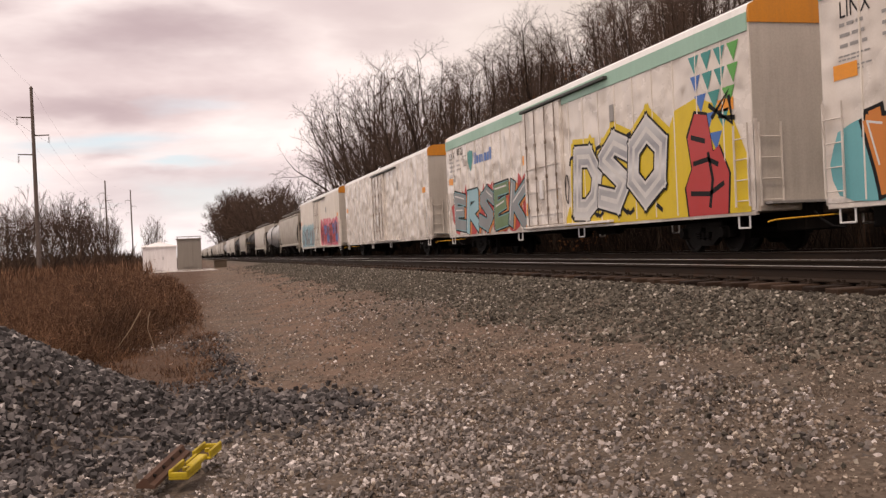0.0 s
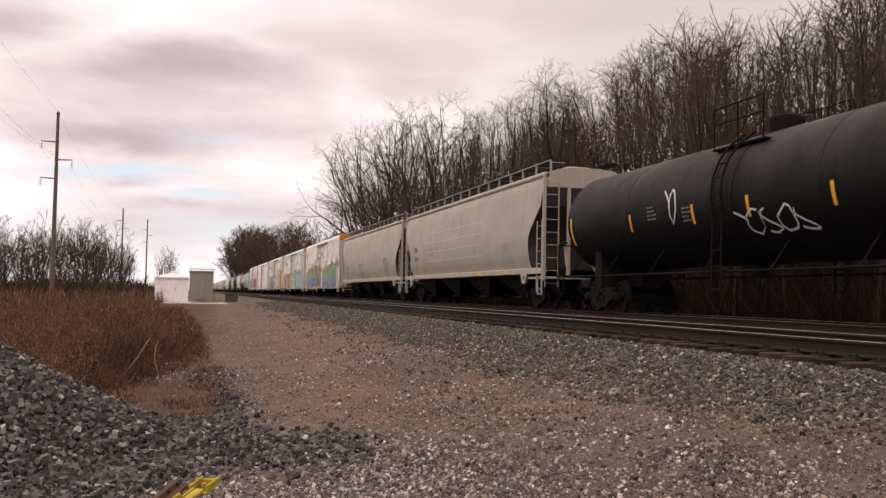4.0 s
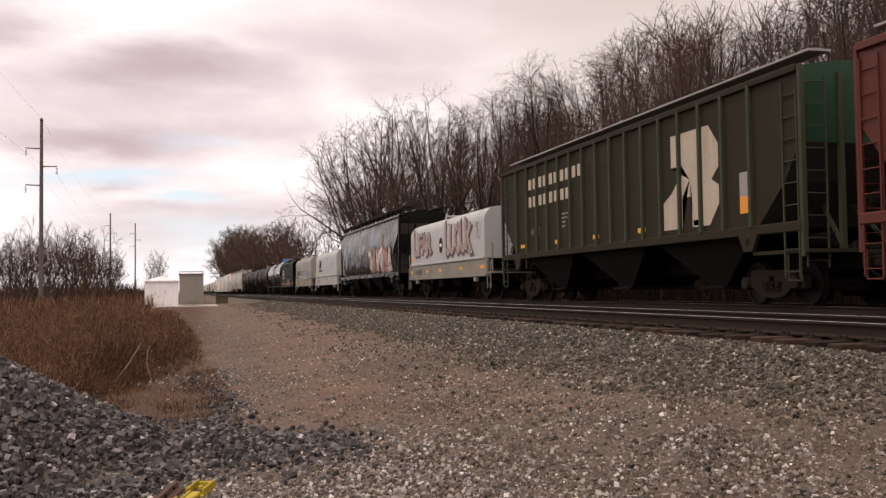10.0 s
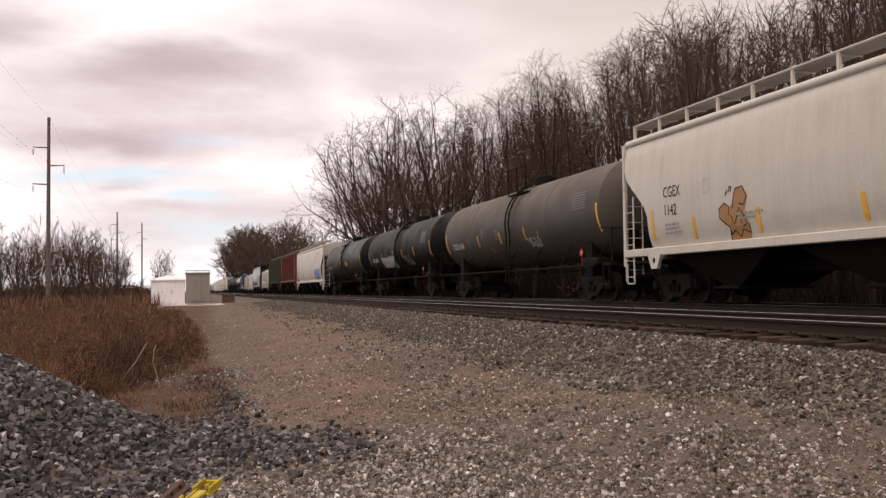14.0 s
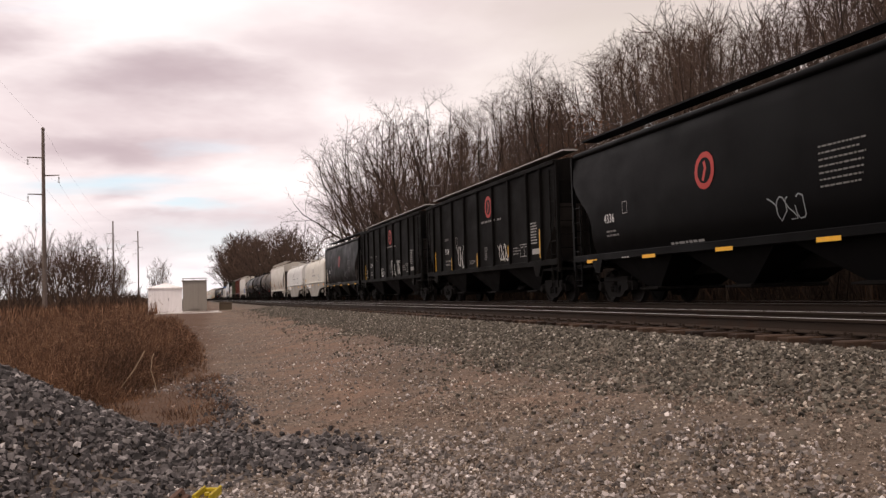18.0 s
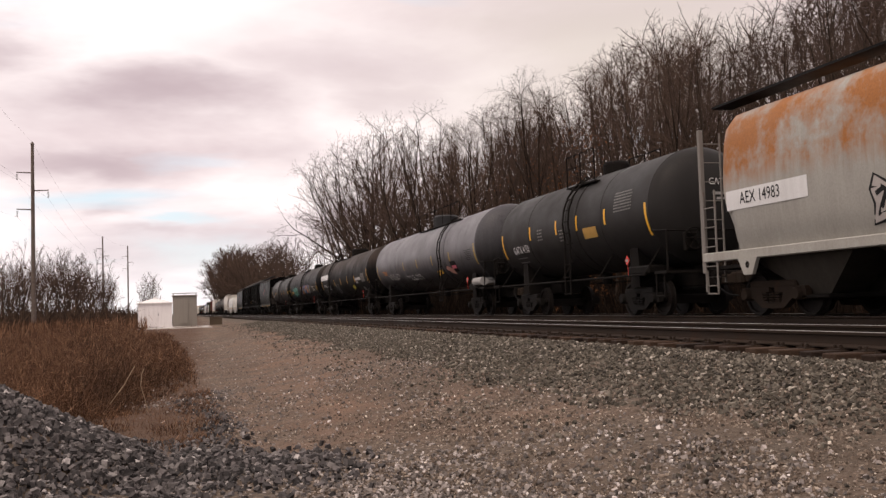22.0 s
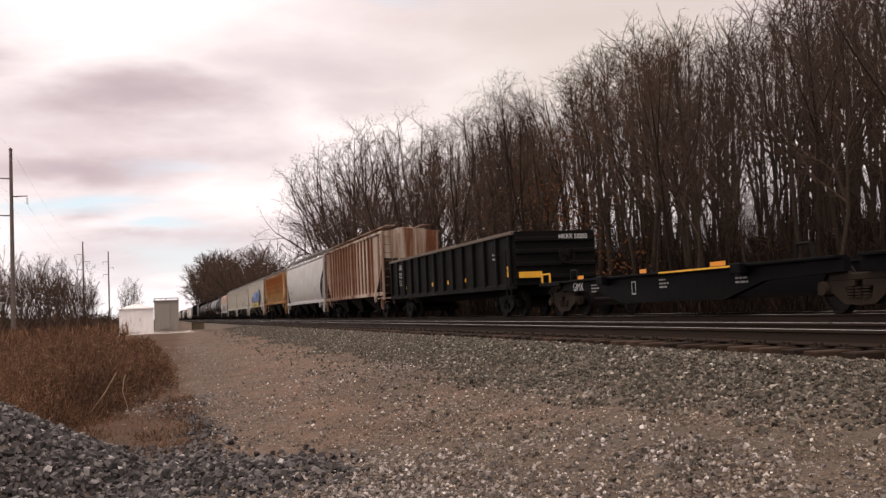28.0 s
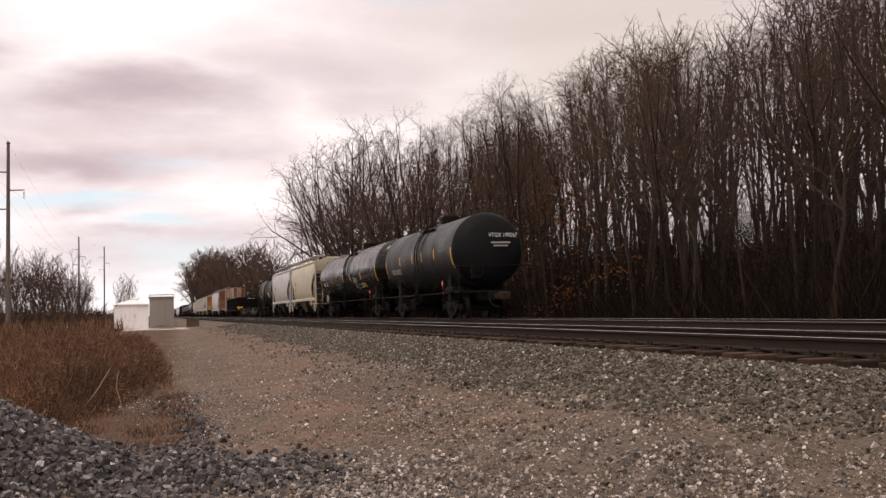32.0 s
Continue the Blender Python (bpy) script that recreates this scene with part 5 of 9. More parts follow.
        for y in rib_at or [-ye(zs) + 0.1 + (i + 0.5) * (2 * ye(zs) - 0.2) / ribs for i in range(ribs)]:
            for s in (-1, 1):
                part("rib", rib, ribmat, car, at=(-1.5, y, 0) if s < 0 else pose(1.5, y, 0, 0, 0, 180))
        part("top_chord", Geo().box(-1.58, -1.44, -Le, Le, ztop - 0.12, ztop + 0.02, 0.015).box(1.44, 1.58, -Le, Le, ztop - 0.12, ztop + 0.02, 0.015), col, car)
    frame_parts(car, L, DARK)
    trucks(car, (-L / 2 + 1.75, L / 2 - 1.75), iron)
    part("brake_cylinder", Geo().cyl((0.2, L / 2 - 2.4, 1.35), (0.2, L / 2 - 1.4, 1.35), 0.16, 10), DARK, car)
    part("air_tank", Geo().cyl((-0.5, -L / 2 + 0.4, 1.3), (-0.5, -L / 2 + 1.4, 1.3), 0.15, 10), DARK, car)
    off = 0.012
    for a, z, w, h in dashes:
        if z < 1.4:
            decal(car, "reflector", *rects([(0, w, zs - 0.15, zs - 0.02)]), YELLOW, L / 2 - a, flat(1.56), 0.006)
        else:
            decal(car, "reflector", *rects([(0, w, z, z + h)]), YELLOW, L / 2 - a, prof, off)
    if mark:
        if ribs:
            # two characters in each bay between the ribs
            for text, z, h in ((mark, 2.56, 0.26), (number, 2.10, 0.30)):
                for k in range(0, len(text), 2):
                    lettering(car, text[k:k + 2], 6.30 - 0.44 * k, z, h, ink, prof, off, stretch=1.0)
        else:
            lettering(car, mark, L / 2 - 2.3, 2.55, 0.27, ink, prof, off)
            lettering(car, number, L / 2 - 2.3, 2.12, 0.27, ink, prof, off)
        bars(car, L / 2 - 2.3, 1.62, 0.85, 0.3, 3, GREYINK, prof, off)
        bars(car, -L / 2 + 4.2, 2.0, 0.9, 0.35, 4, GREYINK, prof, off)
        bars(car, L / 2 - 5.5, 1.75, 1.0, 0.2, 2, GREYINK, prof, off)
        decal(car, "stencil_box", *strokes([[(0, 2.5), (0.24, 2.5), (0.24, 2.78), (0, 2.78), (0, 2.5)]], 0.014), GREYINK, L / 2 - 4.2, prof, off)
        end_lettering(car, mark, 0.5, -Le - 0.02, ztop - 0.5, 0.17, ink)
    if art:
        art(car, L, prof)
    return place_car(car, front, rear)


# ---- tank cars ----
def tank(front, rear, label, col, R=1.47, manway=-0.95, zc=2.72, headmat=None, mark="", number="", ink=None, bands=True, rail=None, housing=None, platform=True, art=None, yellow=True, plate=True, dome=0.24, iron=None, name="tank_car", spread=1.0, placards=True, ladder_y=-0.70, short_bars=None, hatch=0.40, walkway=None, plain_bars=YELLOW):
    L = front - rear
    car = thing(name, label, "tank car", "cars of the freight train")
    ink = ink or WHITE
    rail = rail or DARK
    headmat = headmat or col
    housing = housing or DARK
    Ls = L / 2

    def prof(z):
        return sqrt(max(0.01, R * R - (z - zc) ** 2))
    n = 48
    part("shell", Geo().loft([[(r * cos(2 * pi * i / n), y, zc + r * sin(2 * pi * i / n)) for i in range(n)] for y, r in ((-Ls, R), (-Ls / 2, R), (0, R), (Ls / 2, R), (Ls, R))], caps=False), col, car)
    for s in (-1, 1):
        rings = []
        for k in range(7):
            a = k / 6 * pi / 2
            rr, yy = R * cos(a) * 0.999, s * (Ls + 0.62 * sin(a))
            rings.append([(max(rr, 0.02) * cos(2 * pi * i / n), yy, zc + max(rr, 0.02) * sin(2 * pi * i / n)) for i in range(n)])
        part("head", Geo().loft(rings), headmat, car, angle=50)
    # weld seams
    for y in (-Ls + 0.02, -Ls * 0.5, Ls * 0.5, Ls - 0.02):
        part("weld_seam", shared(("seamring", R, zc, col.name), lambda: Geo().loft([[((R + e) * cos(2 * pi * i / n), w, zc + (R + e) * sin(2 * pi * i / n)) for i in range(n)] for w, e in ((-0.03, -0.005), (-0.02, 0.008), (0.02, 0.008), (0.03, -0.005))], caps=False).mesh("weld_seam", col)), col, car, at=(0, y, 0))
    # manway housing and platform at the middle
    top = zc + R
    my = manway + 0.25
    la, lb = ladder_y - 0.2, ladder_y + 0.2
    part("manway_housing", Geo().lathe_z([(top - 0.25, hatch), (top + dome, hatch), (top + dome + 0.05, hatch - 0.04), (top + dome + 0.08, hatch * 0.5)], 0, manway, 20), housing, car)
    part("hinged_lid", Geo().lathe_z([(top + dome + 0.06, hatch - 0.02), (top + dome + 0.10, hatch - 0.08), (top + dome + 0.12, 0.1)], 0, manway, 16), housing, car)
    if walkway:
        b = part("walkway", Geo().box(-0.95, -0.60, walkway[1], walkway[0], top - 0.26, top - 0.21, 0.01), rail, car)
        k = int((walkway[0] - walkway[1]) / 1.4)
        for i in range(k + 1):
            y = walkway[1] + (walkway[0] - walkway[1]) * i / k
            part("rail_post", Geo().cyl((-0.95, y, top - 0.3), (-0.95, y, top + 0.55), 0.016, 6), rail, b)
        part("top_rail", Geo().cyl((-0.95, walkway[1], top + 0.55), (-0.95, walkway[0], top + 0.55), 0.018, 6), rail, b)
    if platform and not walkway:
        for sx in (-1, 1):
            p = part("platform", Geo().box(sx * 0.72, sx * 1.08, my - 1.05, my + 1.05, top - 0.34, top - 0.30), rail, car)
            for y in (my - 1.0, my, my + 1.0):
                part("rail_post", Geo().cyl((sx * 1.06, y, top - 0.32), (sx * 1.06, y, top + 0.62), 0.018, 6), rail, p)
            part("top_rail", Geo().cyl((sx * 1.06, my - 1.0, top + 0.62), (sx * 1.06, my + 1.0, top + 0.62), 0.018, 6), rail, p)
            part("middle_rail", Geo().cyl((sx * 1.06, my - 1.0, top + 0.25), (sx * 1.06, my + 1.0, top + 0.25), 0.014, 6), rail, p)
    for s in (-1, 1):
        g = Geo()
        for y in (la, lb):
            pts = [(s * (R + 0.14) * cos(a), y, zc + (R + 0.14) * sin(a)) for a in [radians(d) for d in (62, 45, 30, 15, 0, -15)]] + [(s * 1.58, y, 1.2), (s * 1.58, y, 0.62)]
            g.tube(pts, 0.028, 6)
        for d in (50, 38, 26, 14, 2, -10, -22):
            a = radians(d)
            g.cyl((s * (R + 0.14) * cos(a), la, zc + (R + 0.14) * sin(a)), (s * (R + 0.14) * cos(a), lb, zc + (R + 0.14) * sin(a)), 0.018, 6)
        for z in (1.5, 1.15, 0.66):
            g.cyl((s * 1.57, la, z), (s * 1.57, lb, z), 0.018, 6)
        part("ladder", g, rail, car)
    if bands:
        for y in (ladder_y - 0.37, ladder_y + 0.38):
            part("shell_band", shared(("band", R, zc, col.name), lambda: Geo().loft([[((R + e) * cos(2 * pi * i / n), w, zc + (R + e) * sin(2 * pi * i / n)) for i in range(n)] for w, e in ((-0.07, -0.01), (-0.065, 0.018), (0.065, 0.018), (0.07, -0.01))], caps=False).mesh("shell_band", col)), col, car, at=(0, y, 0))
    # underframe: stub sills, saddles, side grab rail on brackets
    bol = Ls - 1.55
    for s in (-1, 1):
        part("stub_sill", Geo().box(-0.32, 0.32, s * (bol - 1.2), s * (Ls + 0.95), 0.72, 1.05, 0.02), DARK, car)
        part("saddle", Geo().slab([(s * bol - 0.25, 0.75), (s * bol + 0.25, 0.75), (s * bol + 0.22, 1.9), (s * bol - 0.22, 1.9)], -1.12, 1.12), DARK, car)
        part("end_platform", Geo().box(-1.5, 1.5, s * (Ls + 0.25), s * (Ls + 0.85), 1.03, 1.10), rail, car)
        g = Geo()
        for x in (-1.45, 1.45):
            g.tube([(x, s * (Ls + 0.83), 1.05), (x, s * (Ls + 0.83), 2.05), (x, s * (Ls + 0.1), 2.1)] if x else [], 0.025, 6)
        g.tube([(-1.45, s * (Ls + 0.83), 2.05), (1.45, s * (Ls + 0.83), 2.05)], 0.025, 6)
        part("end_rail", g, rail, car)
        coupler(car, s * (Ls + 0.95), s)
    for x in (-1.52, 1.52):
        part("grab_rail", Geo().cyl((x, -Ls + 0.2, 1.04), (x, Ls - 0.2, 1.04), 0.03, 6), rail, car)
    brk = shared(("tankbrk", R, rail.name), lambda: Geo().cyl((-1.52, 0, 1.04), (-1.05, 0, 1.72), 0.022, 5).mesh("rail_bracket", rail))
    k = max(4, int(L / 2.6))
    for i in range(k + 1):
        part("rail_bracket", brk, rail, car, at=(0, -Ls + 0.25 + i * (L - 0.5) / k, 0))
    brake_wheel(car, -Ls - 0.9, 1.85, DARK, x=-0.75, r=0.26)
    stirrups(car, (-Ls - 0.5, Ls + 0.5), rail, 1.48, 1.05, 0.55)
    part("brake_gear", Geo().cyl((-0.75, -Ls + 0.5, 1.05), (-0.75, -Ls + 1.4, 1.05), 0.2, 10).box(-1.35, -0.85, -Ls + 0.35, -Ls + 1.5, 1.06, 1.28, 0.04), IRON, car)
    part("outlet_valve", Geo().cyl((0, 0, zc - R - 0.32), (0, 0, zc - R + 0.05), 0.16, 10), DARK, car)
    trucks(car, (-bol, bol), iron)
    # curved reflectors and stencils
    if yellow:
        ym = plain_bars
        short_bars = short_bars or tuple((q * L, 2.18, 2.63) if spread == 1.0 else (q * L, 2.48, 2.9) for q in (0.26, 0.46, 0.60, 0.77))
        for a, z0, z1 in ((0.18, 2.0, 2.82), (L - 0.22, 2.0, 2.82)) + short_bars:
            rr = [(0, 0.11, z0 + (z1 - z0) * i / 6, z0 + (z1 - z0) * (i + 1) / 6) for i in range(6)]
            decal(car, "reflector", *rects(rr), ym, Ls - a, prof, 0.006)
    if mark:
        lettering(car, mark + " " + number, Ls - 1.2, 2.11, 0.25, ink, prof, 0.012)
        for k in range(2):
            bars(car, Ls - 1.3, 1.90 - 0.14 * k, 1.1, 0.07, 1, DIMINK, prof, 0.012)
        end_lettering(car, mark + " " + number, -0.15, -Ls - 0.63, zc + 0.45, 0.17, ink)
        v, f = rects([(0, 0.8, zc + 0.2, zc + 0.27), (0.1, 0.7, zc + 0.08, zc + 0.14)])
        me = bpy.data.meshes.new("stencil_lines")
        me.from_pydata([(x - 0.05, -Ls - 0.64, z) for x, z in v], [], f)
        me.materials.append(GREYINK)
        new("stencil_lines", me).parent = car
    if plate:
        bars(car, -Ls + 1.95, 2.70, 1.05, 0.56, 7, DIMINK, prof, 0.012, 0.12, name="stencil_table")
        for k in range(2):
            bars(car, Ls * 0.35 - 1.8 * k, 2.35 - 0.15 * k, 0.5, 0.4, 4, DIMINK, prof, 0.012)
    if placards:
        yp = -Ls + 1.1
        board = part("placard_holder", Geo().slab([(yp - 0.13, 1.43), (yp, 1.30), (yp + 0.13, 1.43), (yp, 1.56)], -1.555, -1.545).cyl((-1.535, yp, 1.04), (-1.535, yp, 1.35), 0.008, 6), REDINK, car, "red diamond placard on a post")
        decal(board, "placard_label", *rects([(-0.07, 0.07, 1.40, 1.46)]), GREYINK, yp, flat(1.555), 0.004)
    if art:
        art(car, L, prof)
    return place_car(car, front, rear)


# ---- covered coil cars ----
def coil_car(front, rear, label, hood, base, z0=1.62, z1=3.62, shoulder=0.55, belly=False, art=None, sharp=False, ink=None, number="", boxes=True, brackets=2, basemat2=None):
    L = front - rear
    car = thing("covered_coil_car", label, "coil car", "cars of the freight train")
    W = 1.50
    prof = flat(W)
    Lh = L / 2 - 0.35
    k = 1 if sharp else 7
    arc = []
    r = shoulder
    if sharp:
        arc = [(-W, z0), (-W + 0.02, z1 - 0.3), (-W + 0.35, z1 - 0.05), (-0.3, z1 + 0.06), (0.3, z1 + 0.06), (W - 0.35, z1 - 0.05), (W - 0.02, z1 - 0.3), (W, z0)]
    else:
        arc = [(-W, z0)] + [(-W + r - r * cos(a), z1 - r + r * sin(a)) for a in [i / k * pi / 2 for i in range(k + 1)]] + [(W - r + r * sin(a), z1 - r + r * cos(a)) for a in [i / k * pi / 2 for i in range(k + 1)]] + [(W, z0)]
    part("hood", Geo().prism(arc, -Lh, Lh), hood, car, "rounded removable hood" if not sharp else "dark angular hood")
    seam = Geo()
    for i in range(7):
        y = -Lh + 0.9 + i * (2 * Lh - 1.8) / 6
        part("hood_rib", shared(("hoodrib", z0, z1, hood.name), lambda: Geo().loft([[(x * 1.004, y_, z0 + (z - z0) * 1.004) for x, z in arc] for y_ in (-0.03, 0.03)]).mesh("hood_rib", hood)), hood, car, at=(0, y, 0))
    part("hood_sill", Geo().box(-W - 0.05, -W + 0.05, -Lh - 0.03, Lh + 0.03, z0 - 0.03, z0 + 0.08, 0.015).box(W - 0.05, W + 0.05, -Lh - 0.03, Lh + 0.03, z0 - 0.03, z0 + 0.08, 0.015), hood, car)
    for i in range(brackets):
        y = (i - (brackets - 1) / 2) * Lh * (0.95 if brackets == 2 else 0.5)
        g = Geo()
        for s in (-1, 1):
            g.tube([(s * (W - 0.08), y, z1 - 0.62), (s * (W - 0.16), y, z1 - 0.12), (s * (W - 0.22), y, z1 + 0.18)], 0.045, 6)
        g.box(-W + 0.2, W - 0.2, y - 0.05, y + 0.05, z1 + 0.02, z1 + 0.10)
        part("lifting_bracket", g, hood, car)
    # the trough car
    zb = 0.98
    if belly:
        q = [(-L / 2 + 0.3, z0 - 0.04), (L / 2 - 0.3, z0 - 0.04), (L / 2 - 0.3, 1.18), (L / 2 - 3.2, 1.05), (L / 2 - 4.6, 0.42), (-L / 2 + 4.6, 0.42), (-L / 2 + 3.2, 1.05), (-L / 2 + 0.3, 1.18)]
        part("side_plate", Geo().slab(q, -W, -W + 0.12), base, car)
        part("side_plate", Geo().slab(q, W - 0.12, W), base, car)
        part("floor_plate", Geo().box(-W + 0.1, W - 0.1, -L / 2 + 4.5, L / 2 - 4.5, 0.42, 0.55), DARK, car)
    else:
        for s in (-1, 1):
            part("side_plate", Geo().box(s * (W - 0.10), s * (W + 0.01), -L / 2 + 0.1, L / 2 - 0.1, zb, z0 - 0.04, 0.015), base, car)
            part("side_flange", Geo().box(s * (W - 0.14), s * (W + 0.05), -L / 2 + 0.1, L / 2 - 0.1, zb - 0.07, zb, 0.01), base, car)
    part("deck", Geo().box(-W + 0.1, W - 0.1, -L / 2 + 0.1, L / 2 - 0.1, 1.05, 1.2), DARK, car)
    for q in (-1, 1):
        y = q * L / 2
        part("end_platform", Geo().box(-1.45, 1.45, y - 0.35 * q, y + 0.45 * q, 1.02, 1.09), base, car)
        g = Geo()
        for x in (-1.42, -0.95, 0.95, 1.42):
            g.tube([(x, y + 0.35 * q, 1.05), (x, y + 0.35 * q, 2.15), (x, y + 0.15 * q, 2.2)], 0.035, 6)
        part("end_handholds", g, base, car)
        ladder(car, -1.48, y + 0.1 * q, 0.45, 1.5, base, "y", 0.4)
        part("jacking_pad", Geo().box(-W - 0.04, -W + 0.1, y - 1.6 * q - 0.15, y - 1.6 * q + 0.15, 0.72, 0.98, 0.015), base, car)
    brake_wheel(car, -L / 2 - 0.35, 1.85, DARK, x=-0.35, r=0.3)
    frame_parts(car, L + 0.5, DARK)
    trucks(car, (-L / 2 + 1.6, L / 2 - 1.6))
    part("brake_cylinder", Geo().cyl((-0.7, -0.6, 0.75), (-0.7, 0.6, 0.75), 0.2, 10), DARK, car)
    part("valve_box", Geo().box(-1.2, -0.3, 1.2, 2.0, 0.55, 0.95, 0.03), DARK, car)
    if boxes:
        for a, w in ((0.35, 0.42), (3.5, 0.42), (5.9, 0.45), (L - 3.9, 0.5), (L - 0.95, 0.6)):
            decal(car, "reflector", *rects([(0, w, 1.22 if not belly else 1.34, 1.35 if not belly else 1.47)]), YELLOW if a < L - 1 else ORANGE, L / 2 - a, prof, 0.02)
    decal(car, "placard", *rects([(0, 0.45, 1.86, 2.04)]), YELLOW, Lh - 0.25, prof, 0.014)
    if number:
        lettering(car, number, L / 2 - 1.35, 1.14, 0.25, ink or INK, prof, 0.02)
        bars(car, L / 2 - 6.5, 1.16, 1.0, 0.3, 2, GREYINK, prof, 0.02)
    if art:
        art(car, L, prof)
    return place_car(car, front, rear)


# ---- an open gondola and a low articulated spine car ----
def gondola(front, rear, label):
    L = front - rear
    col = paint("grey_black_gondola", (0.0055, 0.0055, 0.0053), 0.6, 0.4, rust=0.08, gloss=0.04, dirtcol=(0.018, 0.015, 0.012), rustcol=(0.06, 0.03, 0.016))
    rim = paint("worn_rim", (0.10, 0.075, 0.055), 0.6, 0.5)
    car = thing("gondola_car", label, "gondola car", "cars of the freight train")
    z0, z1 = 1.05, 2.76
    for s in (-1, 1):
        part("side_wall", Geo().box(s * 1.36, s * 1.42, -L / 2, L / 2, z0, z1), col, car)
        part("top_chord", Geo().box(s * 1.34, s * 1.52, -L / 2, L / 2, z1 - 0.05, z1 + 0.07, 0.015), rim, car, "worn rusty top edge")
        part("side_sill", Geo().box(s * 1.36, s * 1.50, -L / 2, L / 2, z0 - 0.12, z0 + 0.06, 0.015), col, car)
        part("end_wall", Geo().box(-1.42, 1.42, s * L / 2 - 0.05, s * L / 2 + 0.05, z0, z1 + 0.05), col, car)
        for z in (1.30, 1.72, 2.14, 2.54):
            part("end_rib", Geo().box(-1.42, 1.42, s * L / 2, s * (L / 2 + 0.13), z - 0.08, z + 0.08, 0.03), col, car)
    rib = Geo().box(-0.11, 0.0, -0.07, 0.07, z0, z1 - 0.03, 0.02).mesh("rib", col)
    n = 14
    for i in range(n):
        y = -L / 2 + 0.3 + i * (L - 0.6) / (n - 1)
        part("rib", rib, col, car, at=(-1.42, y, 0))
        part("rib", rib, col, car, at=pose(1.42, y, 0, 0, 0, 180))
    part("floor_plate", Geo().box(-1.4, 1.4, -L / 2, L / 2, z0, z0 + 0.1), DARK, car)
    frame_parts(car, L, DARK)
    trucks(car, (-L / 2 + 2.0, L / 2 - 2.0))
    ladder(car, -1.55, -L / 2 + 0.3, 0.6, 2.2, col, "y")
    brake_wheel(car, -L / 2 - 0.3, 2.0, DARK, x=0.3)
    for i in range(1, 8):
        decal(car, "reflector", *rects([(0, 0.22 if i < 7 else 0.4, 1.35, 1.5 if i < 7 else 1.7)]), YELLOW, L / 2 - 0.5 - i * L / 7.6, flat(1.42), 0.006)
    lettering(car, "HKRX", L / 2 - 1.4, 2.30, 0.26, WHITE, flat(1.42), 0.006)
    lettering(car, "50202", L / 2 - 1.4, 1.92, 0.26, WHITE, flat(1.42), 0.006)
    bars(car, L / 2 - 1.4, 1.5, 0.8, 0.3, 3, GREYINK, flat(1.42))
    bars(car, -L / 2 + 2.2, 1.9, 0.7, 0.3, 2, GREYINK, flat(1.42))
    end_lettering(car, "HKRX 50202", 0.1, -L / 2 - 0.14, z1 - 0.22, 0.16, WHITE)
    part("end_reflector", Geo().box(-1.35, -0.55, -L / 2 - 0.16, -L / 2 - 0.13, 1.28, 1.48), YELLOW, car)
    return place_car(car, front, rear)


def spine_car(front, rear, label):
    L = front - rear
    col = paint("blue_black_spine", (0.0035, 0.0035, 0.004), 0.5, 0.4, dirtcol=(0.012, 0.010, 0.009), gloss=0.03)
    car = thing("spine_car", label, "intermodal car", "cars of the freight train")
    half = L / 2
    tr = (half - 1.3, 0.0, -half + 1.3)
    for a, b in ((tr[0], tr[1]), (tr[1], tr[2])):
        prof = [(a - 0.2, 1.0), (a - 0.2, 0.76), (a - 2.6, 0.68), (a - 4.0, 0.34), (b + 4.0, 0.34), (b + 2.6, 0.68), (b + 0.2, 0.76), (b + 0.2, 1.0)]
        for s in (-1, 1):
            part("side_beam", Geo().slab(prof, s * 1.02, s * 1.16), col, car)
            part("beam_flange", Geo().box(s * 0.98, s * 1.28, b + 0.3, a - 0.3, 0.99, 1.05, 0.01), col, car)
        part("floor_plate", Geo().box(-1.0, 1.0, b + 3.8, a - 3.8, 0.34, 0.42), DARK, car)
        for y in (a - 3.2, b + 3.2):
            part("cross_beam", Geo().box(-1.4, 1.4, y - 0.18, y + 0.18, 0.84, 1.07, 0.02), col, car)
        for y in (a - 1.2, b + 1.2):
            for x in (-1.2, 1.2):
                part("container_guide", Geo().tube([(x, y - 0.25, 1.04), (x, y - 0.2, 1.32), (x, y + 0.2, 1.32), (x, y + 0.25, 1.04)], 0.04, 6), IRON, car)
        for k, w in ((1.5, 0.4), (5.2, 0.35), (8.4, 0.6)):
            decal(car, "reflector", *rects([(0, w, 1.055, 1.15)]), ORANGE, a - k, flat(1.24), 0.004)
            part("reflector_plate", Geo().box(-1.24, -1.20, a - k - w, a - k, 1.05, 1.15), col, car)
        decal(car, "gold_line", *rects([(0, 3.2, 1.0, 1.04)]), YELLOW, a - 6.2, flat(1.28), 0.004)
        for q in (2.2, 6.0, 9.2):
            bars(car, a - q, 0.62, 0.5, 0.26, 3, GREYINK, flat(1.16))
        decal(car, "stencil_box", *strokes([[(0, 0.56), (0.2, 0.56), (0.2, 0.86), (0, 0.86), (0, 0.56)]], 0.025), WHITE, a - 4.6, flat(1.16))
    lettering(car, "GIMX", half - 2.3, 0.74, 0.24, WHITE, flat(1.17))
    part("platform_end", Geo().box(-1.3, 1.3, half - 1.6, half, 0.92, 1.05, 0.02), col, car)
    part("platform_end", Geo().box(-1.3, 1.3, -half, -half + 1.6, 0.92, 1.05, 0.02), col, car)
    part("end_rail", Geo().tube([(-1.3, half - 0.3, 1.04), (-1.3, half - 0.3, 1.3), (-1.3, half - 0.9, 1.3), (-1.3, half - 0.9, 1.04)], 0.03, 6), YELLOW, car)
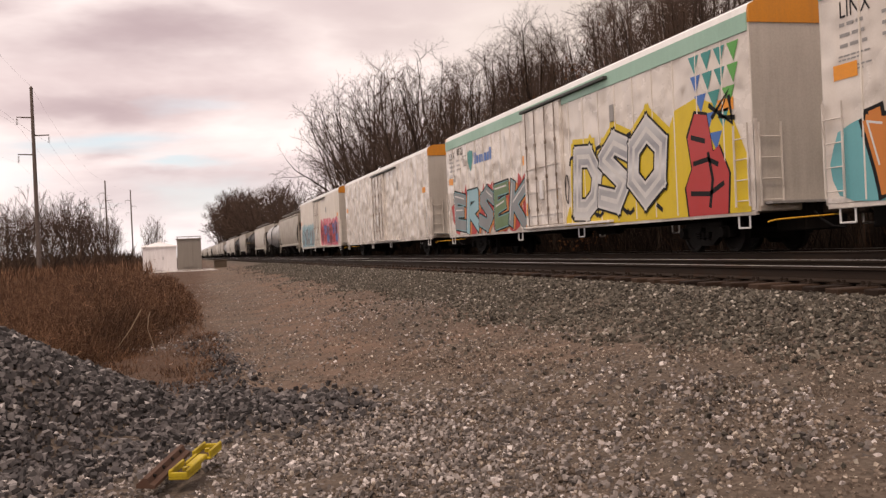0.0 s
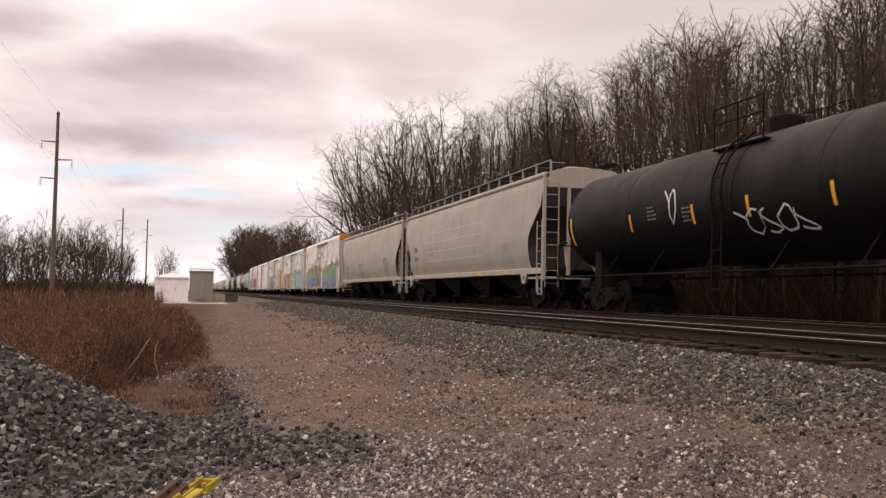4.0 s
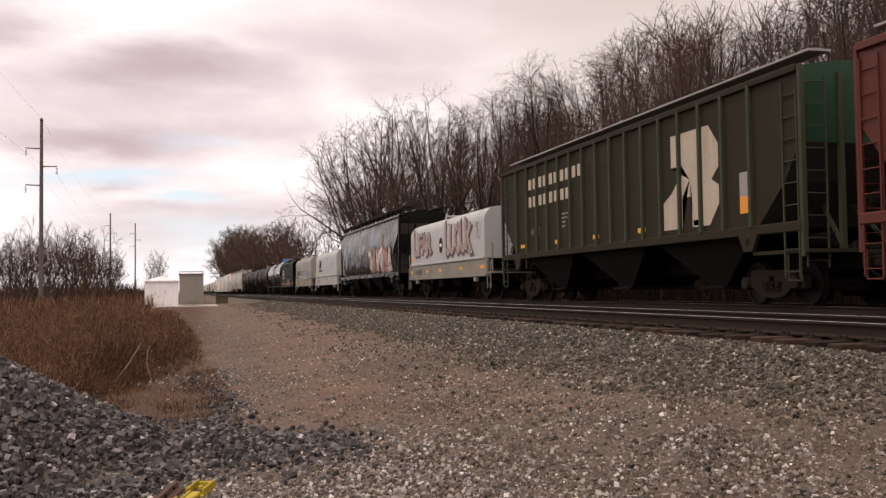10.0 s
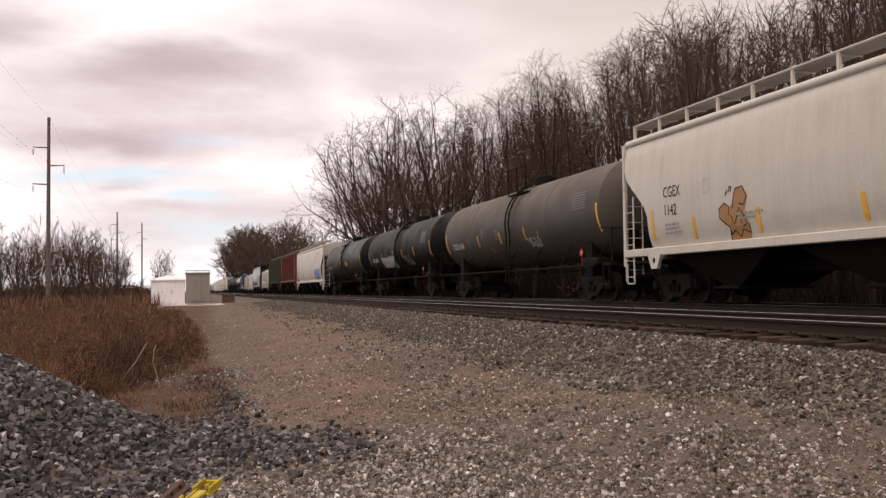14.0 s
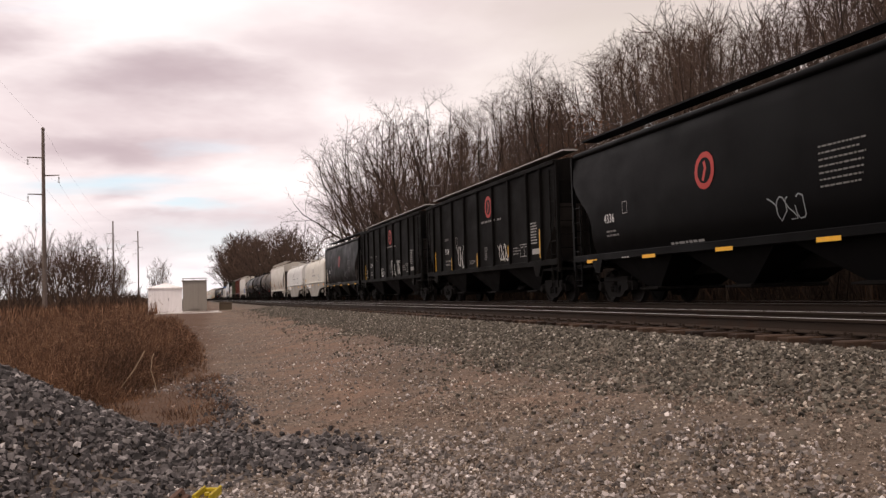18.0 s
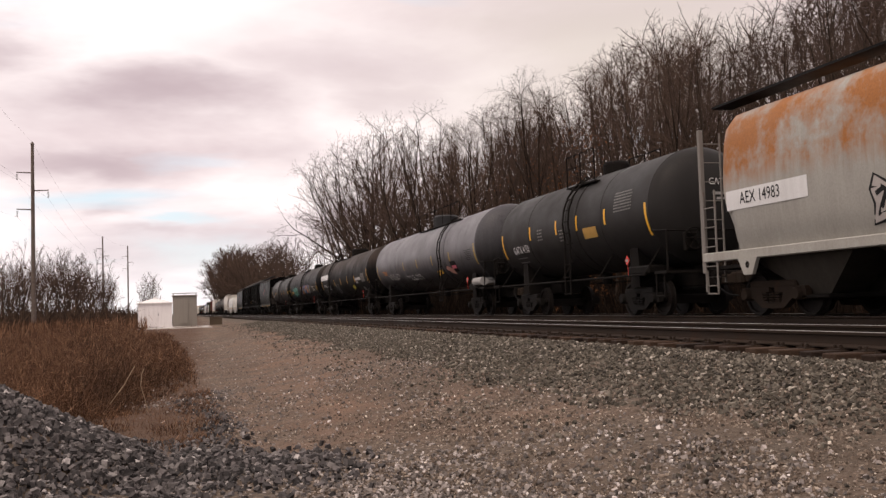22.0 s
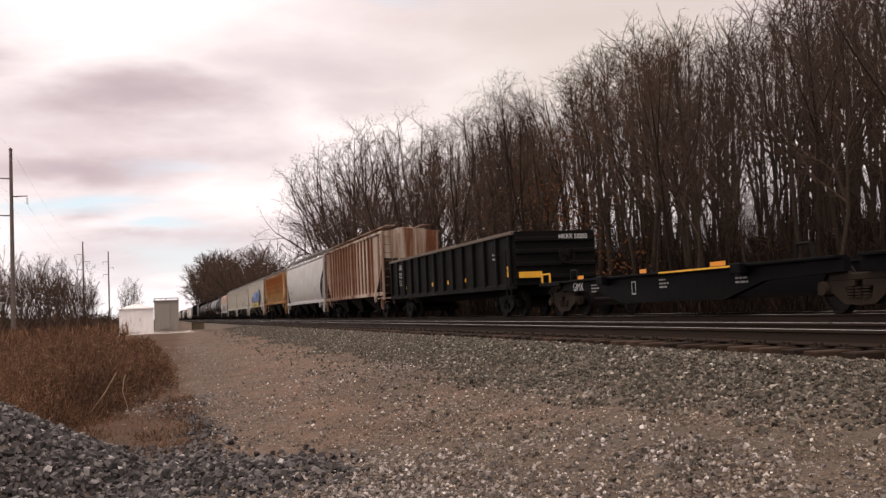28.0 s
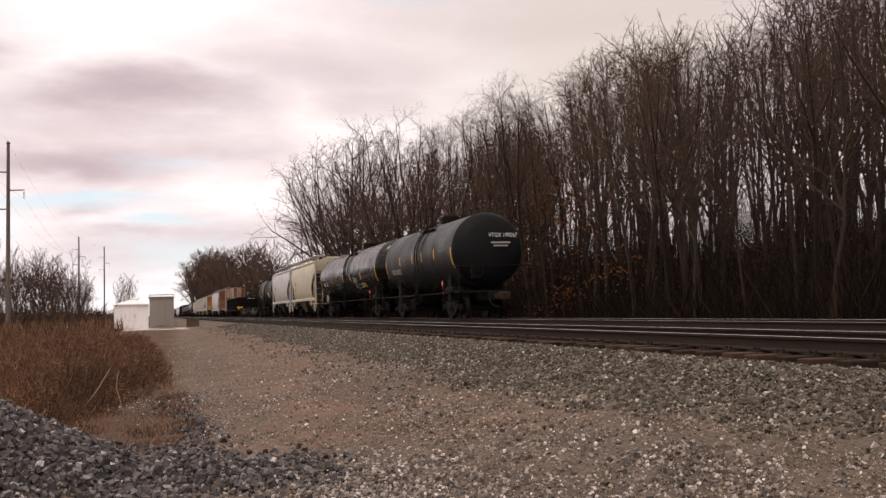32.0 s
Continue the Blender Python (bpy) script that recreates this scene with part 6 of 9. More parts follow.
    brake_wheel(car, -half + 1.4, 1.4, DARK, x=-0.6, r=0.25)
    trucks(car, tr, BROWN_IRON)
    for s in (1, -1):
        coupler(car, s * half, s)
    return place_car(car, front, rear)

# ---- the cars, from the far head of the train to its tail ----
GREY_HOP = paint("light_grey_hopper", (0.385, 0.345, 0.29), 0.45, 0.35)
# Bay colours hold dirt and also the shade beneath the car.
GRIME_SHADE_BAY = paint("grimy_shaded_hopper_bay", (0.052, 0.045, 0.037), 0.6, 0.8, dirtcol=(0.012, 0.010, 0.008))
TAN_BAY = paint("dusty_shaded_tan_bay", (0.13, 0.11, 0.08), 0.6, 0.5, dirtcol=(0.04, 0.032, 0.025))
TAN_HOP = paint("warm_grey_hopper", (0.39, 0.345, 0.28), 0.45, 0.35)
WHITE_HOP = paint("white_hopper", (0.53, 0.49, 0.43), 0.42, 0.28)
CREAM_HOP = paint("cream_hopper", (0.44, 0.385, 0.285), 0.42, 0.25)
SILVER_HOP = paint("cool_white_hopper", (0.41, 0.39, 0.375), 0.4, 0.2)
BLACK_HOP = paint("black_hopper", (0.0022, 0.0021, 0.0022), 0.40, 0.25, gloss=0.03, dirtcol=(0.007, 0.006, 0.0055))
COAL_HOP = paint("dusty_black_hopper", (0.0036, 0.0033, 0.0031), 0.6, 0.45, dirtcol=(0.013, 0.011, 0.0095), gloss=0.03)
GREEN_HOP = paint("faded_green_hopper", (0.026, 0.023, 0.014), 0.65, 0.75, rust=0.3, rustcol=(0.050, 0.032, 0.020), dirtcol=(0.042, 0.031, 0.021))
GREEN_RIB = paint("worn_green_rib", (0.034, 0.042, 0.020), 0.6, 0.8, dirtcol=(0.036, 0.029, 0.019))
RED_HOP = paint("oxide_red_hopper", (0.098, 0.021, 0.014), 0.55, 0.4, dirtcol=(0.05, 0.02, 0.015))
RUST_HOP = paint("rusted_orange_hopper", (0.40, 0.25, 0.10), 0.65, 0.45, rust=0.95, rustcol=(0.27, 0.085, 0.018), dirtcol=(0.13, 0.055, 0.022), streak=0.8)
STREAK_HOP = paint("rust_streaked_hopper", (0.56, 0.49, 0.40), 0.6, 0.5, rust=1.05, rustcol=(0.17, 0.062, 0.026), streak=0.12, dirtcol=(0.14, 0.08, 0.05))
PATCH_HOP = paint("rust_patched_hopper", (0.36, 0.345, 0.31), 0.5, 0.45, rust=0.98, rustcol=(0.42, 0.155, 0.035), streak=2.2, upper_from=(2.55, 3.1))
GATX_HOP = paint("pale_ribbed_hopper", (0.42, 0.385, 0.34), 0.5, 0.4, rust=0.05, rustcol=(0.42, 0.22, 0.08))
# Black and brown tanks turn a paler brown-grey above mid height.
BLACK_TANK = paint("black_tank", (0.006, 0.006, 0.0065), 0.5, 0.3, dirtcol=(0.02, 0.017, 0.015), rust=1.2, rustcol=(0.050, 0.041, 0.037), upper_from=(2.7, 3.8))
GLOSS_TANK = paint("glossy_black_tank", (0.003, 0.0028, 0.0034), 0.11, 0.08, gloss=0.34, dirtcol=(0.016, 0.014, 0.012))
GREY_TANK = paint("weathered_grey_tank", (0.018, 0.017, 0.0165), 0.5, 0.45, dirtcol=(0.034, 0.028, 0.024), gloss=0.12)
DUST_TANK = paint("dusty_brown_grey_tank", (0.050, 0.044, 0.037), 0.55, 0.6, dirtcol=(0.085, 0.066, 0.050), rust=1.0, rustcol=(0.125, 0.088, 0.060), upper_from=(2.9, 3.7))
# Near black below, blue-grey above.
STEEL_TANK = paint("blue_grey_tank", (0.012, 0.0115, 0.012), 0.42, 0.3, dirtcol=(0.03, 0.028, 0.028), rust=1.5, rustcol=(0.175, 0.168, 0.180), upper_from=(1.75, 2.75), gloss=0.2)
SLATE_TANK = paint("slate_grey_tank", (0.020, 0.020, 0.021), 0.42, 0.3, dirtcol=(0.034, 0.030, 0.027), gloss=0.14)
BROWN_TANK = paint("brown_black_tank", (0.006, 0.0055, 0.0055), 0.55, 0.4, dirtcol=(0.016, 0.013, 0.011), rust=1.2, rustcol=(0.062, 0.047, 0.040), upper_from=(2.8, 3.5))
COIL_GREY = paint("grey_coil_hood", (0.40, 0.395, 0.38), 0.42, 0.3, dirtcol=(0.22, 0.2, 0.17))
COIL_WARM = paint("warm_grey_coil_hood", (0.30, 0.275, 0.24), 0.5, 0.5, rust=0.05)
COIL_BLACK = paint("black_coil_hood", (0.003, 0.003, 0.0033), 0.42, 0.2, crinkle=0.14, gloss=0.02, dirtcol=(0.012, 0.011, 0.010))
COIL_BASE = paint("grey_coil_frame", (0.40, 0.39, 0.37), 0.5, 0.5, rust=0.08)
TAN_BASE = paint("dusty_coil_frame", (0.25, 0.225, 0.18), 0.55, 0.7, rust=0.15)
MINT = paint("mint_stripe", (0.30, 0.50, 0.40), 0.4, 0.2)
DASH4 = ((1.3, 1.34, 0.5, 0.14), (3.9, 1.34, 0.5, 0.14), (7.2, 1.34, 0.5, 0.14), (10.6, 1.34, 0.5, 0.14), (14.0, 1.34, 0.5, 0.14))
UP4 = ((1.6, 1.55, 0.12, 0.75), (3.6, 1.5, 0.12, 0.5), (6.2, 1.5, 0.12, 0.5), (9.4, 1.5, 0.12, 0.5), (13.2, 1.5, 0.12, 0.75))


# far head of the train
def head_of_train():
    grey = hopper(114.6, 95.4, "light grey covered hopper car near the head of the train", GREY_HOP, bays=3, under=DARK, rails=False)
    silver = tank(132.6, 117.6, "pale grey tank car near the head of the train", paint("pale_tank", (0.42, 0.42, 0.42), 0.4, 0.3), placards=False)
    white = hopper(154.0, 135.4, "white covered hopper car near the head of the train", WHITE_HOP, bays=3, under=DARK, rails=False)
    black = tank(172.6, 157.0, "black tank car near the head of the train", BLACK_TANK, placards=False)
    u = 176.0
    for i in range(22):
        src, long = ((grey, 19.2), (white, 18.6), (grey, 19.2), (silver, 15.0), (white, 18.6), (black, 15.6))[(i * 5 + i // 3) % 6]
        extra = 2.6 if long < 16 else 1.4
        TRAIN.append((copy_thing(src, pose(0, 0, 0)), u + extra / 2 + long / 2))
        u += long + extra


head_of_train()

SPRAY = {
    "red": paint("spray_red", (0.451, 0.041, 0.041), 0.45, 0.15), "pink": paint("spray_pink", (0.615, 0.131, 0.180), 0.45, 0.15), "teal": paint("spray_teal", (0.131, 0.394, 0.426), 0.45, 0.15),
    "sky": paint("spray_sky_blue", (0.262, 0.451, 0.508), 0.45, 0.15), "green": paint("spray_green", (0.082, 0.344, 0.057), 0.45, 0.15), "orange": paint("spray_orange", (0.574, 0.197, 0.041), 0.45, 0.15),
    "yellow": paint("spray_yellow", (0.656, 0.476, 0.025), 0.45, 0.15), "blue": paint("spray_blue", (0.049, 0.115, 0.344), 0.45, 0.15), "white": paint("spray_white", (0.615, 0.599, 0.574), 0.45, 0.2),
    "grey": paint("spray_grey", (0.230, 0.246, 0.254), 0.45, 0.2), "black": paint("spray_black", (0.015, 0.015, 0.016), 0.5, 0.1), "rose": paint("spray_faded_rose", (0.451, 0.230, 0.180), 0.55, 0.3),
    "rust_spray": paint("spray_rust_orange", (0.36, 0.19, 0.08), 0.5, 0.3), "leaf": paint("spray_leaf_green", (0.082, 0.312, 0.082), 0.5, 0.2), "lime": paint("spray_lime_green", (0.180, 0.344, 0.041), 0.5, 0.2), "aqua": paint("spray_aqua", (0.164, 0.377, 0.410), 0.5, 0.15),
    "purple": paint("spray_purple", (0.180, 0.041, 0.107), 0.5, 0.2), "dull_green": paint("spray_dull_green", (0.131, 0.213, 0.107), 0.5, 0.2),
    "maroon": paint("spray_maroon", (0.205, 0.025, 0.041), 0.5, 0.2),
}
S = SPRAY


def outline_letters(car, y, z, w, h, n, mat, prof, seed, pen=0.06, fill=None):
    """Round outlined shapes of a quick throw-up, unreadable."""
    rng = random.Random(seed)
    step = w / n
    for i in range(n):
        cx, cz, rx, rz, ph = (i + 0.5) * step, z + h / 2, step * 0.52, h * 0.5 * rng.uniform(0.8, 1.05), rng.uniform(0, 6)
        pts = [(cx + rx * (1 + 0.18 * sin(3 * a + ph)) * cos(a), cz + rz * (1 + 0.12 * sin(2 * a + ph)) * sin(a)) for a in [2 * pi * k / 24 for k in range(24)]]
        if fill:
            decal(car, "graffiti_fill", *fan([pts]), fill, y, prof, 0.011 + 0.0006 * i)
        decal(car, "graffiti_outline", *strokes([pts + pts[:1]], pen), mat, y, prof, 0.0125 + 0.0006 * i)
        inner = [(a * 0.35 + (i + 0.5) * step * 0.65, b * 0.4 + (z + h * 0.55) * 0.6) for a, b in pts[3:16]]
        decal(car, "graffiti_stroke", *strokes([inner], pen), mat, y, prof, 0.0131 + 0.0006 * i)


def art_far_reefer(car, L, prof):
    graffiti(car, L / 2 - 1.0, 0.95, 8.0, 1.7, 6, [S["grey"], S["sky"], S["grey"]], S["black"], prof, S["sky"], seed=3)
    graffiti(car, -1.9, 0.95, 9.0, 1.8, 6, [S["maroon"], S["red"], S["blue"]], S["black"], prof, S["pink"], seed=5)


reefer(93.0, 69.6, "white insulated box car with orange ends and faded graffiti", body=paint("worn_white_reefer", (0.74, 0.68, 0.60), 0.4, 0.3, wave=0.05), art=art_far_reefer)
reefer(66.7, 43.3, "plain white insulated box car with an orange end", mark="", art=None)


def art_dso(car, L, prof):
    rng = random.Random(11)
    for k in range(8):
        decal(car, "graffiti_cloud", *fan([[(a, max(b, 0.84)) for a, b in blob(0.6 + 1.15 * k, 1.7 + 0.22 * sin(k * 2.0), 0.95, 1.0, rng, 18, 0.2, True)]]), S["red"], L / 2 - 0.9, prof, 0.0075 + 0.0003 * k)
    wildstyle(car, "ERSEK", L / 2 - 1.0, 1.1, 8.8, 1.35, [S["grey"], S["sky"], S["grey"], S["dull_green"]], prof, S["black"], S["aqua"], S["white"], seed=11, block=S["orange"])
    # yellow ground: a halo round the letters and a field down to the sill
    shapes = [(ch, dx, up, wide, [[(dx + wide * u + 0.12 * v, 1.22 + up + 1.62 * v) for u, v in pts] for pts in LETTERS[ch]]) for ch, dx, up, wide in (("D", 0.55, 0.0, 1.65), ("S", 2.4, 0.1, 1.65), ("O", 4.25, 0.22, 1.7))]
    for ch, dx, up, wide, lines in shapes:
        layered(car, "graffiti_cloud", fat_lines(lines, 1.02), S["yellow"], -1.8, prof, 0.0070, 0.84)
        decal(car, "graffiti_cloud", *fan([blob(dx + 0.85, 1.85 + up, 1.0, 0.9, random.Random(8), 22, 0.05)]), S["yellow"], -1.8, prof, 0.0108)
    decal(car, "graffiti_cloud", *fan([[(-0.3, 0.84), (9.55, 0.84), (9.55, 1.9), (9.2, 2.5), (8.9, 3.0), (7.6, 3.45), (6.6, 3.3), (5.5, 1.9), (3.0, 1.5), (0.1, 1.4)]]), S["yellow"], -1.8, prof, 0.0064)
    steel_fill = spray_bands("spray_silver", [(0.0, (0.55, 0.54, 0.53)), (0.3, (0.30, 0.30, 0.31)), (0.5, (0.62, 0.61, 0.60)), (0.75, (0.26, 0.26, 0.28)), (1.0, (0.50, 0.50, 0.50))], 1.1, 3.1)
    for k, (ch, dx, up, wide, lines) in enumerate(shapes):
        for mat, width, off in ((S["black"], 0.72, 0.0140), (S["white"], 0.60, 0.0158), (steel_fill, 0.46, 0.0176), (S["white"], 0.13, 0.0194)):
            layered(car, "graffiti_letter", fat_lines(lines, width), mat, -1.8, prof, off + k * 0.0085, 0.84)
        for line in ([(dx + 0.1, 1.15), (dx - 0.15, 1.05), (dx - 0.3, 1.15)], [(dx + 0.1, 2.85 + up), (dx - 0.2, 2.8 + up), (dx - 0.25, 2.6 + up)], [(dx + 1.3, 1.2), (dx + 1.6, 1.05)]):
            decal(car, "graffiti_stroke", *strokes([line], 0.11), S["black"], -1.8, prof, 0.0135)
    # a plain red and black patch beside the letters
    patch = [(7.1, 0.84), (8.7, 0.84), (8.8, 1.7), (8.45, 2.3), (8.2, 2.2), (8.0, 3.0), (7.5, 3.1), (7.15, 2.6), (7.3, 1.9), (7.0, 1.5)]
    decal(car, "graffiti_patch", *fan([[(7.9 + (a - 7.9) * 1.08, max(0.84, 1.9 + (b - 1.9) * 1.06)) for a, b in patch]]), S["black"], -1.8, prof, 0.0115)
    decal(car, "graffiti_patch", *fan([patch]), S["red"], -1.8, prof, 0.0121)
    for line in ([(7.2, 1.35), (8.0, 1.3), (8.6, 1.5)], [(8.0, 2.2), (8.15, 1.6), (8.0, 1.0)], [(7.35, 2.0), (8.0, 2.05), (8.4, 1.9)], [(7.3, 2.6), (7.9, 2.45)], [(8.2, 2.9), (8.9, 3.4), (8.5, 2.9), (9.1, 2.8)], [(8.1, 3.2), (9.0, 2.7), (8.9, 3.3)]):
        decal(car, "graffiti_stroke", *strokes([line], 0.11), S["black"], -1.8, prof, 0.0145)
    tag_scrawl(car, -1.45, 1.5, 0.5, 0.9, S["black"], prof, 3, 0.05, 2)


reefer(40.1, 17.1, "white insulated box car with green stripe and yellow-silver graffiti", stripe=MINT, crest=True, art=art_dso, mark="LINX", number="89023")


def art_teal(car, L, prof):
    for k, (a, zz, col) in enumerate(((0.5, 2.1, "teal"), (1.7, 2.3, "leaf"), (3.0, 2.15, "teal"), (4.3, 2.4, "leaf"), (5.6, 2.2, "teal"), (6.9, 2.4, "leaf"), (8.2, 2.2, "teal"), (9.2, 1.6, "leaf"))):
        decal(car, "graffiti_cloud", *fan([[(u, max(v, 0.84)) for u, v in blob(a, zz - 0.55, 0.95, 0.72, random.Random(k), 16, 0.1)]]), S[col], L / 2 - 0.6, prof, 0.0075 + 0.0002 * k)
    wildstyle(car, 11, L / 2 - 1.2, 1.0, 8.0, 1.3, [S["orange"], S["white"], S["rust_spray"], S["rose"], S["yellow"]], prof, S["black"], None, S["white"], seed=21, pen=0.4)
    for k in range(7):
        decal(car, "graffiti_cloud", *fan([blob(0.7 + 1.25 * k, 1.95 + 0.25 * sin(k * 2.1), 0.80, 0.85, random.Random(k + 30), 18, 0.07)]), S["black"], -2.0, prof, 0.0075 + 0.0003 * k)
        decal(car, "graffiti_cloud", *fan([blob(0.7 + 1.25 * k, 1.95 + 0.25 * sin(k * 2.1), 0.72, 0.75, random.Random(k + 30), 18, 0.07)]), S["lime"], -2.0, prof, 0.0098 + 0.0003 * k)
    decal(car, "graffiti_cloud", *fan([[(0.2, 0.84), (9.2, 0.84), (9.0, 1.35), (0.3, 1.3)]]), S["purple"], -2.0, prof, 0.0121)
    wildstyle(car, 8, -2.3, 1.02, 8.6, 1.35, [S["sky"], S["aqua"], S["sky"]], prof, S["purple"], S["white"], S["white"], seed=22, pen=0.38)
    tag_scrawl(car, -1.2, 1.35, 0.5, 0.7, S["maroon"], prof, 5, 0.04, 2)


reefer(14.9, -8.2, "white insulated box car with green stripe and teal graffiti", stripe=MINT, crest=True, art=art_teal, mark="LINX", number="85")
FADE = spray_bands("spray_green_to_blue", [(0.0, (0.030, 0.035, 0.14)), (0.22, (0.045, 0.16, 0.36)), (0.42, (0.07, 0.29, 0.42)), (0.58, (0.10, 0.32, 0.10)), (0.8, (0.085, 0.30, 0.035)), (1.0, (0.035, 0.10, 0.03))], 0.9, 2.75)


def art_green(car, L, prof):
    rng = random.Random(31)
    for k in range(16):
        decal(car, "graffiti_cloud", *fan([[(a, max(b, 0.84)) for a, b in blob(0.2 + 1.3 * k, 1.75 + 0.3 * sin(k * 1.9), 0.85, 0.78, rng, 16, 0.12)]]), S["pink"], L / 2 - 1.0, prof, 0.0058 + 0.00025 * k)
    wildstyle(car, "MPALE", L / 2 - 1.1, 1.02, 8.0, 1.55, FADE, prof, S["black"], S["white"], None, seed=31, rise=0.3, block=S["rust_spray"])
    decal(car, "graffiti_cloud", *fan([[(8.0, 0.84), (10.1, 0.84), (10.0, 1.35), (9.4, 1.5), (9.2, 2.1), (8.5, 2.4), (8.1, 1.8)]]), S["pink"], L / 2 - 1.1, prof, 0.0071)
    wildstyle(car, "EMINUT", -2.0, 1.0, 9.0, 1.6, FADE, prof, S["black"], S["white"], None, seed=32, rise=0.35, lean=0.22, block=S["rust_spray"])
    piece(car, "20", 0.7, 1.75, 0.85, 0.5, S["leaf"], flat(1.70), S["black"], seed=33)
    graffiti(car, 0.9, 1.05, 1.7, 0.6, 3, S["leaf"], S["black"], flat(1.70), None, seed=33)


reefer(-10.6, -33.9, "white insulated box car with orange end and green-blue graffiti", art=art_green, mark="AOKX", number="115796", brakes=BLACK)


def art_itfx(car, L, prof):
    tag_scrawl(car, L / 2 - 7.5, 1.6, 2.2, 0.8, S["black"], prof, 4, 0.05, 4)
    tag_scrawl(car, -L / 2 + 5.2, 1.7, 1.2, 0.9, S["black"], prof, 9, 0.05, 3)
    tag_scrawl(car, L / 2 - 4.4, 1.7, 0.6, 0.8, S["dull_green"], prof, 2, 0.018, 2)


hopper(-36.1, -57.9, "warm grey covered hopper car with curved sides and pale markings", TAN_HOP, ztop=4.62, bays=4, under=DARK, mark="ITFX", number="700829", dashes=DASH4 + ((17.5, 1.34, 0.5, 0.14),), art=art_itfx, roofdark=BLACK)


def art_furx(car, L, prof):
    decal(car, "side_crease", *rects([(5.0, 14.5, z, z + 0.035) for z in (2.0, 2.45, 2.9, 3.35)]), paint("hopper_crease", (0.54, 0.50, 0.43), 0.45, 0.3), L / 2, prof, 0.01)
    bars(car, L / 2 - 5.8, 2.2, 0.9, 0.4, 3, paint("faded_red_print", (0.42, 0.20, 0.15), 0.6, 0.3), prof)


hopper(-59.1, -80.5, "light grey covered hopper car with curved sides and clean markings", GREY_HOP, ztop=4.62, bays=4, under=DARK, mark="FURX", number="863766", dashes=DASH4 + ((17.5, 1.34, 0.5, 0.14),), art=art_furx, roofdark=BLACK)


def art_tank_white(car, L, prof):
    tag_scrawl(car, 2.0, 2.2, 0.6, 0.9, S["white"], prof, 4, 0.06, 2)
    tag_scrawl(car, -1.0, 1.8, 2.8, 0.55, S["white"], prof, 6, 0.05, 5)


tank(-82.6, -99.2, "black tank car with yellow end bars and scrawled tags", BLACK_TANK, art=art_tank_white)
tank(-102.6, -119.8, "black tank car with white scrawled tags", BLACK_TANK, art=art_tank_white, yellow=False)


def art_ctcx(car, L, prof):
    decal(car, "placard", *rects([(0, 0.42, 2.35, 2.62), (0, 0.42, 2.08, 2.35)]), paint("lemon_placard", (0.75, 0.68, 0.08), 0.5, 0.2), 0.5, prof, 0.013)
    decal(car, "placard", *rects([(0, 0.75, 2.28, 2.6)]), ORANGE, -2.6, prof, 0.013)


tank(-122.6, -139.6, "black tank car with yellow bars and orange placard", BLACK_TANK, mark="CTCX", number="801866", art=art_ctcx)


def art_gbrx(car, L, prof):
    decal(car, "placard", *rects([(0, 0.85, 2.75, 3.2)]), YELLOW, -2.0, prof, 0.013)
    for k in range(4):
        bars(car, 4.6 - 2.4 * k, 2.3, 0.55, 0.5, 5, WHITE, prof, 0.012)


tank(-142.5, -158.6, "new glossy black tank car with blue valve housing", GLOSS_TANK, R=1.50, mark="GBRX", number="716753", housing=paint("blue_housing", (0.03, 0.16, 0.42), 0.45, 0.2), rail=paint("dark_grey_rail", (0.05, 0.05, 0.05), 0.45, 0.3), art=art_gbrx)


def horse_sign(car, y, z, h, mat, prof, off=0.016, wide=1.0):
    """The railway's sign as plain shapes: slanted bars and a block."""
    v, f = [], []
    for i in range(5):
        n = len(v)
        zz = z + h * i / 5
        v += [(0.12 * i, zz), (0.9 * h + 0.05 * i, zz), (0.9 * h + 0.05 * i + 0.03, zz + h * 0.12), (0.12 * i + 0.05, zz + h * 0.12)]
        f.append((n, n + 1, n + 2, n + 3))
    n = len(v)
    v += [(h * 1.15, z), (h * 1.65, z), (h * 1.75, z + h), (h * 1.3, z + h)]
    f.append((n, n + 1, n + 2, n + 3))
    n = len(v)
    v += [(h * 1.85, z), (h * 2.35, z), (h * 2.5, z + h), (h * 2.0, z + h)]
    f.append((n, n + 1, n + 2, n + 3))
    decal(car, "railway_sign", [(a * wide, b) for a, b in v], f, mat, y, prof, off)
    decal(car, "railway_sign", *rects([(0.24 * i, 0.24 * i + 0.18, z - 0.3, z - 0.16) for i in range(9)]), mat, y, prof, off)


def art_ns_black(car, L, prof):
    horse_sign(car, L / 2 - 1.5, 2.2, 0.6, WHITE, prof)
    outline_letters(car, -0.6, 1.0, 2.0, 0.85, 2, S["maroon"], prof, 41, 0.06, S["rose"])
    for k, line in enumerate(("COVERS TO BE APPLIED", "TO CAR SERIES", "NS 162240-162389")):
        end_lettering(car, line, -0.95, -L / 2 + 0.35, 2.95 - 0.24 * k, 0.15, WHITE)


coil_car(-161.0, -173.6, "black covered coil car with dark wrapped hood", COIL_BLACK, paint("black_coil_frame", (0.006, 0.006, 0.0065), 0.5, 0.4), z0=1.55, z1=3.75, sharp=True, art=art_ns_black, number="NS 162277", ink=WHITE, brackets=1)


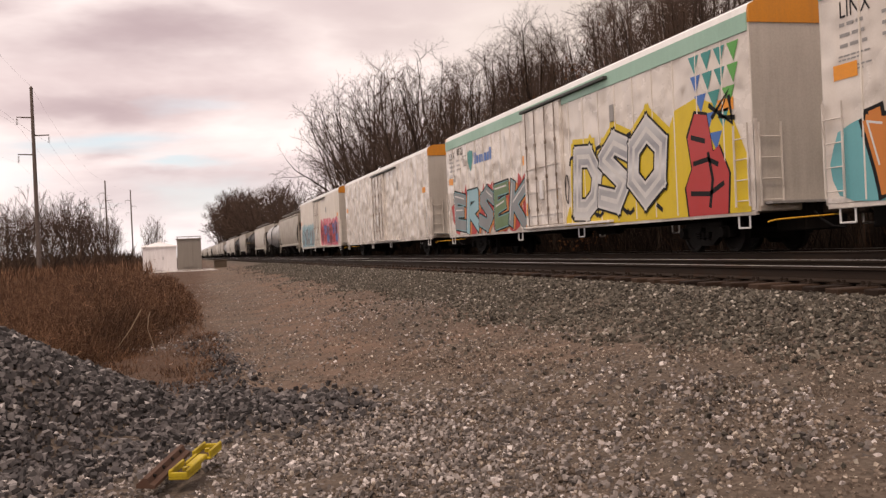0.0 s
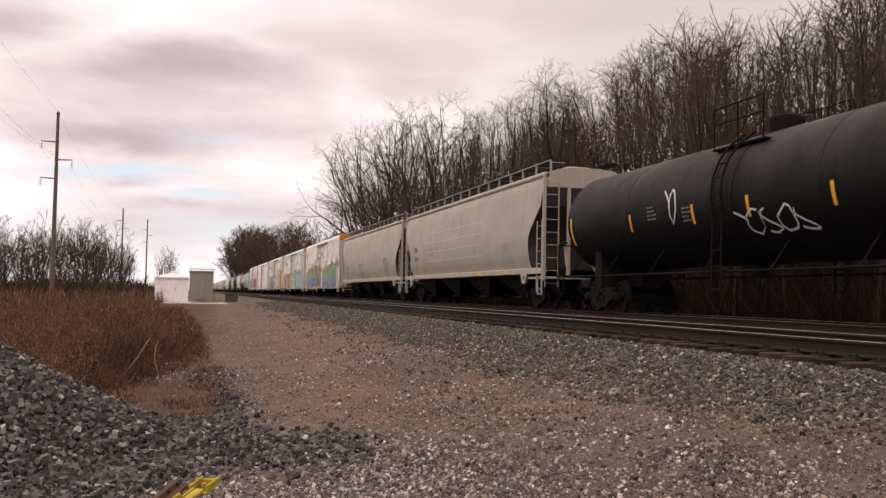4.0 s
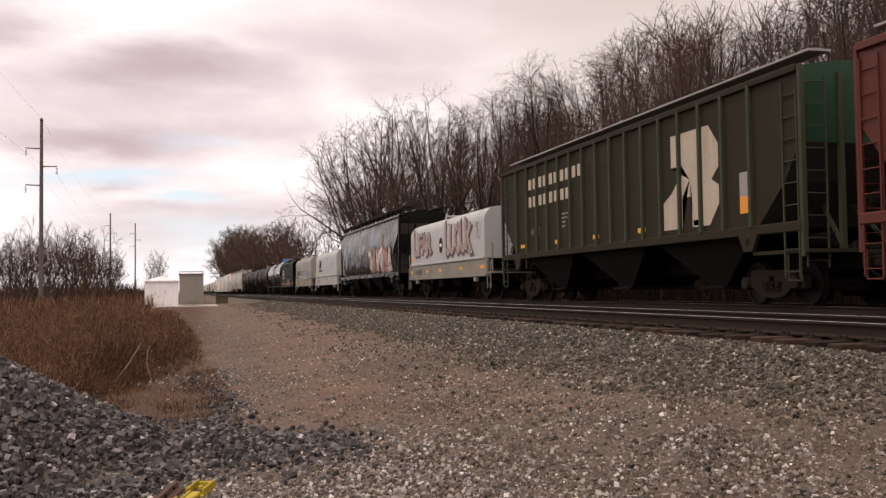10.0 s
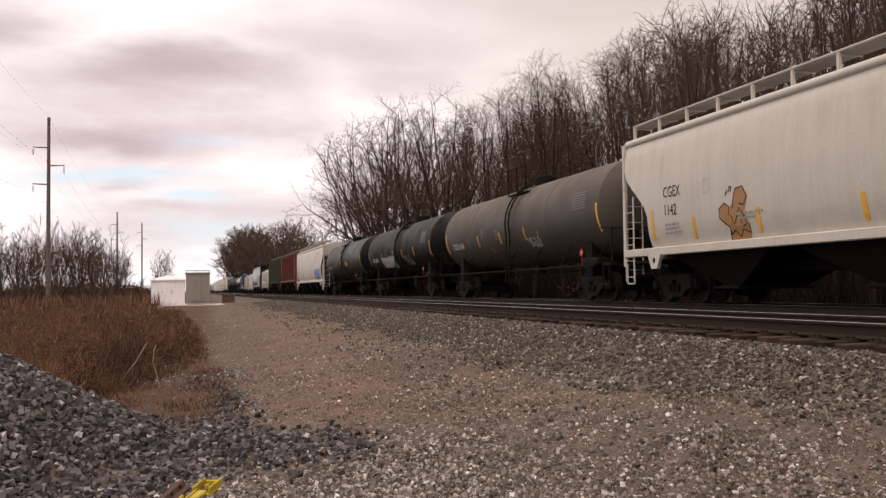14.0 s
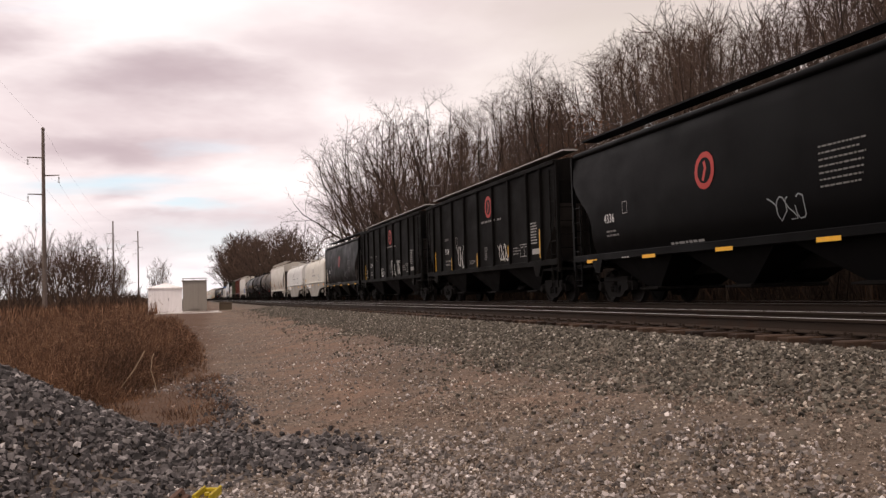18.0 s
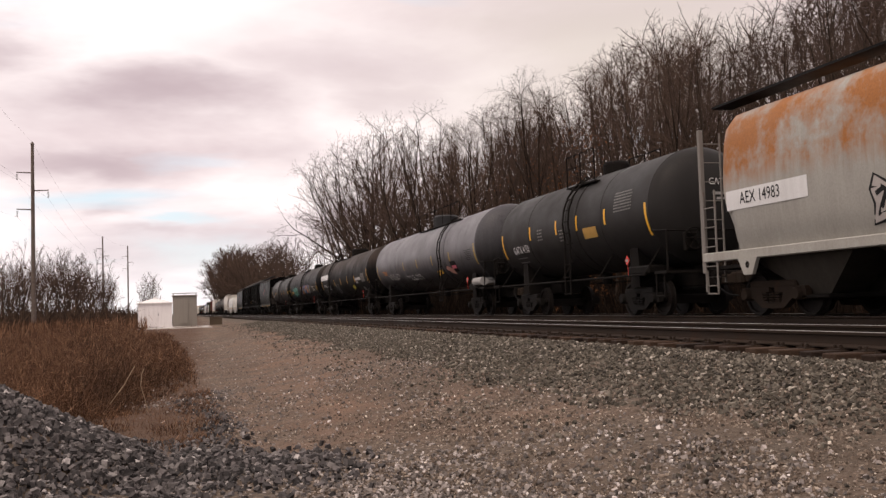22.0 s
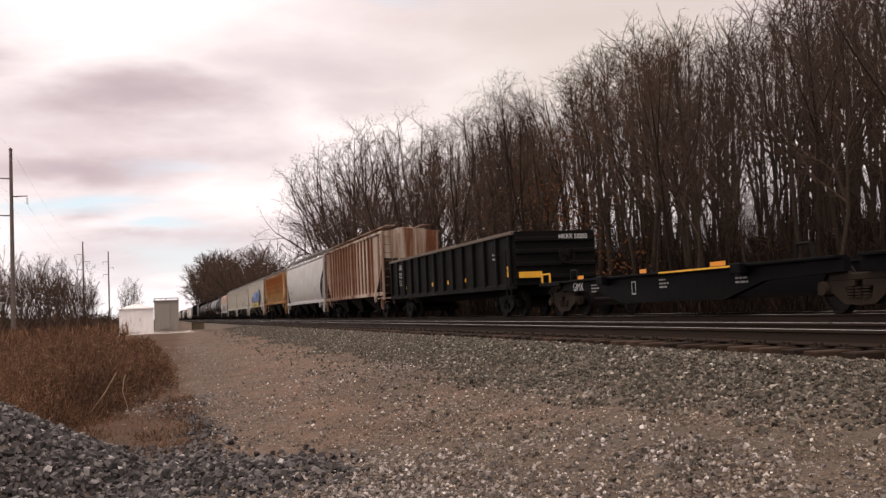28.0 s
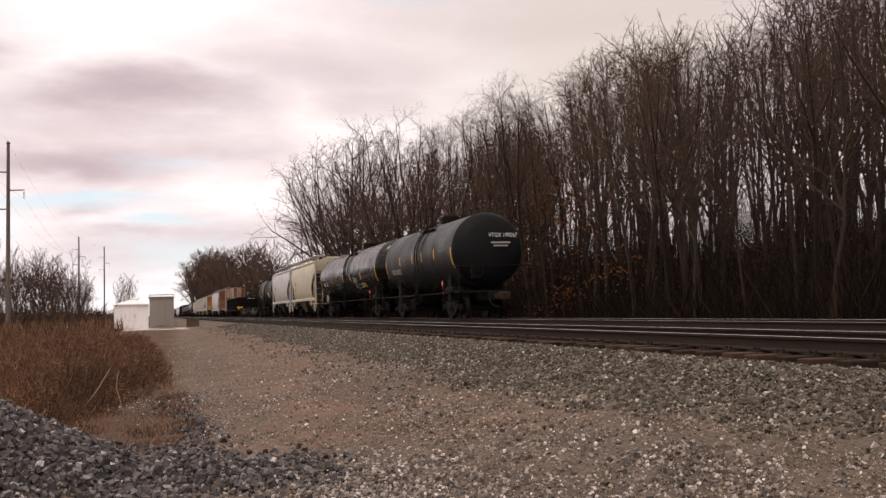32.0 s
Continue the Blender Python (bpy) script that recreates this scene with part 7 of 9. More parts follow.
def art_ns_warm(car, L, prof):
    horse_sign(car, 5.4, 2.0, 0.42, INK, prof, wide=2.5)
    tag_scrawl(car, 5.7, 1.68, 1.9, 0.28, S["black"], prof, 3, 0.03, 6)
    tag_scrawl(car, 3.7, 1.64, 1.0, 0.28, S["white"], prof, 6, 0.03, 5)
    pale = two_tone("spray_pale_sage", (0.26, 0.30, 0.20), (0.19, 0.25, 0.20), 1.6, 2.1)
    peach = two_tone("spray_pale_peach", (0.42, 0.31, 0.16), (0.30, 0.31, 0.20), 1.6, 2.2)
    piece(car, "CHEV", 2.65, 1.68, 3.6, 0.76, [pale, pale, peach, pale], prof, S["white"], S["black"], None, None, seed=44, gap=1.0, shift=0.1, rim_w=0.05)
    outline_letters(car, -1.65, 1.60, 3.3, 0.72, 3, S["blue"], prof, 45, 0.05)
    tag_scrawl(car, -0.9, 1.75, 0.6, 0.28, S["white"], prof, 9, 0.03, 3)
    chalk = paint("faint_chalk", (0.50, 0.47, 0.43), 0.6, 0.4)
    for k, line in enumerate(([(0, 2.66), (0.4, 2.92)], [(0, 2.92), (0.4, 2.66)], [(0.75, 2.66), (0.75, 2.92)], [(0.75, 2.8), (1.1, 2.8)], [(1.1, 2.66), (1.1, 2.92)], [(1.4, 2.92), (1.4, 2.66), (1.7, 2.66)], [(2.1, 2.92), (2.1, 2.66), (2.4, 2.66)], [(2.7, 2.66), (2.7, 2.92)])):
        decal(car, "chalk_mark", *strokes([line], 0.05), chalk, 2.3, prof, 0.012)
    decal(car, "white_strip", *rects([(0, 2.6, 1.60, 1.66)]), WHITE, -0.4, prof, 0.056)


coil_car(-176.2, -188.9, "weathered warm grey covered coil car with tags", COIL_WARM, TAN_BASE, art=art_ns_warm, number="NS 163168")


def art_ns_clean(car, L, prof):
    horse_sign(car, L / 2 - 2.2, 2.35, 0.6, INK, prof)
    bars(car, -L / 2 + 3.0, 2.2, 1.0, 0.45, 3, GREYINK, prof, 0.014)


coil_car(-191.8, -204.2, "clean light grey covered coil car", COIL_GREY, COIL_BASE, art=art_ns_clean, number="NS 162514")


def art_black_hopper(car, L, prof):
    wildstyle(car, 6, -1.4, 1.55, 6.6, 1.15, [S["white"], S["rose"], S["white"]], prof, S["rose"], S["black"], None, seed=51, pen=0.26, low=1.4)
    decal(car, "sill_line", *rects([(0.2, 11.5, 1.32, 1.40)]), paint("gold_line", (0.42, 0.24, 0.06), 0.5, 0.3), L / 2, prof, 0.012)
    decal(car, "railway_sign", *fan([blob(0, 3.3, 0.4, 0.4, random.Random(3), 10, 0.05)]), paint("dull_gold", (0.22, 0.17, 0.08), 0.5, 0.2), -5.5, prof, 0.012)


hopper(-206.4, -226.0, "glossy black covered hopper car with pale graffiti", paint("glossy_black_hopper", (0.0025, 0.0024, 0.0026), 0.20, 0.1, gloss=0.13, wave=0.05, dirtcol=(0.016, 0.014, 0.012)), ztop=4.55, bays=4, under=BLACK, rails=True, endmat=BLACK, railmat=BLACK, roofdark=BLACK, art=art_black_hopper)


def art_ns_bubble(car, L, prof):
    blush = paint("spray_dusty_rose", (0.36, 0.245, 0.215), 0.55, 0.3)
    line = paint("spray_dark_plum", (0.10, 0.055, 0.055), 0.5, 0.2)
    piece(car, "UFAR", 5.6, 2.12, 3.5, 1.0, blush, prof, line, S["white"], None, None, seed=61, gap=1.04, tops=(1.05, 0.95, 0.9, 0.85))
    decal(car, "railway_sign", *fan([blob(0, 2.40, 0.32, 0.36, random.Random(3), 16, 0.02)]), INK, 0.30, prof, 0.016)
    decal(car, "railway_sign", *rects([(-0.2, 0.2, 2.34, 2.47)]), WHITE, 0.30, prof, 0.02)
    piece(car, "UUOUK", -0.35, 1.98, 4.1, 1.15, blush, prof, line, S["white"], None, None, seed=62, gap=1.06)
    tag_scrawl(car, -5.0, 2.35, 0.7, 0.75, S["black"], prof, 12, 0.025, 4)


coil_car(-228.5, -241.6, "grey covered coil car with faded pink graffiti", COIL_GREY, TAN_BASE, art=art_ns_bubble, number="NS 162810", brackets=1)


def art_bn(car, L, prof):
    cream = paint("faded_cream_sign", (0.50, 0.42, 0.33), 0.6, 0.45)
    off = 0.012
    # the railway's name as plain blocks, two in each bay between the ribs
    for row, (z, bays) in enumerate(((3.68, 5), (3.10, 4))):
        for k in range(bays):
            for h in (0, 1):
                decal(car, "railway_sign", *rects([(0, 0.27, z, z + 0.34)]), cream, 6.02 - 0.94 * k - 0.42 * h, prof, off)
    dim = paint("dim_cream_number", (0.22, 0.20, 0.15), 0.6, 0.4)
    lettering(car, "44 180", 5.85, 2.15, 0.26, dim, prof, off)
    bars(car, 3.1, 2.2, 0.5, 0.5, 4, dim, prof, off)
    v = [(0, 1.75), (0.9, 1.75), (0.9, 2.45), (1.35, 2.45), (1.35, 1.75), (2.1, 1.75), (2.5, 2.2), (2.5, 2.6), (2.2, 2.75), (2.5, 3.0), (2.5, 3.5), (2.1, 3.95), (0.4, 3.95), (0.4, 3.2), (0.9, 3.2), (0.9, 3.0), (0.4, 2.6), (0, 2.4)]
    decal(car, "railway_sign", [(1.25, 2.85)] + v, [(0, i, i % len(v) + 1) for i in range(1, len(v) + 1)], cream, -3.4, prof, off)
    for y in (6.86, 3.70, 0.80, -2.0, -4.8):
        decal(car, "reflector", *rects([(0, 0.42, 1.78, 1.90)]), YELLOW, y, prof, off)
    decal(car, "placard", *rects([(0, 0.45, 1.9, 2.25)]), ORANGE, -L / 2 + 2.1, prof, off)
    decal(car, "placard", *rects([(0, 0.45, 2.25, 2.75)]), GREYINK, -L / 2 + 2.1, prof, off)


hopper(-243.5, -261.1, "faded brown-green ribbed covered hopper car with cream sign", GREEN_HOP, ztop=4.55, curved=False, ribs=16, rib_at=[0.94 * (k - 7.5) + (0.1 if k == 15 else -0.1 if k == 0 else 0) for k in range(16)], ribmat=GREEN_RIB, cut=1.4, bays=3, under=DARK, rails=False, art=art_bn, endmat=paint("fresh_green_end", (0.010, 0.045, 0.020), 0.5, 0.4), post=GREEN_RIB, iron=BROWN_IRON, zs=1.6)


def art_red(car, L, prof):
    pale = paint("pale_red_print", (0.62, 0.45, 0.38), 0.6, 0.3)
    decal(car, "railway_sign", *rects([(0.62 * i, 0.42 + 0.62 * i, 3.0, 3.22) for i in range(6)]), pale, -1.5, prof, 0.012)
    for z in (2.6, 2.1):
        bars(car, L / 2 - 2.5, z, 0.9, 0.3, 1, pale, prof, 0.012, 0.1)
    bars(car, -1.5, 1.7, 1.2, 0.4, 3, pale, prof, 0.012)
    for k in range(6):
        decal(car, "reflector", *rects([(0, 0.25, 1.52, 1.7)]), YELLOW, L / 2 - 2.2 - 2.5 * k, prof, 0.012)
    decal(car, "placard", *rects([(0, 0.35, 1.7, 2.15)]), pale, -L / 2 + 3.4, prof, 0.012)


hopper(-262.7, -281.1, "oxide red ribbed covered hopper car with pale lettering", RED_HOP, ztop=4.5, curved=False, ribs=17, bays=3, under=DARK, rails=False, art=art_red, zs=1.6)


def art_equx(car, L, prof):
    outline_letters(car, L / 2 - 4.3, 1.45, 2.9, 1.0, 4, S["black"], prof, 77, 0.026)
    for z in (3.62, 3.74, 3.86):
        decal(car, "side_crease", *rects([(0.1, L - 0.1, z, z + 0.022)]), paint("hopper_crease", (0.54, 0.50, 0.43), 0.45, 0.3), L / 2, prof, 0.008)
    tag_scrawl(car, -1.0, 1.5, 1.8, 0.9, S["black"], prof, 5, 0.03, 4)
    graffiti(car, -4.6, 1.35, 3.9, 1.1, 4, paint("spray_dull_blue", (0.20, 0.26, 0.42), 0.5, 0.2), S["blue"], prof, None, S["white"], seed=71)
    bars(car, -5.0, 2.9, 0.9, 0.6, 4, GREYINK, prof, 0.012)


hopper(-282.4, -303.7, "white covered hopper car with curved sides and thin tags", WHITE_HOP, ztop=4.42, bays=4, under=DARK, mark="EQUX", number="16279", dashes=DASH4, art=art_equx, railmat=WHITE_HOP)


def art_orange_placard(car, L, prof):
    decal(car, "placard", *rects([(0, 0.9, 2.2, 2.5)]), paint("dull_orange_placard", (0.45, 0.26, 0.06), 0.6, 0.3), -1.6, prof, 0.013)


tank(-305.5, -322.1, "dusty slate-black tank car with yellow bars", SLATE_TANK, headmat=BLACK_TANK, mark="GATX", number="221732", art=art_orange_placard, manway=0.85)


def art_crgx(car, L, prof):
    graffiti(car, 4.2, 1.72, 3.6, 0.62, 6, S["grey"], S["white"], prof, None, seed=81)
    tag_scrawl(car, -1.8, 1.75, 2.0, 0.5, S["grey"], prof, 8, 0.06, 5)


tank(-325.4, -342.1, "matt black tank car with white tags", BLACK_TANK, mark="CRGX", number="290905", art=art_crgx)


def art_crgx_dusty(car, L, prof):
    decal(car, "stencil_box", *strokes([[(0, 2.18), (0.26, 2.18), (0.26, 2.46), (0, 2.46), (0, 2.18)]], 0.02), GREYINK, L / 2 - 3.4, prof, 0.012)
    tag_scrawl(car, L / 2 - 6.0, 1.78, 0.8, 0.42, S["grey"], prof, 8, 0.025, 5)
    tag_scrawl(car, L / 2 - 10.7, 1.82, 1.2, 0.32, S["white"], prof, 14, 0.04, 6)
    decal(car, "graffiti_tag", *strokes([[(1.2, 1.9), (1.18, 2.3)]], 0.04), S["white"], L / 2 - 10.7, prof, 0.013)


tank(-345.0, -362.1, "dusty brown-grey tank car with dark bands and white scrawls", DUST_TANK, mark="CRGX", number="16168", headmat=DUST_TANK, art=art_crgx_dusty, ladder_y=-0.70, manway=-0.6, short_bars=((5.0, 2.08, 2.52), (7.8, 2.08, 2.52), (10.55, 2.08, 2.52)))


def sketched_figure(car, y, z, h, prof):
    """A loosely sketched sprayed figure: pale orange body with thin dark curls, unreadable."""
    body = [(0.28, 0.0), (0.92, 0.0), (0.98, 0.28), (0.86, 0.55), (0.98, 0.78), (0.88, 1.0), (0.62, 0.98), (0.55, 0.76), (0.42, 0.66), (0.24, 0.74), (0.05, 0.64), (0.04, 0.46), (0.22, 0.36), (0.34, 0.24)]
    body = [(u * h * 1.1, z + v * h) for u, v in body]
    decal(car, "graffiti_fill", *fan([body]), S["rust_spray"], y, prof, 0.011)
    curls = [[(0.28, 0.0), (0.36, 0.25), (0.2, 0.36), (0.04, 0.46), (0.05, 0.64), (0.24, 0.75), (0.4, 0.66), (0.36, 0.5)],
             [(0.5, 0.62), (0.56, 0.85), (0.64, 1.0), (0.86, 1.02), (0.98, 0.82), (0.86, 0.66), (0.72, 0.7)],
             [(0.42, 0.5), (0.5, 0.3), (0.62, 0.45), (0.7, 0.62), (0.82, 0.5), (0.9, 0.3), (0.78, 0.25), (0.72, 0.4)],
             [(0.3, 0.1), (0.5, 0.2), (0.62, 0.05), (0.76, 0.2), (0.96, 0.12), (0.98, 0.3)], [(0.3, 0.9), (0.36, 1.0)], [(0.42, 0.96), (0.44, 1.06), (0.5, 1.04), (0.48, 0.95)]]
    for line in curls:
        decal(car, "graffiti_stroke", *strokes([[(u * h * 1.1, z + v * h) for u, v in line]], 0.03), S["black"], y, prof, 0.0125)


def art_cgex(car, L, prof):
    sketched_figure(car, L / 2 - 4.75, 1.38, 1.08, prof)
    tag_scrawl(car, -1.2, 1.45, 2.2, 1.0, S["black"], prof, 7, 0.06, 4)
    sketched_figure(car, -4.9, 1.38, 1.08, prof)


hopper(-363.9, -382.3, "white covered hopper car with orange graffiti figures and yellow dashes", WHITE_HOP, ztop=4.30, bays=3, under=DARK, mark="CGEX", number="1142", dashes=UP4, art=art_cgex, railmat=WHITE_HOP)


def art_aok(car, L, prof):
    decal(car, "number_board", *rects([(0, 3.3, 1.2, 1.5)]), WHITE, L / 2 - 1.6, prof, 0.014)
    horse_sign(car, 1.0, 2.5, 0.4, GREYINK, prof)
    tag_scrawl(car, -2.5, 1.75, 1.6, 0.6, S["grey"], prof, 3, 0.05, 3)


coil_car(-385.3, -400.9, "white covered coil car with deep belly and dusty frame", paint("white_coil_hood", (0.60, 0.59, 0.56), 0.4, 0.35), COIL_WARM, belly=True, art=art_aok, number="AOK 494027", z1=3.7, shoulder=0.8)
coil_car(-403.0, -416.9, "cream covered coil car with deep belly", paint("cream_coil_hood", (0.58, 0.55, 0.48), 0.45, 0.4), COIL_WARM, belly=True, art=art_aok, number="AOK 494031", z1=3.7, shoulder=0.8)


def red_badge(car, a, z, prof, off=0.012):
    m = paint("badge_red", (0.36, 0.030, 0.024), 0.5, 0.2)
    decal(car, "badge", *fan([blob(0, z, 0.42, 0.42, random.Random(1), 18, 0.01)]), m, a, prof, off)
    decal(car, "badge", *fan([blob(0, z, 0.29, 0.29, random.Random(1), 18, 0.01)]), BLACK_HOP, a, prof, off + 0.002)
    decal(car, "badge", *strokes([[(-0.06, z - 0.22), (0.05, z + 0.05), (-0.02, z + 0.2)]], 0.10), m, a, prof, off + 0.004)


def art_carbon_round(car, L, prof):
    red_badge(car, 0.3, 2.95, prof)
    for k in range(7):
        bars(car, -L / 2 + 4.3, 2.80 - 0.12 * k, 1.3, 0.07, 1, DIMINK, prof, 0.012, 0.15)
    decal(car, "stencil_box", *strokes([[(0, 2.36), (0.26, 2.36), (0.26, 2.66), (0, 2.66), (0, 2.36)]], 0.025), GREYINK, L / 2 - 3.5, prof, 0.012)
    lettering(car, "4336", L / 2 - 2.3, 2.18, 0.24, WHITE, prof, 0.012, stretch=1.0)
    bars(car, L / 2 - 2.4, 1.75, 0.8, 0.22, 2, DIMINK, prof, 0.012)
    side = flat(1.56)
    for y in (L / 2 - 1.0, L / 2 - 4.5, 0.0, -L / 2 + 4.5, -L / 2 + 1.7):
        decal(car, "reflector", *rects([(0, 0.7, 1.14, 1.23)]), YELLOW, y, side, 0.006)
    bars(car, L / 2 - 3.3, 1.15, 0.7, 0.08, 1, GREYINK, side, 0.006)
    bars(car, L / 2 - 5.8, 1.34, 1.6, 0.12, 1, GREYINK, prof, 0.012, 0.1)
    tag_scrawl(car, -2.0, 1.6, 1.2, 0.5, S["grey"], prof, 4, 0.03, 4)


def art_carbon_rib(number, badge_y, tags):
    def art(car, L, prof):
        red_badge(car, badge_y, 3.62, prof)
        bars(car, badge_y + 0.95, 2.95, 1.75, 0.17, 1, DIMINK, prof, 0.012, 0.05)
        bars(car, badge_y - 1.05, 2.93, 0.5, 0.17, 1, DIMINK, prof, 0.012, 0.05)
        lettering(car, number, 5.2, 2.10, 0.24, WHITE, prof, 0.012, stretch=1.0)
        bars(car, 5.2, 2.55, 0.65, 0.24, 1, paint("ghost_grey_marking", (0.07, 0.066, 0.064), 0.6, 0.3), prof, 0.012, 0.05)
        bars(car, 5.1, 1.52, 0.85, 0.30, 2, DIMINK, prof, 0.012)
        decal(car, "stencil_box", *strokes([[(0, 2.4), (0.28, 2.4), (0.28, 2.72), (0, 2.72), (0, 2.4)]], 0.025), GREYINK, 3.45, prof, 0.012)
        bars(car, 1.4, 1.52, 0.9, 0.16, 3, DIMINK, prof, 0.012)
        bars(car, -0.7, 1.6, 0.45, 0.5, 7, DIMINK, prof, 0.012)
        bars(car, -4.1, 1.62, 0.8, 0.30, 3, DIMINK, prof, 0.012)
        decal(car, "stencil_box", *strokes([[(0, 1.58), (0.8, 1.58), (0.8, 1.98), (0, 1.98), (0, 1.58)], [(0.4, 1.58), (0.4, 1.98)], [(0.1, 1.9), (0.3, 1.9)], [(0.5, 1.9), (0.7, 1.9)]], 0.03), GREYINK, -4.85, prof, 0.012)
        bars(car, -5.95, 1.90, 0.6, 0.75, 8, GREYINK, prof, 0.012, 0.2)
        decal(car, "stencil_plate", *rects([(0, 0.8, 1.60, 1.78)]), GREYINK, -6.05, prof, 0.012)
        for y, z0, z1 in ((6.98, 1.36, 2.28), (4.2, 1.38, 1.92), (0.36, 1.40, 1.92), (-3.50, 1.62, 2.02), (-6.74, 1.45, 2.40)):
            decal(car, "reflector", *rects([(0, 0.10, z0, z1)]), YELLOW, y, prof, 0.014)
        for k, (y, z, w, h, n, pen) in enumerate(tags):
            tag_scrawl(car, y, z, w, h, S["white"], prof, 20 + k, pen, n)
    return art


hopper(-418.0, -434.0, "black covered hopper car with red round badge", BLACK_HOP, ztop=4.35, bays=3, under=BLACK, rails=False, railmat=BLACK, roofdark=BLACK, art=art_carbon_round)
hopper(-435.0, -452.0, "dusty black ribbed hopper car with red badge and pale top edge", COAL_HOP, ztop=4.45, curved=False, ribs=9, rib_at=(-7.05, -5.75, -3.83, -1.92, 0.0, 1.92, 3.83, 5.75, 7.05), cut=1.2, bays=3, under=BLACK, rails=False, roofdark=GRATE, art=art_carbon_rib("3084", -0.95, ((6.6, 1.45, 0.6, 0.5, 3, 0.04), (2.0, 1.45, 0.9, 0.5, 4, 0.05), (-1.1, 1.45, 1.1, 0.85, 5, 0.06), (-2.6, 1.5, 1.1, 0.75, 5, 0.07))))
hopper(-453.3, -470.1, "dusty black ribbed hopper car with red badge and white stencils", COAL_HOP, ztop=4.45, curved=False, ribs=9, rib_at=(-7.05, -5.75, -3.83, -1.92, 0.0, 1.92, 3.83, 5.75, 7.05), cut=1.2, bays=3, under=BLACK, rails=False, roofdark=GRATE, art=art_carbon_rib("3126", -1.3, ((3.35, 1.42, 1.2, 0.95, 4, 0.05), (-2.3, 1.5, 1.2, 0.62, 5, 0.045))))
hopper(-471.4, -487.4, "clean black covered hopper car with red round badge and white stencils", BLACK_HOP, ztop=4.45, bays=3, under=BLACK, rails=False, railmat=BLACK, roofdark=BLACK, art=art_carbon_round)


def art_repaint(car, L, prof):
    for a, w in ((3.2, 1.5), (4.9, 3.0)):
        decal(car, "repaint_patch", *rects([(0, w, 3.05 + 0.1 * i, 3.15 + 0.1 * i) for i in range(7)]), paint("grey_repaint", (0.075, 0.072, 0.07), 0.5, 0.3), L / 2 - a, prof, 0.012)


tank(-489.2, -506.2, "matt black tank car with yellow bars and grey patches", GREY_TANK, mark="CRGX", number="290657", headmat=BLACK_TANK, art=art_repaint)


def art_utlx(car, L, prof):
    graffiti(car, L / 2 - 3.0, 1.8, 3.2, 0.9, 4, paint("spray_dark_green", (0.03, 0.16, 0.09), 0.5, 0.2), S["teal"], prof, None, seed=101)
    graffiti(car, 1.2, 1.9, 6.2, 0.85, 6, [S["blue"], S["orange"], S["grey"]], S["black"], prof, None, seed=102)
    tag_scrawl(car, -L / 2 + 3.0, 2.1, 1.7, 0.4, S["white"], prof, 6, 0.05, 5)


tank(-509.0, -528.4, "long black tank car with dark green and blue graffiti", BLACK_TANK, R=1.52, zc=2.75, mark="UTLX", number="950184", ink=YELLOW, art=art_utlx)


def art_procor(car, L, prof):
    for k in range(6):
        decal(car, "owner_sign", *rects([(0.64 * k, 0.53 + 0.64 * k, 2.70 + 0.075 * r, 2.775 + 0.075 * r) for r in range(5)]), WHITE, 9.45, prof, 0.02)
    tag_scrawl(car, 6.7, 1.95, 1.5, 0.3, S["grey"], prof, 4, 0.05, 6)
    tag_scrawl(car, 2.95, 1.6, 1.1, 0.65, S["grey"], prof, 8, 0.06, 4)
    decal(car, "placard", *fan([[(0, 1.92), (0.85, 2.04), (0.98, 1.84), (0.1, 1.72)]]), paint("dull_lemon_placard", (0.42, 0.34, 0.04), 0.6, 0.3), -3.7, prof, 0.05)
    decal(car, "label_plate", *rects([(0, 1.85, 2.26, 2.43)]), WHITE, -5.38, prof, 0.012)
    lettering(car, "LIQUEFIED PETROLEUM GAS", -5.42, 2.29, 0.105, INK, prof, 0.020, stretch=0.80)
    decal(car, "label_plate", *rects([(0, 0.75, 2.08, 2.20)]), GREYINK, -5.45, prof, 0.012)
    decal(car, "stencil_table", *rects([(0, 1.15, 2.12, 2.65)]), DIMINK, -7.43, prof, 0.016)
    for r in range(5):
        bars(car, -7.50, 2.16 + 0.095 * r, 1.0, 0.055, 1, INK, prof, 0.022, 0.3)
    decal(car, "label_plate", *rects([(0, 0.5, 1.62, 1.82)]), DIMINK, -6.95, prof, 0.03)


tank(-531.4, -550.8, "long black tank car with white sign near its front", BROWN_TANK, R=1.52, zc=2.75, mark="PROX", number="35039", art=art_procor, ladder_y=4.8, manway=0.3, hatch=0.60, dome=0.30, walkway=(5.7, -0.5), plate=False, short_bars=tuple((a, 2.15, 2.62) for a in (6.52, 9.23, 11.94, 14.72)))


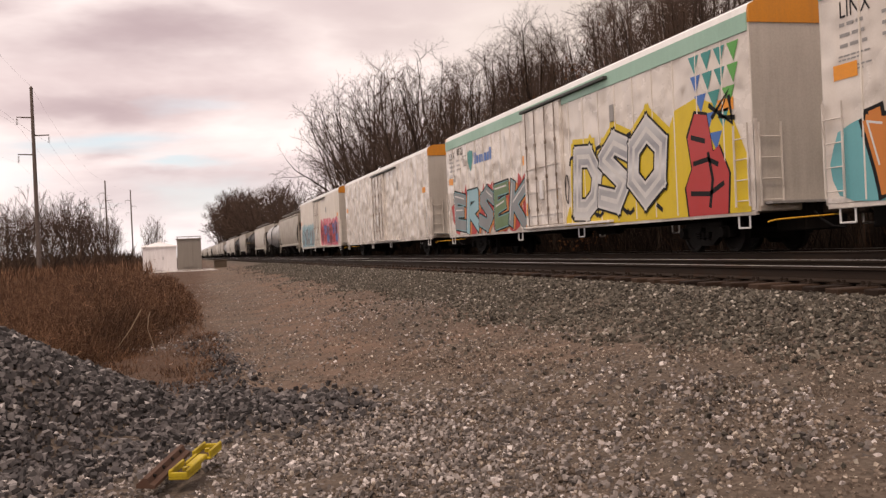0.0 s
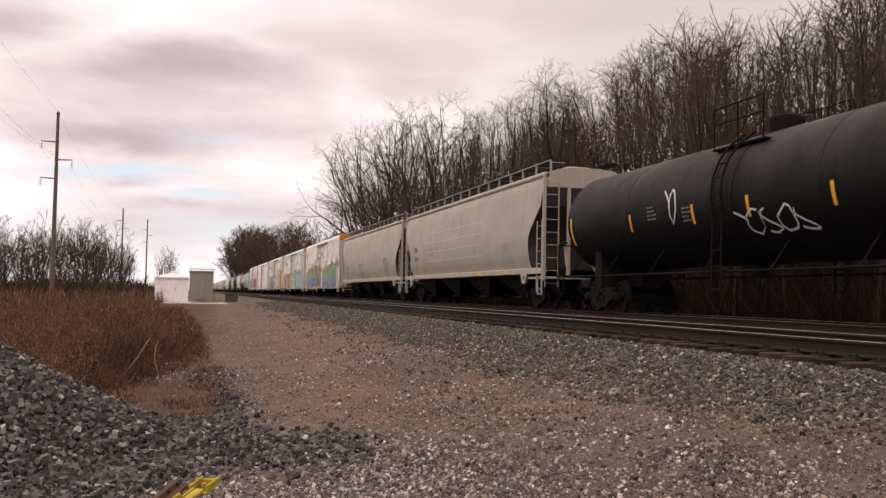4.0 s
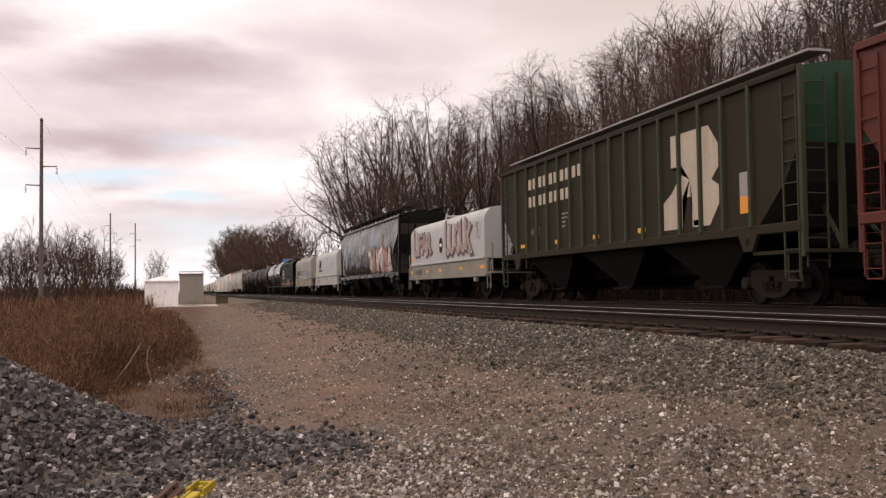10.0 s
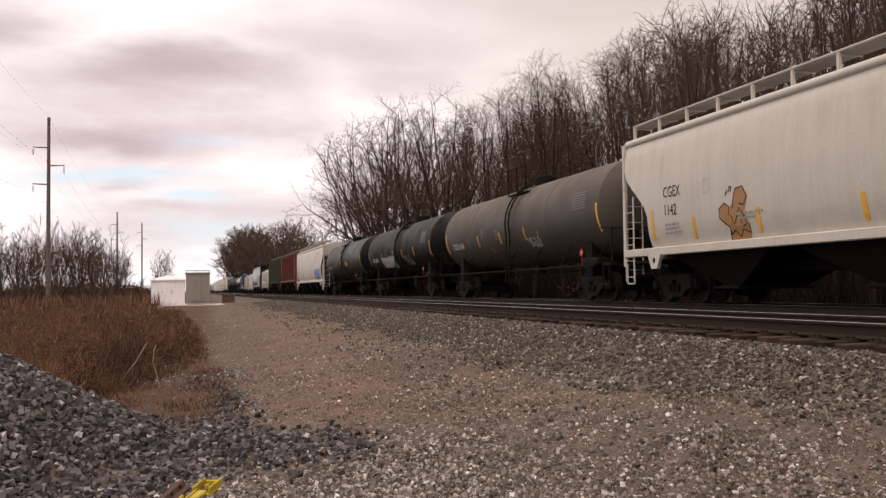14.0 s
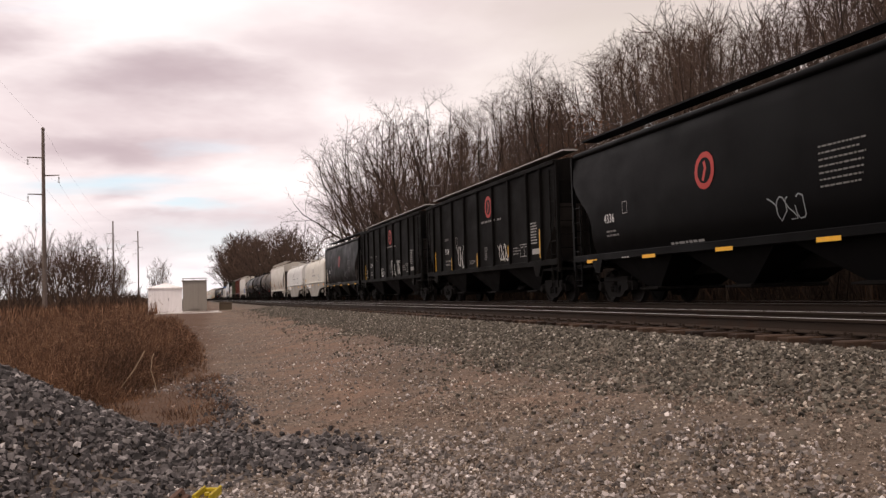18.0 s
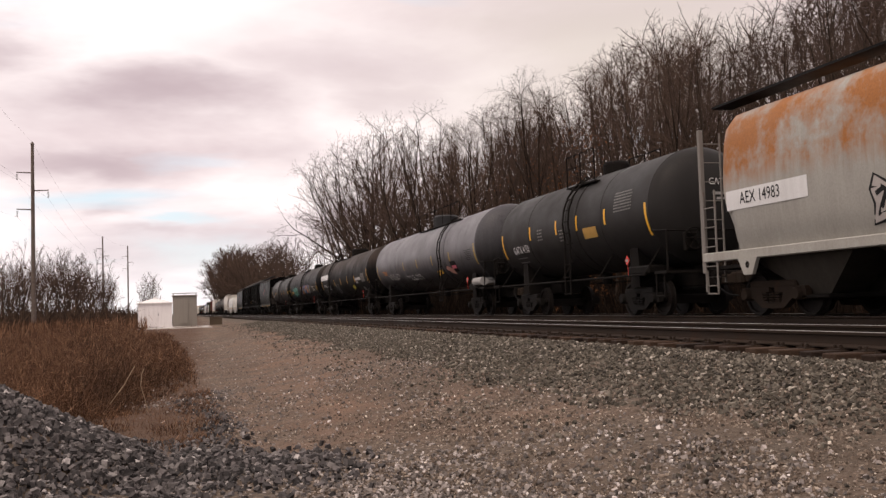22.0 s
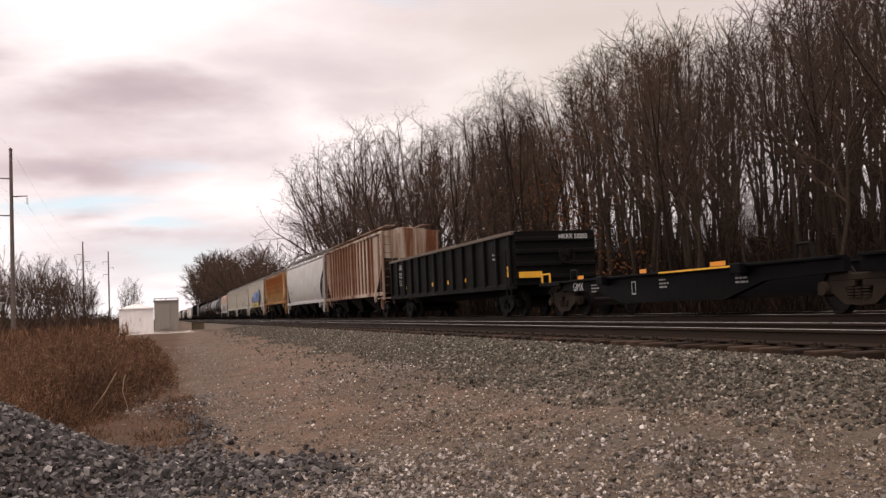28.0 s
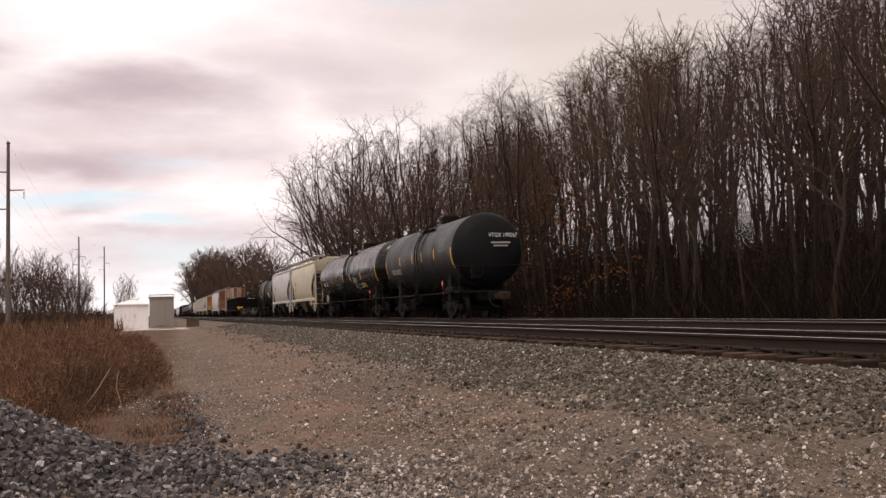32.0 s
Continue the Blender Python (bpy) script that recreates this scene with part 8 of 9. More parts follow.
def art_steel(car, L, prof):
    tag_scrawl(car, L / 2 - 1.6, 2.22, 1.0, 0.2, S["orange"], prof, 3, 0.05, 4)
    tag_scrawl(car, 6.8, 1.90, 2.6, 0.30, S["white"], prof, 5, 0.035, 7)
    tag_scrawl(car, 2.8, 1.75, 3.0, 0.26, S["white"], prof, 7, 0.03, 9)
    decal(car, "placard", *fan([[(0, 1.78), (0.85, 1.86), (0.95, 2.04), (0.05, 1.98)]]), YELLOW, -3.3, prof, 0.06)
    decal(car, "dark_patch", *rects([(0, 0.8, 1.85, 2.3)]), BLACK, -5.7, prof, 0.012)
    decal(car, "label_plate", *fan([[(0, 2.02), (0.25, 2.14), (1.0, 1.98), (1.05, 1.74), (0.6, 1.82)]]), S["rose"], -4.9, prof, 0.04)
    decal(car, "label_plate", *rects([(0, 0.65, 1.98, 2.12)]), S["pink"], -5.9, prof, 0.05)
    for r in range(6):
        bars(car, -8.1, 2.20 + 0.075 * r, 1.0, 0.05, 1, INK, prof, 0.012, 0.15)
    part("air_tank", Geo().lathe_x([(-1.25, 0.02), (-1.25, 0.15), (-0.75, 0.15), (-0.75, 0.02)], -9.35, 1.33, 14).cyl((-1.35, -10.05, 1.33), (-1.35, -8.95, 1.33), 0.16, 14), GREYINK, car, "small grey air tank on the end platform")
    end_lettering(car, "UTLX", -0.45, -L / 2 - 0.58, 3.1, 0.17, YELLOW)


tank(-554.0, -573.2, "long tank car, blue-grey above and black below", STEEL_TANK, R=1.55, zc=2.78, art=art_steel, headmat=paint("blue_grey_tank_head", (0.012, 0.0115, 0.012), 0.42, 0.3, rust=1.5, rustcol=(0.085, 0.082, 0.088), upper_from=(2.1, 3.4), gloss=0.2), housing=SLATE_TANK, manway=-0.1, hatch=0.60, dome=0.36, ladder_y=-4.65, walkway=(1.3, -5.7), plate=False, plain_bars=paint("dulled_yellow", (0.50, 0.33, 0.06), 0.5, 0.4), short_bars=tuple((a, 2.28, 2.7) for a in (6.72, 9.54, 12.41, 15.34)))
tank(-576.1, -587.4, "short slate-grey tank car with yellow bars", GREY_TANK, mark="GATX", number="4150", spread=0.6, art=art_orange_placard)


FAINT = paint("faint_pink_spray", (0.42, 0.38, 0.355), 0.6, 0.3)


def art_aex(car, L, prof):
    decal(car, "number_board", *rects([(0.3, 3.0, 2.2, 2.6)]), WHITE, L / 2 - 0.8, prof, 0.012)
    lettering(car, "AEX 14983", L / 2 - 1.6, 2.3, 0.25, INK, prof, 0.018)
    graffiti(car, L / 2 - 5.4, 1.45, 2.2, 0.95, 3, FAINT, S["black"], prof, None, seed=111)
    graffiti(car, -0.6, 1.5, 3.0, 1.1, 3, FAINT, S["black"], prof, None, seed=112)
    decal(car, "stencil_box", *strokes([[(0, 2.0), (0.8, 2.0), (0.8, 2.45), (0, 2.45), (0, 2.0)]], 0.05), WHITE, -5.0, prof, 0.012)


hopper(-590.0, -607.2, "grey round-ended covered hopper car with orange rust patches", PATCH_HOP, ztop=4.25, bays=4, under=GRIME_SHADE_BAY, rails=False, round_end=True, cut=0.4, frame_out=0.55, art=art_aex, roofdark=BLACK, iron=BROWN_IRON, endmat=paint("dark_rusted_end", (0.05, 0.045, 0.042), 0.7, 0.5, rust=0.25, rustcol=(0.12, 0.05, 0.02)), post=paint("rusty_grey_post", (0.20, 0.185, 0.17), 0.6, 0.5, rust=0.3, rustcol=(0.15, 0.06, 0.025)))


def art_gacx(extra):
    def art(car, L, prof):
        off = 0.012
        for y, z0, z1 in ((7.32, 1.73, 2.60), (4.22, 1.70, 2.18), (0.70, 1.70, 2.18), (-4.17, 1.70, 2.18), (-7.25, 1.73, 2.58)):
            decal(car, "reflector", *rects([(0, 0.13, z0, z1)]), YELLOW, y, prof, off)
        pale = paint("faded_red_print", (0.42, 0.20, 0.15), 0.6, 0.3)
        for k in range(3):
            bars(car, L / 2 - 6.2 - 1.15 * k, 2.45, 0.34, 0.3, 2, pale, prof, off, 0.2)
        extra(car, L, prof, off)
    return art


def letter_blocks(car, L, prof, off):
    """The owner's sign as four plain shapes: disc, wedge, turned wedge, hourglass."""
    disc = [(0.2 + 0.2 * cos(2 * pi * k / 14), 3.70 + 0.27 * sin(2 * pi * k / 14)) for k in range(14)]
    for shape in (disc, [(0.76, 3.43), (1.18, 3.43), (1.03, 3.97), (0.91, 3.97)], [(1.63, 3.43), (1.75, 3.43), (1.88, 3.97), (1.50, 3.97)], [(2.06, 3.43), (2.46, 3.43), (2.32, 3.70), (2.46, 3.97), (2.06, 3.97), (2.20, 3.70)]):
        decal(car, "owner_sign", *fan([shape]), INK, -6.55, prof, off)


def gacx_two(car, L, prof, off):
    letter_blocks(car, L, prof, off)
    lime = paint("spray_lime", (0.24, 0.46, 0.05), 0.5, 0.2)
    patch = [(0.0, 3.62), (0.25, 3.98), (1.0, 3.95), (0.85, 3.5), (0.2, 3.1), (0.15, 3.45)]
    decal(car, "graffiti_edge", *fan([[(0.45 + (a - 0.45) * 1.1, 3.55 + (b - 3.55) * 1.1) for a, b in patch]]), S["black"], 6.55, prof, 0.012)
    decal(car, "graffiti_fill", *fan([patch]), lime, 6.55, prof, 0.014)
    tag_scrawl(car, 6.3, 3.5, 0.6, 0.4, S["black"], prof, 3, 0.04, 2)
    outline_letters(car, 5.6, 3.3, 0.75, 0.75, 1, S["black"], prof, 17, 0.045)
    tag_scrawl(car, -1.0, 1.5, 2.2, 0.8, S["black"], flat(1.6), 5, 0.06, 4)
    tag_scrawl(car, -5.4, 1.8, 1.4, 0.6, S["black"], flat(1.6), 6, 0.05, 3)


def gacx_blue(car, L, prof, off):
    rng = random.Random(131)
    for k in range(9):
        decal(car, "graffiti_cloud", *fan([[(a, max(b, 1.36)) for a, b in blob(0.2 + 1.1 * k, 2.0 + 0.08 * k, 0.8, 0.85, rng, 14, 0.2, spiky=True)]]), S["black"], 2.9, flat(1.6), 0.055 + 0.0003 * k)
    fill = spray_bands("spray_yellow_to_blue", [(0.0, (0.50, 0.34, 0.02)), (0.28, (0.50, 0.34, 0.02)), (0.36, (0.035, 0.035, 0.15)), (0.6, (0.045, 0.10, 0.34)), (0.9, (0.07, 0.22, 0.48))], 1.4, 3.2)
    wildstyle(car, 6, 2.6, 1.5, 8.2, 1.55, fill, flat(1.646), S["black"], None, None, seed=137, pen=0.46, rise=0.3, low=1.38)


hopper(-608.5, -626.9, "pale grey ribbed covered hopper car with black block letters", GATX_HOP, ztop=4.3, curved=False, ribs=18, rib_at=[0.88 * (k - 8.5) for k in range(18)], cut=1.5, bays=3, under=GRIME_SHADE_BAY, mark="GACX", number="400062", art=art_gacx(letter_blocks), zs=1.6, rib_deep=0.05)
hopper(-628.3, -646.6, "pale grey ribbed covered hopper car with tags", GATX_HOP, ztop=4.3, curved=False, ribs=18, rib_at=[0.88 * (k - 8.5) for k in range(18)], cut=1.5, bays=3, under=GRIME_SHADE_BAY, mark="GACX", number="400115", art=art_gacx(gacx_two), zs=1.6, rib_deep=0.05)
hopper(-648.2, -666.2, "pale rust-stained ribbed covered hopper car with blue and yellow graffiti", paint("stained_ribbed_hopper", (0.48, 0.445, 0.39), 0.5, 0.4, rust=0.24, rustcol=(0.48, 0.26, 0.09)), ztop=4.3, curved=False, ribs=18, rib_at=[0.88 * (k - 8.5) for k in range(18)], cut=1.5, bays=3, under=GRIME_SHADE_BAY, mark="GACX", number="400", art=art_gacx(gacx_blue), zs=1.6, rib_deep=0.05)


def humps(car, y, z, w, h, n, mat, prof, pen=0.07):
    """A row of round black humps, as a quick spray line."""
    step = w / n
    for i in range(n):
        decal(car, "graffiti_stroke", *strokes([[(i * step + step * (0.5 - 0.48 * cos(pi * k / 6)), z + h * sin(pi * k / 6)) for k in range(7)]], pen), mat, y, prof, 0.012)


def art_rust(car, L, prof):
    at = flat(1.6)
    outline_letters(car, L / 2 - 4.8, 1.74, 1.4, 1.05, 3, S["black"], at, 3, 0.05)
    humps(car, L / 2 - 7.4, 1.72, 3.0, 0.55, 5, S["black"], at)
    outline_letters(car, -2.2, 1.76, 2.4, 1.45, 4, S["black"], at, 9, 0.05)
    outline_letters(car, -5.2, 1.76, 1.3, 0.9, 3, S["black"], at, 12, 0.045)
    humps(car, L / 2 - 2.2, 1.72, 2.0, 0.5, 4, S["black"], at)


hopper(-667.9, -686.0, "heavily rusted orange ribbed covered hopper car with black tags", RUST_HOP, ztop=4.3, curved=False, ribs=16, bays=3, under=DARK, art=art_rust, railmat=GRATE, sill=RUST_HOP, zs=1.66)
hopper(-687.3, -707.4, "smooth cool white covered hopper car", SILVER_HOP, ztop=4.55, bays=4, under=DARK, mark="EMHX", number="590254", dashes=UP4)
hopper(-708.4, -726.1, "white ribbed hopper car with brown rust streaks and open end frames", STREAK_HOP, ztop=4.5, curved=False, ribs=15, bays=3, under=DARK, rails=False, roofdark=STREAK_HOP)
gondola(-727.6, -745.2, "empty grey-black ribbed gondola car with worn top edge")
spine_car(-746.9, -775.0, "empty blue-black articulated spine car with orange reflectors")


def art_prgx(car, L, prof):
    for a in (3.1, 5.4):
        rr = [(0, 0.9, 2.3 + 0.18 * i, 2.48 + 0.18 * i) for i in range(8)]
        decal(car, "repaint_patch", *rects(rr), paint("dull_grey_patch", (0.075, 0.072, 0.07), 0.5, 0.3), L / 2 - a, prof, 0.006)
    graffiti(car, -2.2, 2.05, 1.6, 0.5, 4, S["white"], S["grey"], prof, None, seed=141)


tank(-776.6, -788.3, "short black tank car with dull grey repainted bands", BLACK_TANK, R=1.45, mark="PRGX", number="10701", spread=0.62, art=art_prgx)
UPS = ((1.9, 1.5, 0.13, 0.85), (4.0, 1.5, 0.13, 0.5), (6.2, 1.5, 0.13, 0.5), (8.6, 1.5, 0.13, 0.5), (10.7, 1.6, 0.13, 0.75))
hopper(-790.1, -802.6, "short cool white covered hopper car with curved sides", SILVER_HOP, ztop=4.2, bays=2, under=GRIME_SHADE_BAY, mark="NAHX", number="322078", dashes=UPS, cut=1.9, zs=1.46)
hopper(-803.8, -816.1, "short cream covered hopper car with curved sides", CREAM_HOP, ztop=4.2, bays=2, under=TAN_BAY, mark="HWCX", number="13026", dashes=UPS, cut=1.9, zs=1.46, railmat=WHITE_HOP)


def art_gatx(car, L, prof):
    tag_scrawl(car, 3.3, 1.88, 1.9, 0.3, S["grey"], prof, 4, 0.03, 6)
    outline_letters(car, -2.5, 1.72, 1.0, 0.62, 3, S["white"], prof, 151, 0.035)
    tag_scrawl(car, -3.6, 1.75, 0.8, 0.25, S["white"], prof, 6, 0.03, 4)
    tag_scrawl(car, -1.3, 2.1, 0.7, 0.6, S["white"], prof, 9, 0.03, 3)
    decal(car, "placard", *rects([(0, 0.95, 1.78, 2.02)]), paint("dull_lemon_placard", (0.42, 0.34, 0.04), 0.6, 0.3), -4.5, prof, 0.013)
    decal(car, "stencil_box", *strokes([[(0, 2.12), (0.24, 2.12), (0.24, 2.38), (0, 2.38), (0, 2.12)]], 0.03), WHITE, L / 2 - 4.0, prof, 0.012)


# The paler upper half of this shell is a painted-in reflection.
tank(-818.2, -835.8, "semi-gloss black tank car with tags and a painted reflection above", paint("semi_gloss_black_tank", (0.005, 0.005, 0.0055), 0.22, 0.2, gloss=0.2, dirtcol=(0.012, 0.010, 0.009), rust=1.1, rustcol=(0.050, 0.041, 0.035), upper_from=(2.85, 3.25)), R=1.48, mark="GATX", number="53798", art=art_gatx, short_bars=((4.36, 2.2, 2.66), (8.22, 2.2, 2.66), (10.46, 2.2, 2.66), (13.46, 2.2, 2.66)))
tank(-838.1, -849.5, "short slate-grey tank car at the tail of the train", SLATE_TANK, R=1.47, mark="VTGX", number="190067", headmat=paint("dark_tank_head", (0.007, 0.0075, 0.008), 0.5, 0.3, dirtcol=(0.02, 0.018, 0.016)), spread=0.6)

# ---- trees ----
BARK = rough_stuff("grey_brown_bark", [(0.0, (0.022, 0.016, 0.012)), (1.0, (0.052, 0.038, 0.029))], 6.0, per="object", gloss=0.05)
TWIG = rough_stuff("brown_twigs", [(0.0, (0.058, 0.038, 0.029)), (1.0, (0.108, 0.072, 0.053))], 4.0, per="object", gloss=0.05)


def cones(p, d, length, r, sides=3):
    """Tapered spikes from arrays: points (n, 3), unit directions, lengths and radii at the foot."""
    n = len(p)
    ref = np.where(np.abs(d[:, 2:3]) < 0.9, np.array([[0, 0, 1.0]]), np.array([[1.0, 0, 0]]))
    u = np.cross(d, ref)
    u /= np.linalg.norm(u, axis=1, keepdims=True)
    w = np.cross(d, u)
    ring = [p + (u * cos(2 * pi * k / sides) + w * sin(2 * pi * k / sides)) * r[:, None] for k in range(sides)]
    verts = np.stack(ring + [p + d * length[:, None]], 1).reshape(-1, 3)
    base = (np.arange(n) * (sides + 1))[:, None]
    faces = np.concatenate([np.stack([base[:, 0] + k, base[:, 0] + (k + 1) % sides, base[:, 0] + sides], 1) for k in range(sides)])
    return verts, faces


def unit(v):
    return v / np.linalg.norm(v, axis=-1, keepdims=True)


def limbs(rng, p, d, length, k, wander, lift):
    """Bent stems: arrays of k + 1 points each, that turn a little and reach up."""
    pts, q = [p], p
    for s in range(k):
        q = q + d * (length / k)[:, None]
        pts.append(q)
        d = unit(d + rng.normal(0, wander, d.shape) + np.array([0, 0, lift]))
    return np.stack(pts, 1)


def tubes(pts, r0, r1, sides):
    """Tapered tubes round bent stems, as triangles."""
    n, k = pts.shape[0], pts.shape[1]
    d = unit(np.gradient(pts, axis=1))
    ref = np.where(np.abs(d[..., 2:3]) < 0.9, np.array([0, 0, 1.0]), np.array([1.0, 0, 0]))
    u = unit(np.cross(d, ref))
    w = np.cross(d, u)
    r = r0[:, None] + (r1 - r0)[:, None] * np.linspace(0, 1, k)[None]
    ang = np.arange(sides) * 2 * pi / sides
    ring = pts[:, :, None] + (u[:, :, None] * np.cos(ang)[:, None] + w[:, :, None] * np.sin(ang)[:, None]) * r[:, :, None, None]
    verts = ring.reshape(-1, 3)
    base = (np.arange(n)[:, None, None] * k + np.arange(k - 1)[None, :, None]) * sides
    a, b = base + np.arange(sides), base + (np.arange(sides) + 1) % sides
    faces = np.concatenate([np.stack([a, b, b + sides], -1).reshape(-1, 3), np.stack([a, b + sides, a + sides], -1).reshape(-1, 3)])
    return verts, faces


def shoots(rng, pts, length, r0, r1, per, t0, angle, ratio, taper=0.6):
    """Side shoots: where they start on their stems, which way they grow, how long and thick they are."""
    n, k = pts.shape[0], pts.shape[1] - 1
    i = np.repeat(np.arange(n), per)
    t = t0 + (1 - t0) * (np.tile(np.arange(per), n) + rng.uniform(0, 1, n * per)) / per
    s = np.minimum((t * k).astype(int), k - 1)
    a, b = pts[i, s], pts[i, s + 1]
    p = a + (b - a) * (t * k - s)[:, None]
    along = unit(b - a)
    ref = np.where(np.abs(along[:, 2:3]) < 0.9, np.array([0, 0, 1.0]), np.array([1.0, 0, 0]))
    u = unit(np.cross(along, ref))
    w = np.cross(along, u)
    turn = np.arange(n * per) * 2.4 + rng.uniform(-0.7, 0.7, n * per)
    tip = np.radians(rng.uniform(angle[0], angle[1], n * per)) * (1.08 - 0.18 * t)
    d = unit(along * np.cos(tip)[:, None] + (u * np.cos(turn)[:, None] + w * np.sin(turn)[:, None]) * np.sin(tip)[:, None])
    return p, d, length[i] * ratio * (1.15 - taper * t) * rng.uniform(0.7, 1.25, n * per), (r0[i] + (r1 - r0)[i] * t) * 0.62


def grow(seed, height, style, per, thin=0.0075, sides=6):
    """A bare broadleaf tree: arrays of its trunk with limbs, and of its crown of branches and twigs."""
    rng = np.random.default_rng(seed)
    r = np.array([0.0078 * height + 0.03])
    wood, fine = [], []
    up = unit(np.array([[rng.normal(0, 0.03), rng.normal(0, 0.03), 1.0]]))
    foot = np.zeros((1, 3))
    if style == "forest":
        stem = limbs(rng, foot, up, np.array([height * 0.95]), 8, 0.045, 0.03)
        wood.append(tubes(stem, r, r * 0.10 + 0.01, sides))
        long = np.array([height * 0.95])
        p, d, ln, rr = shoots(rng, stem, long, r, r * 0.1, per[0], 0.34, (18, 36), 1.0, 0.0)
        ln = np.maximum(height * rng.uniform(0.80, 1.0, len(p)) - p[:, 2], height * 0.15)
        lead = limbs(rng, p, d, ln, 6, 0.09, 0.10)
        rr = rr * 1.15
        wood.append(tubes(lead, rr, rr * 0.2 + 0.012, sides - 1))
        sets = [(stem, long * 0.36, r, r * 0.12, 0.40), (lead, np.full(len(p), height * 0.30), rr, rr * 0.2 + 0.012, 0.15)]
        spread, first = (26, 50), 0.66
    else:
        low = rng.uniform(0.13, 0.2)
        stem = limbs(rng, foot, up, np.array([height * low]), 3, 0.05, 0.03)
        wood.append(tubes(stem, r * 1.15, r * 0.85, sides))
        n = per[0]
        turn = np.arange(n) * 2.4 + rng.uniform(-0.4, 0.4, n)
        tip = np.radians(np.linspace(6, 46, n))
        d = np.stack([np.sin(tip) * np.cos(turn), np.sin(tip) * np.sin(turn), np.cos(tip)], 1)
        p = stem[:, -1] - up * (height * low * rng.uniform(0, 0.45, n))[:, None]
        ln = height * (1 - low) * rng.uniform(0.74, 0.92, n) * (1 - 0.12 * np.linspace(0, 1, n))
        rr = np.full(n, r[0] * 0.72) * rng.uniform(0.75, 1.1, n)
        lead = limbs(rng, p, d, ln, 6, 0.10, 0.035)
        wood.append(tubes(lead, rr, rr * 0.12 + 0.008, sides - 1))
        sets = [(lead, ln * 0.50, rr, rr * 0.15 + 0.008, 0.22)]
        spread, first = (28, 56), 0.74
    for pts, ln, r0, r1, t0 in sets:
        n1 = per[1]
        p, d, l1, ra = shoots(rng, pts, ln, r0, r1, n1, t0, spread, first, 0.55)
        ra = np.maximum(ra * 0.9, thin * 3.4)
        q1 = limbs(rng, p, d, l1, 3, 0.17, 0.045)
        fine.append(tubes(q1, ra, np.maximum(ra * 0.4, thin), 3))
        p, d, l2, rb = shoots(rng, q1, l1, ra, ra * 0.4, per[2], 0.12, (30, 62), 0.46)
        rb = np.maximum(rb * 0.8, thin * 1.5)
        q2 = limbs(rng, p, d, l2, 2, 0.17, 0.03)
        fine.append(tubes(q2, rb, np.full(len(rb), thin * 0.6), 3))
        p, d, l3, rc = shoots(rng, q2, l2, rb, rb * 0.6, per[3], 0.12, (28, 66), 0.52)
        fine.append(cones(p, unit(d + np.array([0, 0, 0.1])), l3, np.full(len(p), thin * 0.72)))
    out = []
    for group in (wood, fine):
        off, V, F = 0, [], []
        for v, f in group:
            V.append(v), F.append(f + off)
            off += len(v)
        out.append([np.concatenate(V), np.concatenate(F)])
    # the crown keeps to a rounded outline: long shoots are drawn in
    v = out[1][0]
    mid = np.array([np.median(v[:, 0]), np.median(v[:, 1]), height * 0.5])
    wide = np.percentile(np.hypot(v[:, 0] - mid[0], v[:, 1] - mid[1]), 96)
    half = np.array([wide, wide, np.percentile(v[:, 2], 98.5) - mid[2]])
    for k in range(2):
        u = (out[k][0] - mid) / half
        far = np.sqrt((u * u).sum(1))
        drawn = np.where(far > 0.45, 0.45 + 0.9 * np.tanh((far - 0.45) / 0.9), far) / np.maximum(far, 1e-6)
        out[k][0] = np.where((out[k][0][:, 2] > mid[2])[:, None], mid + u * drawn[:, None] * half, out[k][0])
    s = height / np.percentile(out[1][0][:, 2], 99.6)
    return [(v * s, f) for v, f in out]


BASE = (18, 17, 19, 18, 16, 15, 13, 12, 14)
KINDS = [grow(s, h, st, per, th) for s, h, st, per, th in (
    (1, 18, "forest", (4, 9, 7, 7), 0.0052), (2, 17, "forest", (3, 10, 7, 7), 0.0052), (3, 19, "forest", (5, 8, 7, 7), 0.0052),
    (4, 18, "broad", (9, 9, 7, 6), 0.0066), (5, 16, "broad", (9, 9, 7, 6), 0.0066), (6, 15, "forest", (4, 8, 7, 7), 0.0052),
    (7, 13, "broad", (6, 6, 5, 5), 0.0150), (8, 12, "broad", (7, 6, 5, 4), 0.0155), (9, 14, "broad", (6, 6, 5, 5), 0.0150))]
KINDS = [(raw_mesh("trunk", *wood, BARK, smooth=True), raw_mesh("crown", *fine, TWIG)) for wood, fine in KINDS]


def tree(x, y, h, kind, label, group, wide=1.0):
    trunk, crown = KINDS[kind]
    s = h / BASE[kind]
    ob = thing("bare_tree", label, "tree", group)
    ob.matrix_basis = pose(x, y, float(ground_z(x, y)) - 0.05, 0, 0, random.uniform(0, 360)) @ Matrix.Diagonal((s * wide * random.uniform(0.92, 1.1), s * wide * random.uniform(0.92, 1.1), s, 1))
    part("trunk", trunk, BARK, ob)
    part("crown", crown, TWIG, ob)
    return ob


random.seed(12)


def skyline(x, y):
    """How high the wood's edge reaches at (x, y): its outline as seen from the yard."""
    qs = (1.0, 1.5, 1.6, 1.8, 2.0, 2.4, 2.7, 3.3, 3.8, 4.7, 6.1, 7.3, 7.7, 8.2, 10.2, 14.0, 18.7, 26.0)
    es = (0.55, 0.53, 0.52, 0.60, 0.60, 0.575, 0.70, 0.68, 0.79, 0.90, 1.08, 0.96, 0.70, 0.62, 0.74, 1.0, 1.27, 1.5)
    return 1.455 + x * float(np.interp(y / x, qs, es))


